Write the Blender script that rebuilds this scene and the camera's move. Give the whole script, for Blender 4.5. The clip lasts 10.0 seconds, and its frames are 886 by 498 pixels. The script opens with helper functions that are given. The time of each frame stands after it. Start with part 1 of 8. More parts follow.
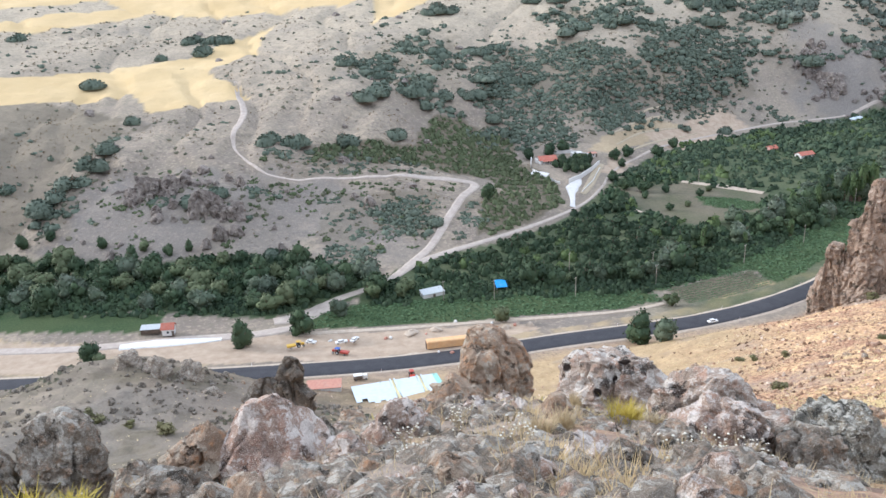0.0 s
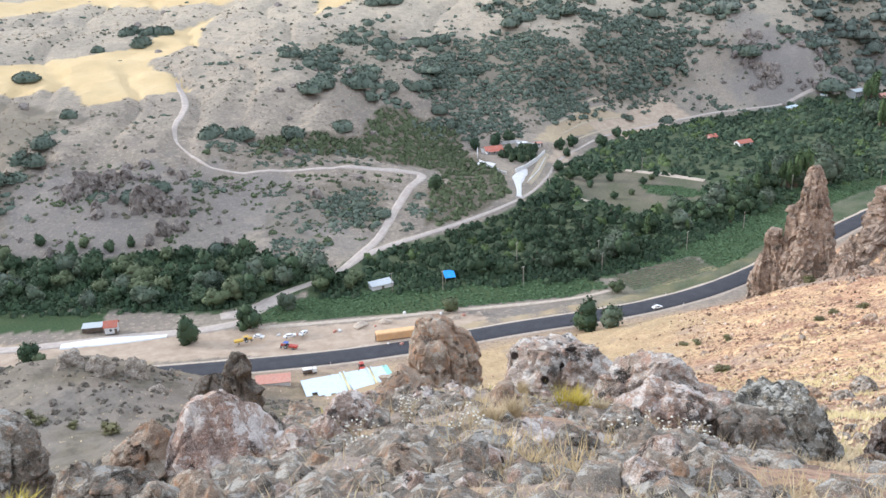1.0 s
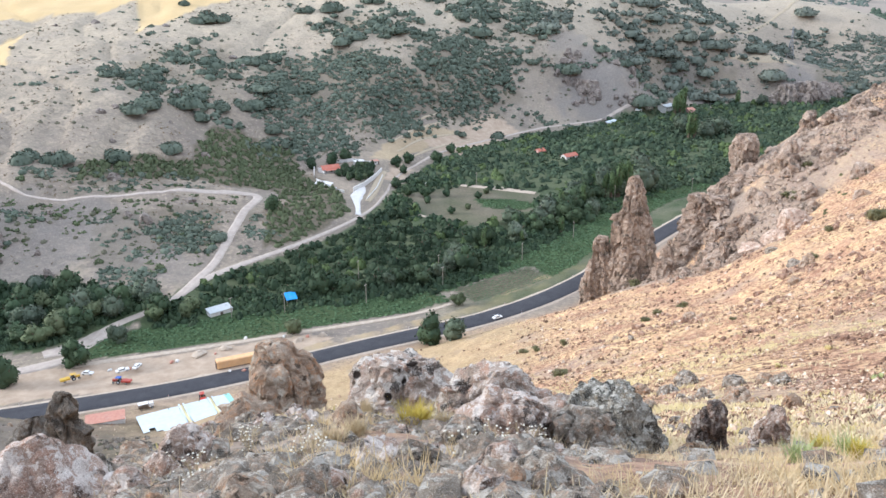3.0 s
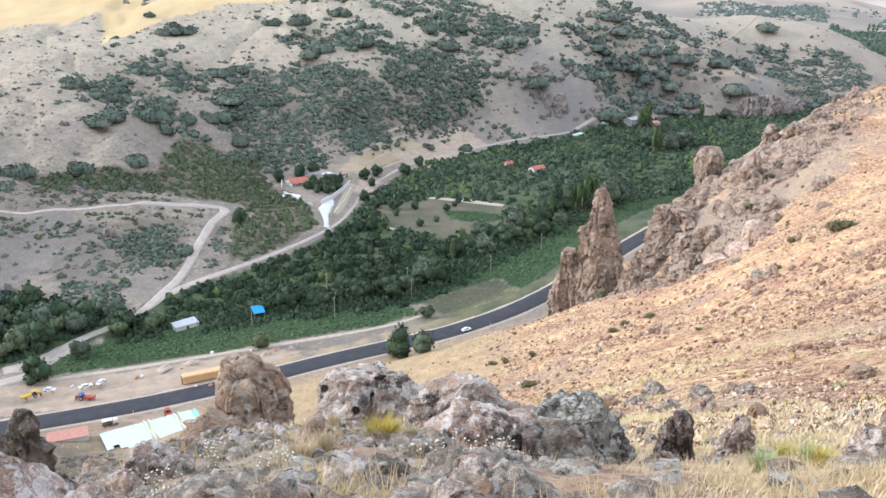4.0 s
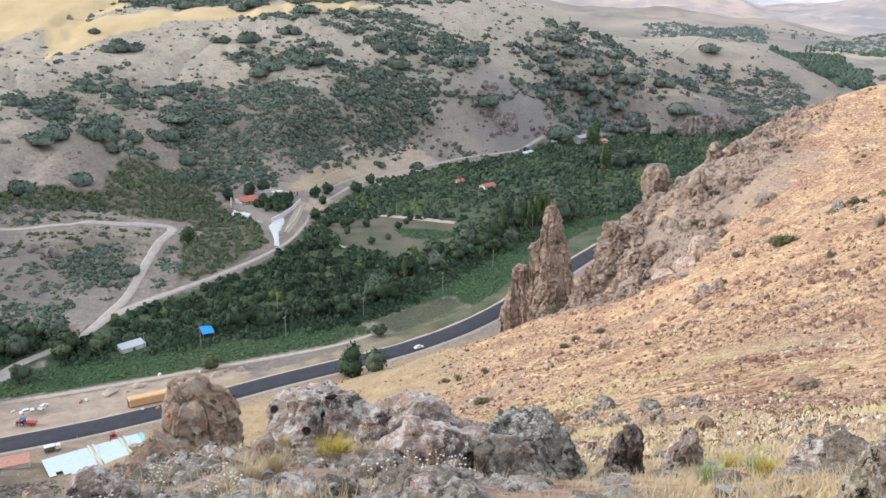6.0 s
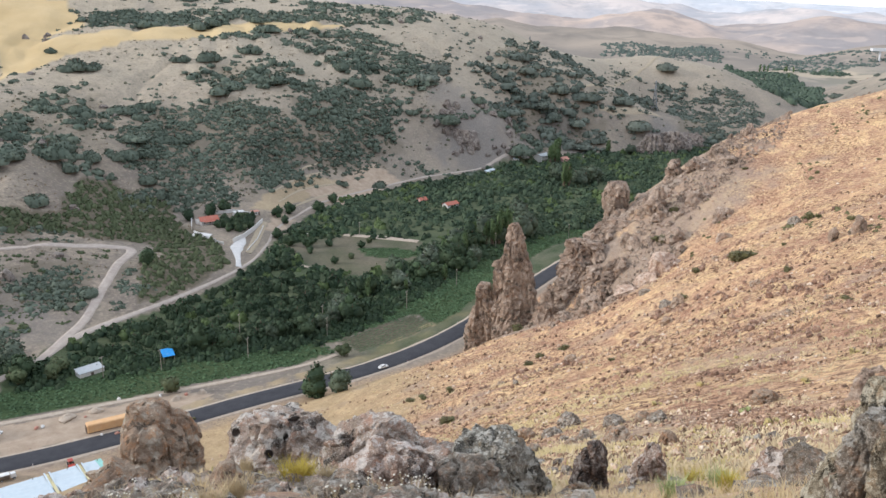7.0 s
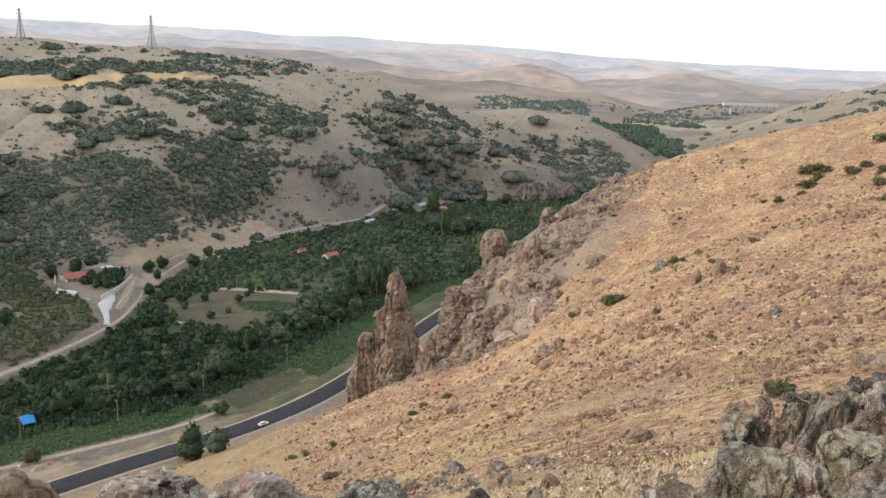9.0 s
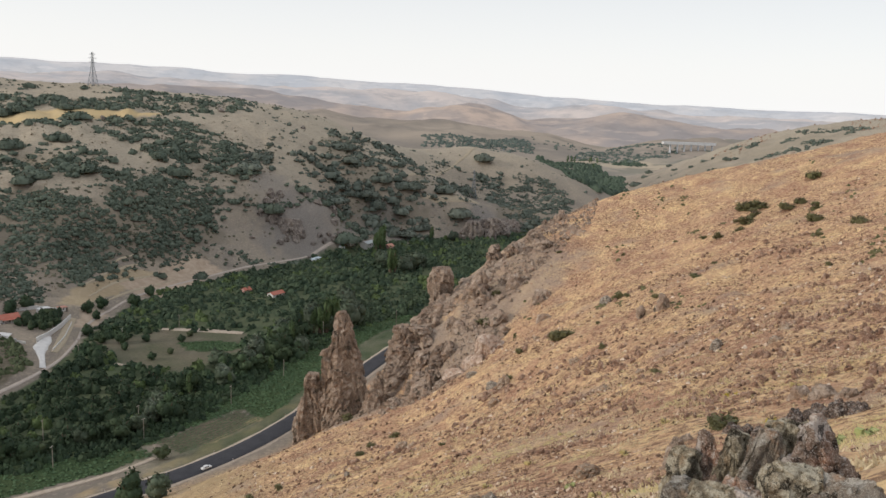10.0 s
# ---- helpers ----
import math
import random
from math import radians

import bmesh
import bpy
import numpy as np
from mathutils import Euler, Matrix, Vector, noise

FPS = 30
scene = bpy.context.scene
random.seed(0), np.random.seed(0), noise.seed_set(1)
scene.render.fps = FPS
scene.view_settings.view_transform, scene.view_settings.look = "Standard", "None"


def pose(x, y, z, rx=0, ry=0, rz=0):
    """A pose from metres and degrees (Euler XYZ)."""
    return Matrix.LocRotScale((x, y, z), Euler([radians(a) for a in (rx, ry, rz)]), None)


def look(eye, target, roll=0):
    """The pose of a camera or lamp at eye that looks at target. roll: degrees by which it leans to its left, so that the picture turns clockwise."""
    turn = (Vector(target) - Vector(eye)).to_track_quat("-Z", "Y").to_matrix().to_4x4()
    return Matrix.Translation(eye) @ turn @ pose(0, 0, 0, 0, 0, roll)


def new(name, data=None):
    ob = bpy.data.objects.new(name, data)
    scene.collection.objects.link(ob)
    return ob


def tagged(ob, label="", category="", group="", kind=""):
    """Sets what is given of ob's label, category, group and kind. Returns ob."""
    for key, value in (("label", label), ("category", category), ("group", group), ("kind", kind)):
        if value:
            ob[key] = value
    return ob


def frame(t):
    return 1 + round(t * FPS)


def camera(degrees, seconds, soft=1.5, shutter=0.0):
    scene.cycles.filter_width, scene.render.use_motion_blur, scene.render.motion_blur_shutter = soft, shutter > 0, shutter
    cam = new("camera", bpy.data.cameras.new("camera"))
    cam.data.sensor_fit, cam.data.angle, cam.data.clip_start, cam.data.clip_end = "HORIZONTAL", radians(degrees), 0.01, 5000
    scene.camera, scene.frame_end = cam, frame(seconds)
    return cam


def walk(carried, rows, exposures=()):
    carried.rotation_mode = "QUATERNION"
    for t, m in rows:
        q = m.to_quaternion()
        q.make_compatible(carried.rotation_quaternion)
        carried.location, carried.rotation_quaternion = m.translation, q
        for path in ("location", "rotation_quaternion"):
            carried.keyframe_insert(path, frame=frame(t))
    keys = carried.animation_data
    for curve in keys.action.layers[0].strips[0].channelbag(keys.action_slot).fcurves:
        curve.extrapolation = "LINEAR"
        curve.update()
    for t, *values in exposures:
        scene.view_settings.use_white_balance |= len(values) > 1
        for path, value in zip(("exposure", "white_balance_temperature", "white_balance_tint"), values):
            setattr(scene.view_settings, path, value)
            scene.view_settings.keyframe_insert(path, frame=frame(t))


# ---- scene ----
cam = camera(55.82, 10.0)
# seconds, place, turn (degrees)
ROWS = [
    (0.0, 0.0, -0.0, 150.0, 69.31, 1.97, -0.74),
    (0.5, 0.014, -0.004, 150.001, 69.02, 1.88, -2.44),
    (1.0, 0.032, -0.008, 150.002, 68.59, 1.58, -4.4),
    (1.5, 0.049, -0.013, 150.003, 68.63, 1.11, -6.29),
    (2.0, 0.078, -0.021, 150.005, 68.56, 0.81, -9.64),
    (2.5, 0.111, -0.03, 150.007, 69.09, 0.4, -13.31),
    (4.0, 0.149, -0.04, 150.01, 70.51, -0.39, -17.54),
    (4.5, 0.162, -0.043, 150.011, 70.89, -0.81, -18.96),
    (5.0, 0.166, -0.044, 150.011, 71.01, -1.03, -19.41),
    (5.5, 0.172, -0.046, 150.011, 71.22, -1.01, -20.1),
    (7.0, 0.2, -0.053, 150.013, 73.07, -1.2, -23.37),
    (7.5, 0.22, -0.059, 150.015, 73.55, -1.28, -25.79),
    (8.0, 0.238, -0.063, 150.016, 74.36, -1.51, -27.87),
    (8.5, 0.254, -0.068, 150.017, 75.49, -1.86, -29.76),
    (9.0, 0.27, -0.072, 150.018, 76.72, -2.1, -31.57),
    (9.5, 0.285, -0.076, 150.019, 77.96, -2.26, -33.39),
    (10.0, 0.3, -0.08, 150.02, 79.42, -2.46, -35.2),
]
walk(cam, [(t, pose(x, y, z, rx, ry, rz)) for t, x, y, z, rx, ry, rz in ROWS],
     exposures=[(0, 0.60, 5620, 10), (2.5, 0.66, 5600, 10), (4, 0.64, 5600, 10), (4.5, 0.5, 5580, 10), (5.5, 0.37, 5650, 10), (7, 0.13, 5900, 10), (7.5, -0.13, 6000, 10), (9, -0.18, 6300, 10), (10, -0.46, 6400, 10)])

# ---------------------------------------------------------------- sky and sun
SUN_BEARING, SUN_HEIGHT = -72.0, 18.0
world = bpy.data.worlds.new("world")
scene.world = world
world.use_nodes = True
wt = world.node_tree
sky = wt.nodes.new("ShaderNodeTexSky")
sky.sky_type = "NISHITA"
sky.sun_disc = False
sky.sun_elevation = radians(SUN_HEIGHT)
sky.sun_rotation = radians(SUN_BEARING)
sky.air_density, sky.dust_density, sky.altitude = 1.0, 4.0, 900
# evening haze: a pale veil over the whole sky, brighter towards the horizon
way = wt.nodes.new("ShaderNodeTexCoord")
split = wt.nodes.new("ShaderNodeSeparateXYZ")
wt.links.new(way.outputs["Generated"], split.inputs[0])
veil = wt.nodes.new("ShaderNodeValToRGB")
wt.links.new(split.outputs[2], veil.inputs[0])
for el, (at, c) in zip((veil.color_ramp.elements[0], veil.color_ramp.elements[1], veil.color_ramp.elements.new(0.3)), ((0.0, (1.0, 0.985, 0.96, 1)), (1.0, (0.30, 0.33, 0.37, 1)), (0.3, (0.56, 0.58, 0.61, 1)))):
    el.position, el.color = at, c
tint = wt.nodes.new("ShaderNodeVectorMath")
tint.operation = "SCALE"
tint.inputs[3].default_value = 15.0
wt.links.new(veil.outputs[0], tint.inputs[0])
blend = wt.nodes.new("ShaderNodeMix")
blend.data_type = "RGBA"
blend.inputs[0].default_value = 0.75
wt.links.new(sky.outputs[0], blend.inputs[6])
wt.links.new(tint.outputs[0], blend.inputs[7])
wt.nodes["Background"].inputs[1].default_value = 0.115
wt.links.new(blend.outputs[2], wt.nodes["Background"].inputs[0])
sun = new("sun", bpy.data.lights.new("sun", "SUN"))
sun.data.energy, sun.data.angle, sun.data.color = 2.3, radians(8), (1.0, 0.88, 0.74)
sa, sh = radians(SUN_BEARING), radians(SUN_HEIGHT)
sun.matrix_world = look((0, 0, 600), Vector((0, 0, 600)) - Vector((math.sin(sa) * math.cos(sh), math.cos(sa) * math.cos(sh), math.sin(sh))))


# ---------------------------------------------------------------- materials
class Graph:
    """A short way to write a material's nodes."""

    def __init__(self, name):
        self.mat = bpy.data.materials.new(name)
        self.mat.use_nodes = True
        self.tree = self.mat.node_tree
        self.bsdf = self.tree.nodes["Principled BSDF"]

    def node(self, kind, inputs=(), **props):
        n = self.tree.nodes.new("ShaderNode" + kind)
        for k, v in props.items():
            if k == "operation":
                n.operation = v
            elif k == "blend_type":
                n.blend_type = v
            elif k == "data_type":
                n.data_type = v
            elif k == "feature":
                n.feature = v
            elif k == "attribute_name":
                n.attribute_name = v
        for k, v in dict(inputs).items():
            if isinstance(v, bpy.types.NodeSocket):
                self.tree.links.new(v, n.inputs[k])
            else:
                n.inputs[k].default_value = v
        return n

    def where(self, local=False):
        return self.node("TexCoord").outputs["Object"] if local else self.node("NewGeometry").outputs["Position"]

    def noise(self, at, size, detail=4.0, rough=0.55, warp=0.0):
        return self.node("TexNoise", {"Vector": at, "Scale": 1.0 / size, "Detail": detail, "Roughness": rough, "Distortion": warp}).outputs["Fac"]

    def cells(self, at, size, what="Distance", feature="F1"):
        return self.node("TexVoronoi", {"Vector": at, "Scale": 1.0 / size}, feature=feature).outputs[what]

    def ramp(self, fac, *stops):
        n = self.node("ValToRGB", {"Fac": fac})
        e = n.color_ramp.elements
        while len(e) < len(stops):
            e.new(0.5)
        for el, (at, c) in zip(e, stops):
            el.position = at
            el.color = (*c, 1) if isinstance(c, tuple) else (c, c, c, 1)
        return n.outputs["Color"]

    def mix(self, fac, a, b, blend="MIX"):
        n = self.node("Mix", data_type="RGBA", blend_type=blend)
        for k, v in ((0, fac), (6, a), (7, b)):
            if isinstance(v, bpy.types.NodeSocket):
                self.tree.links.new(v, n.inputs[k])
            else:
                n.inputs[k].default_value = (*v, 1) if isinstance(v, tuple) else v
        return n.outputs[2]

    def math(self, op, a, b=0.0):
        return self.node("Math", {0: a, 1: b}, operation=op).outputs[0]

    def rand(self):
        return self.node("ObjectInfo").outputs["Random"]

    def island(self):
        return self.node("NewGeometry").outputs["Random Per Island"]

    def out(self, colour, rough=0.9, height=None, strength=0.5, depth=0.05, metal=0.0, spec=0.3):
        for k, v in (("Base Color", colour), ("Roughness", rough), ("Metallic", metal), ("Specular IOR Level", spec)):
            if isinstance(v, bpy.types.NodeSocket):
                self.tree.links.new(v, self.bsdf.inputs[k])
            else:
                self.bsdf.inputs[k].default_value = (*v, 1) if isinstance(v, tuple) else v
        if height is not None:
            b = self.node("Bump", {"Height": height, "Strength": strength, "Distance": depth})
            self.tree.links.new(b.outputs[0], self.bsdf.inputs["Normal"])
        return self.mat


def ground_material():
    g = Graph("hill_ground")
    p = g.where()
    cover = g.node("Attribute", attribute_name="cover")
    sep = g.node("SeparateColor", {"Color": cover.outputs["Color"]})
    stubble, crop, bare = sep.outputs[0], sep.outputs[1], sep.outputs[2]
    stone = cover.outputs["Alpha"]
    warm = g.node("Attribute", attribute_name="warm").outputs["Fac"]
    steppe = g.node("Attribute", attribute_name="steppe").outputs["Fac"]
    n_big, n_mid, n_fine, n_tuft, n_grit = g.noise(p, 40, 5), g.noise(p, 5, 6, 0.62), g.noise(p, 0.8, 6, 0.7), g.noise(p, 1.9, 5, 0.65), g.noise(p, 0.22, 4, 0.7)
    # far side: greyish mauve earth with straw
    far = g.mix(g.ramp(n_big, (0.40, 0.0), (0.60, 1.0)), (0.195, 0.17, 0.148), (0.33, 0.28, 0.222))
    far = g.mix(g.ramp(n_mid, (0.42, 0.0), (0.62, 0.8)), far, (0.165, 0.143, 0.128))
    lie = g.node("SeparateXYZ", {0: p}).outputs[2]
    dry = g.math("MULTIPLY", g.math("ADD", lie, -28.0), 0.016)
    dry = g.math("MAXIMUM", g.math("MINIMUM", dry, 0.85), 0.0)
    far = g.mix(dry, far, g.mix(g.ramp(n_mid, (0.35, 0.0), (0.65, 1.0)), (0.47, 0.405, 0.305), (0.37, 0.325, 0.255)))
    far = g.mix(g.ramp(n_tuft, (0.53, 0.0), (0.62, 0.5)), far, (0.15, 0.145, 0.11))
    far = g.mix(g.ramp(g.noise(p, 14, 6, 0.66), (0.50, 0.0), (0.62, 0.45)), far, (0.24, 0.215, 0.17))
    far = g.mix(g.ramp(n_tuft, (0.38, 0.5), (0.45, 0.0)), far, (0.41, 0.35, 0.28))
    # greyer, greener towards the valley's lower end: haze put into the ground colour
    cool = g.math("MULTIPLY", g.math("ADD", g.node("SeparateXYZ", {0: p}).outputs[0], -20.0), 0.0042)
    cool = g.math("MAXIMUM", g.math("MINIMUM", cool, 0.95), 0.0)
    far = g.mix(cool, far, g.mix(0.25, far, g.mix(g.ramp(n_mid, (0.38, 0.0), (0.62, 1.0)), (0.22, 0.21, 0.185), (0.46, 0.41, 0.335))))
    # near side: red-brown rubble under golden grass
    near = g.mix(g.ramp(n_mid, (0.36, 0.0), (0.64, 1.0)), (0.56, 0.365, 0.215), (0.72, 0.525, 0.30))
    near = g.mix(g.ramp(n_tuft, (0.50, 0.0), (0.62, 0.7)), near, (0.80, 0.63, 0.34))
    n_rub = g.noise(p, 9, 6, 0.68)
    near = g.mix(g.ramp(n_rub, (0.46, 0.0), (0.56, 0.7)), near, (0.46, 0.285, 0.19))
    n_zone, n_red = g.noise(p, 24, 5, 0.6), g.noise(g.node("VectorMath", {0: p, 1: (91.0, 37.0, 11.0)}, operation="ADD").outputs[0], 15, 6, 0.65)
    near = g.mix(g.ramp(n_zone, (0.50, 0.0), (0.66, 0.3)), near, (0.62, 0.49, 0.24))
    near = g.mix(g.ramp(n_red, (0.50, 0.0), (0.62, 0.75)), near, (0.37, 0.215, 0.145))
    # stony zones between smoother grass
    rough = g.ramp(g.noise(g.node("VectorMath", {0: p, 1: (17.0, 53.0, 5.0)}, operation="ADD").outputs[0], 22, 6, 0.62), (0.38, 0.42), (0.56, 1.0))
    near = g.mix(g.math("MULTIPLY", rough, g.ramp(n_fine, (0.50, 0.0), (0.57, 0.9))), near, (0.20, 0.12, 0.085))
    n_clod = g.noise(p, 1.3, 6, 0.72)
    near = g.mix(g.math("MULTIPLY", rough, g.ramp(n_clod, (0.52, 0.0), (0.59, 0.85))), near, (0.185, 0.108, 0.074))
    near = g.mix(g.ramp(n_clod, (0.38, 0.42), (0.46, 0.0)), near, (0.82, 0.67, 0.42))
    near = g.mix(g.math("MULTIPLY", rough, g.ramp(n_grit, (0.55, 0.0), (0.66, 0.8))), near, (0.11, 0.07, 0.05))
    near = g.mix(g.ramp(n_grit, (0.30, 0.7), (0.40, 0.0)), near, (0.72, 0.60, 0.46))
    pasture = g.node("Attribute", attribute_name="pasture").outputs["Fac"]
    thin = g.mix(g.ramp(n_mid, (0.38, 0.0), (0.62, 1.0)), (0.36, 0.285, 0.165), (0.46, 0.37, 0.225))
    thin = g.mix(g.ramp(n_clod, (0.54, 0.0), (0.64, 0.5)), thin, (0.29, 0.235, 0.13))
    thin = g.mix(g.ramp(n_grit, (0.56, 0.0), (0.70, 0.5)), thin, (0.22, 0.17, 0.11))
    near = g.mix(g.math("MULTIPLY", pasture, 0.85), near, thin)
    near = g.mix(1.0, near, (0.97, 0.922, 0.915), "MULTIPLY")
    base = g.mix(warm, far, near)
    # open country far down the valley: haze put into pale pasture, ploughland, ripe fields
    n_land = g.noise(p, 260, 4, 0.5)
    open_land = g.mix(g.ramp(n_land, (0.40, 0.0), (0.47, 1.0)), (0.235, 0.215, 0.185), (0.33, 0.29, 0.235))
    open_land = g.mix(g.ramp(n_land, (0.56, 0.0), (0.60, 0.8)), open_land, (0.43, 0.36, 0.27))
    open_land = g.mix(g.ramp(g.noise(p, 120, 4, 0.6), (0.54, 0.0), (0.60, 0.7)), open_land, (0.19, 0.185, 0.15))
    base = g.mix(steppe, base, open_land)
    rock = g.mix(g.ramp(n_fine, (0.35, 0.0), (0.65, 1.0)), (0.20, 0.165, 0.135), (0.40, 0.335, 0.28))
    rock = g.mix(warm, g.mix(g.ramp(n_fine, (0.35, 0.0), (0.65, 1.0)), (0.135, 0.128, 0.122), (0.27, 0.25, 0.235)), rock)
    base = g.mix(stone, base, rock)
    straw = g.mix(g.ramp(n_big, (0.3, 0.0), (0.7, 1.0)), (0.50, 0.375, 0.20), (0.58, 0.45, 0.26))
    straw = g.mix(g.ramp(n_mid, (0.45, 0.0), (0.7, 0.35)), straw, (0.44, 0.33, 0.18))
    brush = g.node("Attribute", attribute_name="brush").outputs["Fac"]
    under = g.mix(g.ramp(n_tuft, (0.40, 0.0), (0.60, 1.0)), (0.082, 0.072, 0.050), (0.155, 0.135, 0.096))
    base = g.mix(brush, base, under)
    base = g.mix(stubble, base, straw)
    green = g.mix(g.ramp(n_fine, (0.4, 0.0), (0.62, 1.0)), (0.034, 0.058, 0.028), (0.066, 0.10, 0.044))
    green = g.mix(g.ramp(n_big, (0.45, 0.0), (0.6, 0.4)), green, (0.08, 0.098, 0.046))
    base = g.mix(crop, base, green)
    dirt = g.mix(g.ramp(n_mid, (0.35, 0.0), (0.65, 1.0)), (0.34, 0.265, 0.20), (0.44, 0.355, 0.275))
    base = g.mix(bare, base, dirt)
    h = g.math("ADD", g.math("MULTIPLY", n_mid, 1.6), g.math("MULTIPLY", n_fine, 0.7))
    h = g.math("ADD", h, g.math("MULTIPLY", n_grit, 0.25))
    return g.out(base, 0.95, h, 0.9, 0.55, spec=0.1)


def asphalt_material():
    g = Graph("asphalt")
    p = g.where()
    c = g.ramp(g.noise(p, 3.5, 5), (0.3, (0.032, 0.033, 0.04)), (0.7, (0.05, 0.05, 0.058)))
    c = g.mix(g.ramp(g.noise(p, 0.05, 2), (0.45, 0.0), (0.7, 0.5)), c, (0.075, 0.075, 0.08))
    return g.out(c, 0.85, g.noise(p, 0.03, 2), 0.3, 0.01, spec=0.25)


def earth_material(name, a, b, size=2.5, dark=(0.2, 0.15, 0.11)):
    g = Graph(name)
    p = g.where()
    c = g.mix(g.ramp(g.noise(p, size, 5, 0.6), (0.35, 0.0), (0.65, 1.0)), a, b)
    c = g.mix(g.ramp(g.noise(p, 0.6, 4, 0.6), (0.55, 0.0), (0.75, 0.5)), c, dark)
    return g.out(c, 0.95, g.noise(p, 0.4, 4), 0.5, 0.06, spec=0.1)


GROUND = ground_material()
ASPHALT = asphalt_material()
TRACK = earth_material("pale_track", (0.36, 0.31, 0.275), (0.44, 0.385, 0.34), 3.0, (0.26, 0.21, 0.175))
CONCRETE = earth_material("pale_concrete", (0.54, 0.53, 0.52), (0.64, 0.63, 0.62), 3.0, (0.36, 0.34, 0.32))
TERRACE = earth_material("terrace_bank", (0.33, 0.28, 0.205), (0.41, 0.35, 0.265), 1.5, (0.2, 0.17, 0.1))
VERGE = earth_material("gravel_verge", (0.36, 0.30, 0.24), (0.45, 0.385, 0.32), 1.5, (0.26, 0.2, 0.14))

# ---------------------------------------------------------------- the land
EYE_Z = 150.0
# spot heights by landform: bearing (degrees), distance and height (metres)
FAR_TOE = [(-60, 560, 0), (-45, 510, 0), (-30, 452, 0), (-22, 398, 2), (-12, 388, 2), (-5, 372, 2), (1, 392, 3), (5, 412, 2), (9.6, 457, 1),
           (12, 530, 0), (16, 625, 0), (22, 700, 0), (26, 742, 0), (31, 800, 0), (38, 890, 0), (43, 930, 0), (47, 960, -4)]
FAR_LOW = [(-45, 620, 35), (-30, 530, 30), (-22, 474, 30), (-15, 463, 29), (-8, 460, 24), (-3, 458, 19), (2.5, 480, 10), (7, 520, 8), (5, 555, 6),
           (10, 590, 14), (16, 670, 14), (23, 745, 16), (30, 835, 20), (37.5, 905, 24), (43, 945, 12)]
FAR_MID = [(-45, 800, 75), (-30, 650, 54), (-15, 560, 43), (-4, 540, 36), (4, 610, 26), (10, 640, 34), (-15, 700, 62), (-4, 640, 60), (5, 690, 53),
           (13, 700, 51), (20, 712, 17), (27, 790, 39), (32, 880, 44), (37.6, 985, 29), (42, 1010, 30)]
FAR_HIGH = [(-45, 1100, 110), (-30, 850, 83), (-15, 900, 86), (-4, 760, 80), (-4, 900, 107), (5, 770, 82), (5, 860, 110), (5, 925, 118), (13, 800, 92),
            (13, 900, 118), (20, 795, 64), (20, 880, 103), (27, 900, 87), (32, 945, 72)]
FAR_CREST = [(-45, 1400, 130), (-30, 1150, 112), (-15, 1150, 122), (-4, 1020, 140), (5, 1020, 146), (12.9, 1010, 142.5), (17.4, 1000, 136), (21, 1000, 134),
             (24, 1010, 127), (26.6, 1015, 120), (29, 1010, 103), (31.4, 1010, 84), (33.4, 1030, 76), (35.7, 1085, 79),
             (37.5, 1100, 81), (39.4, 1100, 75), (40.8, 1100, 70), (42.2, 1080, 57), (43.8, 1060, 42), (46.6, 1040, 20)]
FAR_BACK = [(-4, 1150, 133), (8, 1140, 138), (15, 1140, 131), (22, 1120, 124), (-30, 1600, 120), (-5, 1500, 130), (12, 1400, 120), (25, 1350, 80), (31, 1180, 55), (38, 1250, 50), (33, 1350, 42), (40, 1400, 5), (48, 1300, -15), (55, 1300, -30),
            (0, 250, -35), (-35, 300, -40), (20, 450, -45), (35, 650, -45), (48, 800, -40)]
NEAR_TOP = [(0, 0, 148.4), (180, 10, 152.5), (90, 10, 147.8), (-90, 10, 147.0), (0, 6, 145.2), (-30, 6, 145.1), (30, 6, 145.2), (60, 8, 145.8),
            (0, 11, 142.4), (-28, 11, 142.0), (25, 11, 142.4), (0, 19, 138.6), (12, 18, 139.2), (-15, 17, 138.8), (-30, 17, 139.0), (22, 15, 140.8),
            (31, 16, 139.0), (40, 20, 138.0), (60, 20, 141.8), (5, 30, 130.5), (-20, 28, 131), (22, 28, 132.5), (33, 30, 132.5)]
NEAR_LEFT = [(-31, 80, 100), (-15, 80, 96), (-31, 165, 48), (-21, 160, 50), (-21, 200, 36), (-27, 245, 34.5), (-21, 250, 29), (-16, 235, 23.5),
             (-11, 222, 20.5), (-31.5, 245, 30), (-8, 190, 31), (-8, 240, 7), (-45, 200, 60), (-60, 150, 105), (-90, 250, 120)]
NEAR_MID = [(0, 80, 94), (0, 150, 55), (0, 215, 20), (9, 80, 95), (9, 150, 56), (9, 225, 15), (20, 80, 99), (20, 160, 62), (20, 260, 22),
            (30, 80, 107), (30, 160, 73.5), (30, 240, 46), (31.5, 300, 30), (27, 318, 12)]
NEAR_RIGHT = [(50, 390, 95), (54, 390, 105), (58, 390, 114), (63, 390, 127), (46, 380, 86), (36, 120, 93), (36, 200, 64), (36, 295, 43), (40, 250, 67), (40, 330, 60), (34, 250, 47), (34, 308, 30), (46, 120, 106), (46, 250, 83), (54, 120, 114.5), (54, 250, 101),
              (63, 40, 135), (63, 120, 122), (63, 250, 115), (85, 200, 150)]
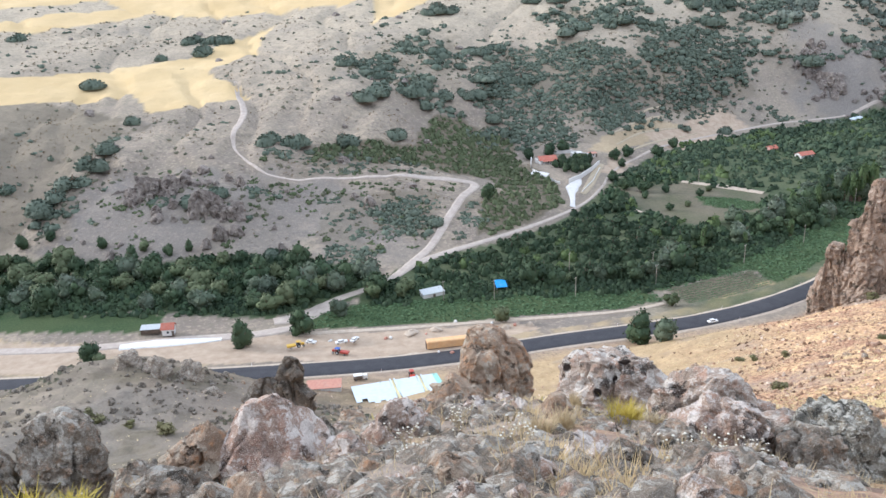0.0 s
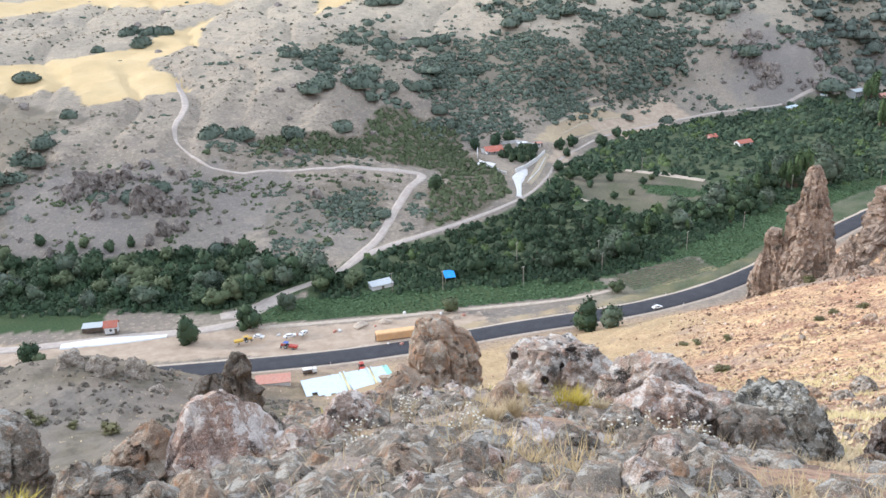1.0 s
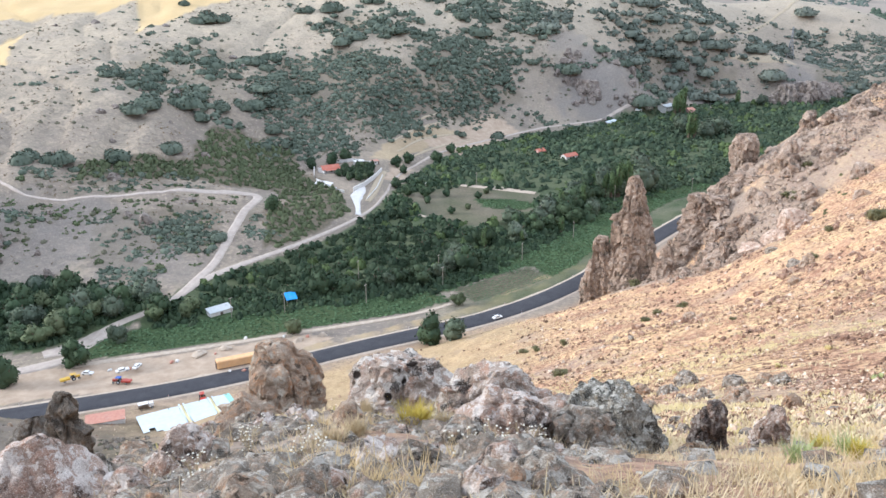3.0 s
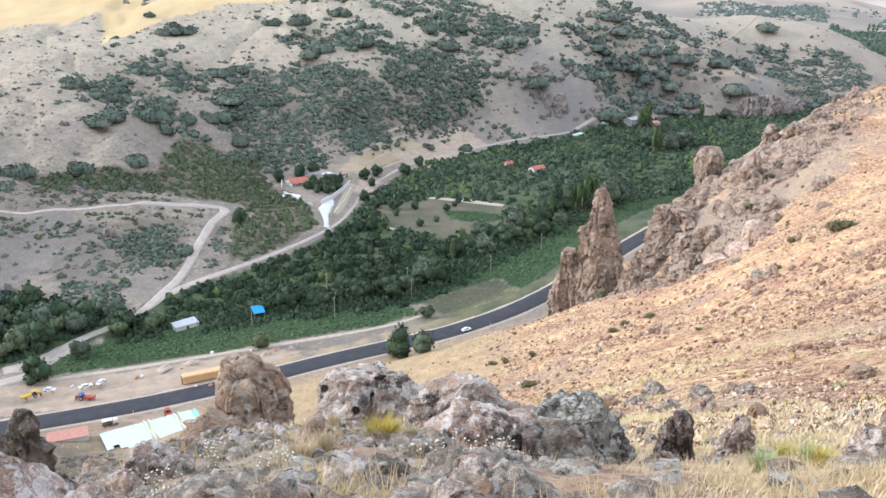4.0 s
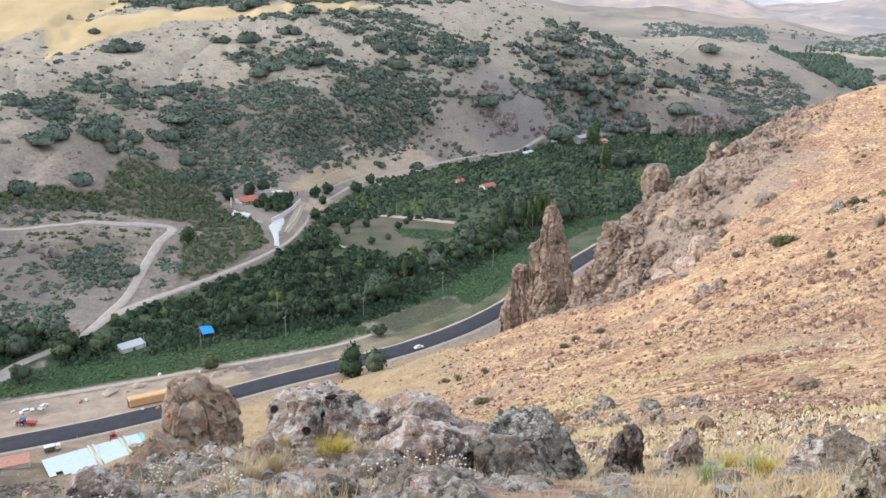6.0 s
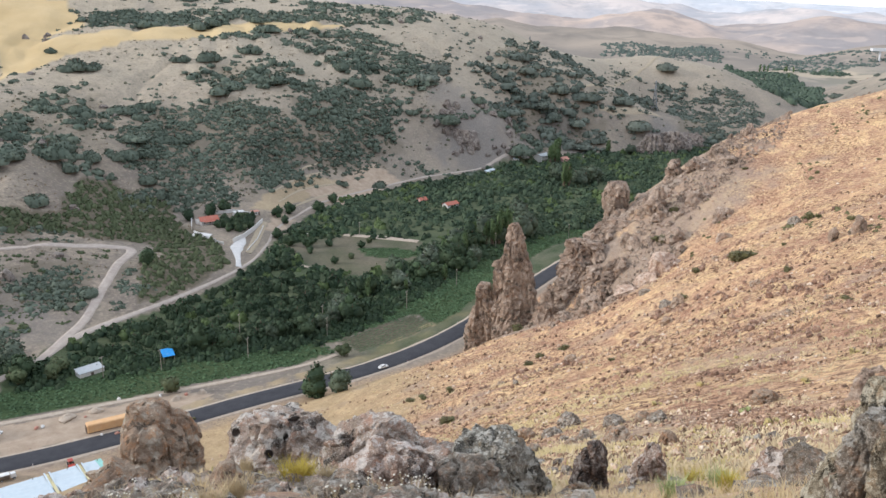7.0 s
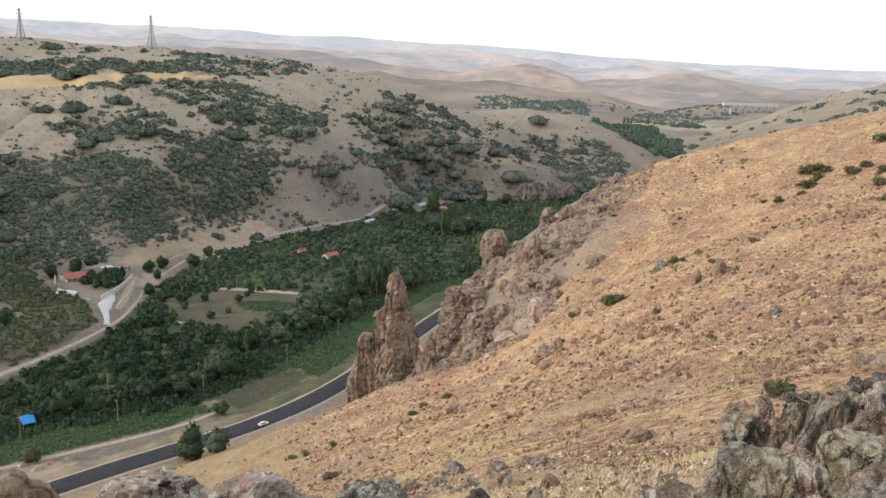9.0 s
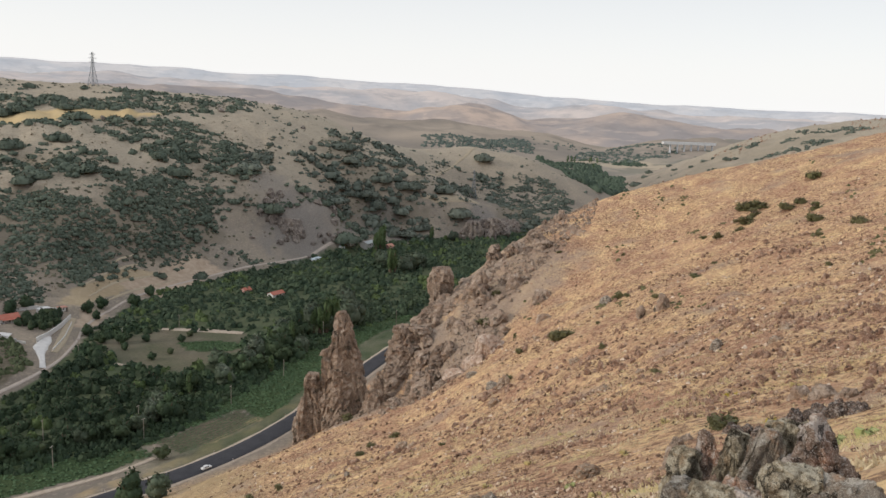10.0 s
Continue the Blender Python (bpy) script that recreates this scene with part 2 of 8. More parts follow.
NEAR_SPUR = [(26, 336, 2), (29, 338, 12), (32, 342, 22), (33, 342, 36), (34.5, 346, 51), (36, 356, 60), (38, 376, 68), (40, 402, 76), (42, 430, 83), (46, 500, 86), (50, 510, 97.5),
             (54, 520, 111.5), (57, 520, 120), (59, 520, 126), (63, 520, 139), (75, 520, 165)]
NEAR_TOE = [(-31, 306, 2), (-20, 280, 1), (-8, 268, 1), (3, 272, 1), (10, 284, 1), (19, 305, 2), (24.5, 328, 1), (30, 395, 0), (34, 470, -2),
            (38, 560, 0), (44, 680, 20), (50, 760, 40), (0, 330, -30), (20, 390, -35), (33, 620, -40), (-30, 370, -30), (20, 700, -60), (28, 800, -60), (10, 600, -60), (-5, 500, -55), (-25, 520, -55), (36, 950, -60), (10, 1000, -80)]
NEAR_FAR = [(63, 900, 75), (56, 900, 60), (63, 1300, 139), (59, 1300, 126), (55, 1300, 100), (52.7, 1400, 72), (50, 1450, 43), (47.5, 1500, 18),
            (44, 1450, -15), (42, 1000, -40), (80, 1300, 180), (120, 400, 230), (180, 400, 300), (-120, 400, 220), (70, 2000, 100), (180, 1500, 300)]


def plan(spots):
    """Bearing and distance to x, y, z."""
    s = np.array(spots, dtype=float)
    a = np.radians(s[:, 0])
    return np.stack([s[:, 1] * np.sin(a), s[:, 1] * np.cos(a), s[:, 2]], 1)


class Spline:
    """A thin plate bent over spot heights."""

    def __init__(self, *lists):
        p = np.concatenate([plan(x) for x in lists])
        self.p = p[:, :2] / 100.0
        n = len(p)
        k = self.kernel(np.linalg.norm(self.p[:, None] - self.p[None], axis=2)) + np.eye(n) * 0.002
        q = np.concatenate([np.ones((n, 1)), self.p], 1)
        m = np.block([[k, q], [q.T, np.zeros((3, 3))]])
        self.w = np.linalg.solve(m, np.concatenate([p[:, 2], np.zeros(3)]))

    @staticmethod
    def kernel(r):
        return r * r * np.log(r + 1e-9)

    def __call__(self, x, y):
        x, y = np.asarray(x, float) / 100.0, np.asarray(y, float) / 100.0
        z = self.w[-3] + self.w[-2] * x + self.w[-1] * y
        for (a, b), w in zip(self.p, self.w):
            z = z + w * self.kernel(np.hypot(x - a, y - b))
        return z


far_hill = Spline(FAR_TOE, FAR_LOW, FAR_MID, FAR_HIGH, FAR_CREST, FAR_BACK)
near_hill = Spline(NEAR_TOP, NEAR_LEFT, NEAR_MID, NEAR_RIGHT, NEAR_SPUR, NEAR_TOE, NEAR_FAR)


def step(a, b, v):
    s = np.clip((np.asarray(v, float) - a) / (b - a), 0, 1)
    return s * s * (3 - 2 * s)


def smax(a, b, k):
    return 0.5 * (a + b + np.sqrt((a - b) ** 2 + k * k))


LATTICE = np.random.RandomState(7).rand(256, 256)


def grain(x, y, size, octaves=4, rough=0.5, seed=0):
    """Rolling noise, about -1 to 1, over the plan."""
    x, y = np.asarray(x, float) / size + 37.3 * seed, np.asarray(y, float) / size + 11.7 * seed
    total, gain, norm = 0.0, 1.0, 0.0
    for _ in range(octaves):
        i, j = np.floor(x).astype(int), np.floor(y).astype(int)
        u, v = x - i, y - j
        u, v = u * u * (3 - 2 * u), v * v * (3 - 2 * v)
        g = lambda a, b: LATTICE[(i + a) % 256, (j + b) % 256]
        total = total + gain * ((g(0, 0) * (1 - u) + g(1, 0) * u) * (1 - v) + (g(0, 1) * (1 - u) + g(1, 1) * u) * v - 0.5)
        norm += gain
        gain *= rough
        x, y = x * 2.03 + 5.1, y * 2.03 + 9.7
    return total / norm * 2.6


def curve(points, gap):
    """A smooth line through points of the plan, sampled at even steps."""
    p = np.array(points, float)
    p = np.concatenate([[2 * p[0] - p[1]], p, [2 * p[-1] - p[-2]]])
    out = []
    for a, b, c, d in zip(p, p[1:], p[2:], p[3:]):
        for t in np.linspace(0, 1, 24, endpoint=False):
            out.append(0.5 * (2 * b + (c - a) * t + (2 * a - 5 * b + 4 * c - d) * t * t + (3 * b - 3 * c + d - a) * t ** 3))
    out = np.array(out + [p[-2]])
    s = np.concatenate([[0], np.cumsum(np.linalg.norm(np.diff(out, axis=0), axis=1))])
    at = np.arange(0, s[-1], gap)
    return np.stack([np.interp(at, s, out[:, 0]), np.interp(at, s, out[:, 1])], 1)


def away(x, y, line):
    """Distance in plan from points to a sampled line."""
    best = np.full(np.shape(x), 1e9)
    for a, b in line:
        best = np.minimum(best, (x - a) ** 2 + (y - b) ** 2)
    return np.sqrt(best)


ROAD_Z = 1.4
HIGHWAY = curve([(-520, 285), (-300, 270), (-164, 269), (-48, 273), (2, 279), (44, 289), (106, 303), (157, 328), (241, 388), (300, 426), (380, 456), (480, 482), (600, 525),
                 (760, 640)], 4)


def land(x, y):
    """The smooth height of the ground."""
    x, y = np.asarray(x, float), np.asarray(y, float)
    r, az = np.hypot(x, y), np.degrees(np.arctan2(x, y))
    floor = 0.4 * grain(x, y, 60, 2, seed=3) * step(310, 380, r)
    f, n = far_hill(x, y), near_hill(x, y)
    f = f + step(2, 25, f) * (2.8 * grain(x, y, 110, 4, seed=1) + 1.6 * grain(x, y, 22, 4, 0.6, seed=5) + step(0.2, 0.6, np.abs(grain(x, y, 60, 2, seed=70))) * 1.2 - 1.0)
    # gullies down the far slopes
    f = f - step(14, 40, f) * step(1000, 900, r) * (3.4 * step(0.3, 0.0, np.abs(grain(az * 9.0 + 26 * grain(x, y, 130, 3, seed=25), r * 0.2, 34, 3, 0.5, seed=21))) - 1.0)
    n = n + step(25, 120, r) * step(2, 20, n) * (1.8 * grain(x, y, 45, 4, seed=2) + 1.35 * grain(x, y, 10, 4, 0.62, seed=6) + 0.42 * grain(x, y, 3.2, 3, 0.6, seed=7))
    k = 3.0 * step(60, 200, r)
    z = smax(np.where(r < 1600, f, -60), floor, 3.0)
    z = smax(z, np.where(r < 2100, n, -60), k)
    # rolling country behind, up to the skyline
    sky = np.interp(az, (-60, 8, 17, 29, 40, 49, 58, 120), (225, 224, 218, 200, 170, 152, 149, 149))
    rolling = 14 + 26 * np.maximum(grain(x, y, 520, 3, seed=8), -0.4) + 12 * grain(x, y, 150, 3, seed=9)
    lift = step(1900, 4700, r) ** 1.6
    back = rolling * (1 - 0.55 * lift) * step(1200, 2000, r) + (sky - 14) * 0.55 * lift
    w = step(1350, 2000, r)
    z = z * (1 - w) + back * w
    # the highway's level bed
    d = np.full(np.shape(r), 99.0)
    close = (r > 240) & (r < 900) & (z < 60)
    if np.any(close):
        d[close] = away(x[close], y[close], HIGHWAY)
    w = step(22, 8, d)
    return z * (1 - w) + ROAD_Z * w


# ---------------------------------------------------------------- the ground sheet
def inside(x, y, corners):
    """Which points of the plan lie inside a closed outline."""
    hit = np.zeros(np.shape(x), bool)
    for (ax, ay), (bx, by) in zip(corners, corners[1:] + corners[:1]):
        cut = (ay > y) != (by > y)
        hit ^= cut & (x < (bx - ax) * (y - ay) / ((by - ay) or 1e-9) + ax)
    return hit


def patch(x, y, corners, ragged=6.0, seed=0):
    """A patch of cover with an uneven edge."""
    return inside(x + ragged * grain(x, y, 25, 3, seed=20 + seed), y + ragged * grain(x, y, 25, 3, seed=40 + seed), corners).astype(float)


def spot(bearing, distance):
    a = math.radians(bearing)
    return (distance * math.sin(a), distance * math.cos(a))


def covers(x, y, z):
    r, az = np.hypot(x, y), np.degrees(np.arctan2(x, y))
    straw = np.zeros(x.shape)
    for i, f in enumerate(STUBBLE):
        straw = np.maximum(straw, patch(x, y, [spot(*c) for c in f], 3.0, i))
    for i, f in enumerate(VERGES):
        straw = np.maximum(straw, 0.5 * patch(x, y, f, 2.0, 90 + i) * step(-0.6, 0.5, grain(x, y, 6, 3, seed=95)))
    crop = np.zeros(x.shape)
    for i, f in enumerate(CROPS):
        crop = np.maximum(crop, patch(x, y, f, 1.5, 7 + i))
    crop = np.maximum(crop, 0.86 * patch(x, y, ORCHARD_PLOT, 3.0, 17) * (1 - (0.68 + 0.3 * grain(x, y, 14, 3, seed=98)) * patch(x, y, CLEARING, 3.0, 18)) * step(8, 5, z))
    # grass beside the highway
    m = (x > 60) & (x < 420) & (y > 290) & (y < 500) & (z < 5)
    crop[m] = np.maximum(crop[m], (0.75 + 0.2 * grain(x[m], y[m], 9, 3, seed=97)) * step(28, 20, away(x[m], y[m], HIGHWAY)) * step(60, 130, x[m]) * (y[m] > np.interp(x[m], HIGHWAY[:, 0], HIGHWAY[:, 1])))
    # green belts down the valley
    for i, (f, gap, keep, lo, hi) in enumerate(THICKETS):
        if hi >= 20 and f[0][1] > 1400:
            crop = np.maximum(crop, 0.75 * patch(x, y, [spot(*c) for c in f], 30.0, 120 + i))
    for i, f in enumerate(WOOD_FLOOR):
        crop = np.maximum(crop, 0.93 * patch(x, y, f, 4.0, 60 + i))
    straw = np.maximum(straw, 0.38 * patch(x, y, DRY_TERRACE, 4.0, 33))
    bare = np.zeros(x.shape)
    for i, f in enumerate(YARDS):
        bare = np.maximum(bare, patch(x, y, f, 3.0, 11 + i))
    nz = near_hill(x, y)
    own = step(-3, 4, nz) * (r < 900) * (nz > far_hill(x, y))
    warm = own * step(-26, 6, az + 6 * grain(x, y, 60, 2, seed=4)) + 0.04
    warm = np.maximum(warm, 0.85 * step(70, 25, r))
    gully = step(0.35, 0.9, grain(x, y, 35, 4, seed=12))
    stone = np.where(own > 0.5, 0.5 * step(0.3, 0.9, grain(x, y, 14, 4, seed=13)), 0.25 * gully)
    for a, d, w, s in ROCKY:
        px, py = spot(a, d)
        stone = np.maximum(stone, s * step(w, 0.5 * w, np.hypot(x - px, y - py) + 0.4 * w * grain(x, y, 10, 3, seed=15)))
    stone = np.maximum(stone, step(27, 20, r) * (0.3 + 0.65 * step(30, 20, az)) * step(-0.9, 0.3, grain(x, y, 2.5, 3, seed=16)))
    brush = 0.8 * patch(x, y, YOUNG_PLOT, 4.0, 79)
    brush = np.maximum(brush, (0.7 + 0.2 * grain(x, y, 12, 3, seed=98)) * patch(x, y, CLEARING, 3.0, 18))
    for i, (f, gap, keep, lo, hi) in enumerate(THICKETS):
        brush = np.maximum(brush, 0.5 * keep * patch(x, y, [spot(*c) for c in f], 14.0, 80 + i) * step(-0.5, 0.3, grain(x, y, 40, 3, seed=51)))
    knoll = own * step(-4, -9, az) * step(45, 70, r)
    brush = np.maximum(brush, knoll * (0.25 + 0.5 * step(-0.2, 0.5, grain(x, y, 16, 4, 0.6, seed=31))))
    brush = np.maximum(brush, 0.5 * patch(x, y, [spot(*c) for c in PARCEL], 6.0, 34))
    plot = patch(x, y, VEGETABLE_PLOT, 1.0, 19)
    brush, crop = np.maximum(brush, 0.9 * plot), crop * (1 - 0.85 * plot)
    pasture = own * step(27, 16, az + 4 * grain(x, y, 30, 3, seed=23)) * step(80, 55, z + 8 * grain(x, y, 22, 3, seed=24)) * step(-12, -4, az)
    return straw, crop, bare, stone, np.clip(warm, 0, 1), brush, pasture


ORCHARD_PLOT = [(-22, 368), (36, 404), (76, 444), (107, 505), (174, 592), (325, 660), (414, 690), (545, 700), (640, 780), (700, 760), (600, 640), (500, 560), (400, 500), (330, 470), (270, 450), (215, 418), (170, 400), (135, 382), (95, 350),
                (51, 345), (4, 343), (-38, 340)]
VEGETABLE_PLOT = [(98, 336), (103, 320), (122, 326), (146, 337), (141, 355), (120, 346)]
CLEARING = [(104, 490), (150, 497), (193, 470), (176, 440), (137, 420), (115, 446)]
THICKETS = [([(-9, 372), (-4.5, 372), (-4.5, 392), (-8, 398)], 8, 0.8, 3, 6), ([(-4.3, 400), (-2.2, 395), (-0.5, 440), (-3.5, 440)], 7.5, 0.85, 3, 6), ([(-10, 462), (-1, 476), (-1, 482), (-10, 470)], 8, 0.7, 2.5, 5), ([(0.8, 392), (3.6, 418), (3.0, 450), (1.4, 440)], 8, 0.75, 3, 6),
            ([(-6.1, 646), (-3.1, 710), (1.3, 721), (1.9, 679), (1.4, 618), (0.4, 598), (-3.1, 595), (-5.3, 591)], 17, 0.6, 7, 14), ([(2.1, 662), (5, 700), (10.4, 715), (13.4, 696), (14.1, 650), (10.2, 584), (6.6, 577), (2.8, 611)], 8, 0.95, 4, 8.5),
            ([(2.7, 589), (5.6, 596), (9.7, 577), (6.1, 568), (3.1, 572)], 12, 0.8, 6, 11), ([(6.6, 768), (14.2, 778), (14.2, 756), (8.5, 728)], 19, 0.75, 9, 16), ([(13.5, 750), (20.2, 810), (20.3, 726), (18.6, 680), (14.7, 646), (14.2, 694)], 10.5, 0.8, 4, 9),
            ([(11, 703), (14.4, 688), (18.6, 696), (14.3, 647), (11.4, 601)], 9.5, 0.85, 4, 9), ([(13.6, 742), (16.5, 784), (21.4, 787), (25.2, 793), (24.5, 780), (19.9, 767), (18.4, 727), (17.3, 687), (14.4, 680)], 13, 0.85, 5, 11),
            ([(11.7, 857), (15.6, 862), (18.4, 853), (23.9, 855), (21.9, 790), (17.4, 797), (15.1, 820)], 14, 0.85, 7, 14), ([(6.9, 762), (10.4, 764), (14.1, 780), (13.8, 759), (9.2, 730)], 22, 0.8, 8, 15),
            ([(-3, 955), (2.6, 955), (8.8, 948), (16.3, 940), (16.3, 914), (8.8, 910), (2.5, 908), (-3, 900)], 11, 1.0, 8, 13), ([(16.7, 885), (21.4, 870), (24.4, 875), (23.7, 833), (18.5, 849), (15.6, 863)], 9, 0.95, 5, 10), ([(13.3, 990), (16.6, 1000), (20.9, 970), (24.9, 995), (20.4, 935), (16.6, 920)], 16, 0.85, 9, 15),
            ([(8.4, 865), (15.1, 904), (16.5, 883), (12.8, 831), (8.3, 849)], 21, 0.7, 7, 14), ([(27.5, 954), (31.6, 1013), (31.8, 819), (28.1, 772), (27.5, 842), (25.5, 856)], 20, 0.7, 7, 17),
            ([(31.7, 968), (36, 1040), (35.9, 1020), (31.8, 911)], 18, 0.85, 9, 17), ([(33.6, 925), (38.5, 1044), (38.6, 1008), (33.6, 899)], 17, 0.85, 9, 16), ([(31.8, 877), (33.9, 890), (33.5, 844), (31.9, 833)], 17, 0.8, 9, 18),
            ([(39.1, 972), (41.7, 1008), (42.3, 945), (40.6, 887), (39.4, 936)], 15, 0.9, 8, 14), ([(20.5, 700), (25, 740), (29, 745), (28, 720), (22, 690)], 15, 0.5, 4, 8),
            ([(-27, 462), (-25.5, 462), (-19.5, 560), (-21, 560)], 13, 0.95, 5, 9), ([(-20, 425), (-12, 425), (-11, 452), (-20, 455)], 14, 0.6, 3, 7), ([(-8, 400), (-1, 402), (-1, 445), (-8, 440)], 13, 0.7, 3, 7), ([(-12, 470), (-1, 486), (1, 500), (-12, 492)], 12, 0.8, 3.5, 6.5),
            ([(39, 1035), (41.1, 1060), (43.8, 1045), (44.5, 985), (42.5, 940), (40.4, 930), (38.8, 985)], 11, 0.8, 4, 9), ([(53.8, 1256), (57.7, 1245), (60.9, 1264), (62.7, 1240), (60, 1150), (54, 1150)], 26, 0.5, 6, 12), ([(47, 1380), (50, 1290), (59, 1240), (59, 1150), (50, 1150)], 42, 0.5, 4, 9),
            ([(36, 1500), (41, 1500), (42, 1800), (36, 1750)], 40, 0.7, 12, 22)]
YOUNG_PLOT = [(-12, 545), (-2, 582), (16, 588), (52, 572), (50, 540), (66, 500), (70, 455), (46, 420), (18, 402), (23, 446), (34, 470), (30, 490), (-16, 490), (-75, 478), (-76, 497), (-16, 516)]
VERGES = [[(12, 294), (60, 303), (100, 316), (140, 340), (170, 360), (200, 392), (215, 385), (172, 346), (118, 312), (60, 297), (14, 288)], [(-130, 272), (-160, 275), (-220, 290), (-220, 318), (-160, 306), (-110, 296), (-70, 296), (-60, 284)]]
WOOD_FLOOR = [[(-240, 400), (-150, 376), (-80, 386), (-30, 362), (-40, 338), (-75, 322), (-120, 328), (-200, 334), (-260, 360)], [(-36, 330), (4, 332), (51, 334), (86, 334), (104, 341), (140, 366), (185, 400), (230, 440), (215, 452), (92, 358), (-36, 348)]]
STUBBLE = [[(-31, 640), (-31, 700), (-22, 702), (-16, 715), (-10.4, 800), (-12, 700), (-15, 668), (-12.5, 592), (-19, 580), (-20, 625), (-26, 630)],
           [(-31, 850), (-31, 885), (-20, 940), (-18, 900), (-24, 860)], [(-31, 960), (-31, 1020), (-20, 1060), (-21, 985)],
           [(-19, 905), (-21, 1000), (-10, 1100), (0, 985), (1, 905), (-6, 830), (-12, 850)], [(-4, 866), (2.5, 885), (9, 900), (15.1, 908), (17, 902), (9.3, 853), (4.1, 838), (-0.2, 814), (-4, 755)]]
CROPS = [[(-62, 309), (3, 312), (72, 318), (95, 326), (88, 339), (51, 338), (4, 336), (-40, 332), (-58, 322)],
         [(150, 356), (172, 358), (215, 396), (262, 432), (330, 462), (300, 468), (240, 450), (218, 446), (178, 402), (146, 376)],
         [(88, 339), (97, 336), (120, 347), (142, 356), (147, 338), (165, 350), (180, 368), (215, 396), (178, 402), (146, 376), (120, 360)], [(-190, 318), (-118, 312), (-120, 330), (-195, 335)], [(150, 470), (172, 462), (186, 446), (170, 440), (150, 452)]]
DRY_TERRACE = [(104, 557), (118, 580), (132, 593), (150, 612), (166, 625), (207, 637), (180, 612), (157, 593), (135, 572), (120, 555)]
PARCEL = [(-31.5, 585), (-29, 640), (-26, 640), (-20.5, 575), (-21, 545), (-24.5, 500), (-28, 465), (-31.5, 460)]
YARDS = [[(-120, 282), (-40, 279), (10, 288), (40, 300), (30, 309), (-20, 306), (-70, 304), (-125, 300)], [(-260, 284), (-150, 276), (-120, 296), (-190, 310), (-260, 310)],
         [(150, 600), (172, 575), (240, 640), (225, 660), (180, 625)], [(120, 560), (128, 545), (112, 520), (100, 520)]]
ROCKY = [(37, 322, 26, 0.75), (38.5, 335, 26, 0.7), (35, 312, 18, 0.7), (40.5, 345, 24, 0.6), (42, 370, 26, 0.6), (25.5, 765, 46, 0.8), (24, 800, 26, 0.6), (38.5, 905, 34, 0.8), (-6, 408, 34, 0.55), (-8.5, 425, 34, 0.5), (-3.5, 385, 20, 0.4), (-17, 447, 32, 0.6), (-22, 455, 32, 0.5), (-13, 445, 26, 0.6), (-19, 420, 34, 0.55), (-13, 415, 30, 0.45), (-24, 430, 30, 0.45), (-9.5, 445, 22, 0.5), (28, 800, 30, 0.6), (31.5, 845, 30, 0.8), (39, 905, 22, 0.9), (41, 925, 18, 0.8), (10, 440, 10, 0.2),
         (30, 338, 26, 0.9), (33, 345, 30, 0.9), (36, 375, 32, 0.9), (40, 420, 30, 0.7), (-14, 205, 40, 0.6), (-22, 190, 40, 0.5)]


def ground_sheet():
    az = np.concatenate([np.arange(-180, -40, 4.0), np.arange(-40, 72, 0.27), np.arange(72, 180, 4.0)])
    rr = np.concatenate([[0.01], np.geomspace(0.3, 30, 135), np.arange(30.4, 330, 1.4), np.arange(330, 720, 3.3), np.arange(720, 1300, 7.0), np.geomspace(1300, 4850, 70)])
    a, r = np.meshgrid(np.radians(az), rr)
    x, y = r * np.sin(a), r * np.cos(a)
    z = land(x, y)
    # loose rubble relief close by
    z = z + step(2, 5, r) * step(60, 20, r) * (0.22 * grain(x, y, 2.2, 4, seed=17) + 0.06 * grain(x, y, 0.5, 3, seed=18))
    straw, crop, bare, stone, warm, brush, pasture = covers(x, y, z)
    nr, na = x.shape
    i = np.arange(nr * na).reshape(nr, na)
    j = np.roll(i, -1, axis=1)
    quads = np.stack([i[:-1], j[:-1], j[1:], i[1:]], 2).reshape(-1, 4)
    verts = np.stack([x, y, z], 2).reshape(-1, 3)
    me = bpy.data.meshes.new("ground")
    me.vertices.add(len(verts))
    me.vertices.foreach_set("co", verts.ravel())
    me.loops.add(quads.size)
    me.loops.foreach_set("vertex_index", quads.ravel())
    me.polygons.add(len(quads))
    me.polygons.foreach_set("loop_start", np.arange(0, quads.size, 4))
    me.polygons.foreach_set("use_smooth", np.ones(len(quads), bool))
    at = me.attributes.new("cover", "FLOAT_COLOR", "POINT")
    at.data.foreach_set("color", np.stack([straw, crop, bare, stone], 2).ravel())
    # how far out the haze-paled open country takes over
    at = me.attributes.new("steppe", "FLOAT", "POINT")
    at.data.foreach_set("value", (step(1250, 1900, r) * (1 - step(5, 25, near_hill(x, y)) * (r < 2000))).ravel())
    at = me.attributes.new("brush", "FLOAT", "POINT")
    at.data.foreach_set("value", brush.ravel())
    at = me.attributes.new("pasture", "FLOAT", "POINT")
    at.data.foreach_set("value", pasture.ravel())
    at = me.attributes.new("warm", "FLOAT", "POINT")
    at.data.foreach_set("value", warm.ravel())
    me.update()
    me.validate()
    me.materials.append(GROUND)
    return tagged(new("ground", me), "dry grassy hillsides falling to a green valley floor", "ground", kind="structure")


ground_sheet()


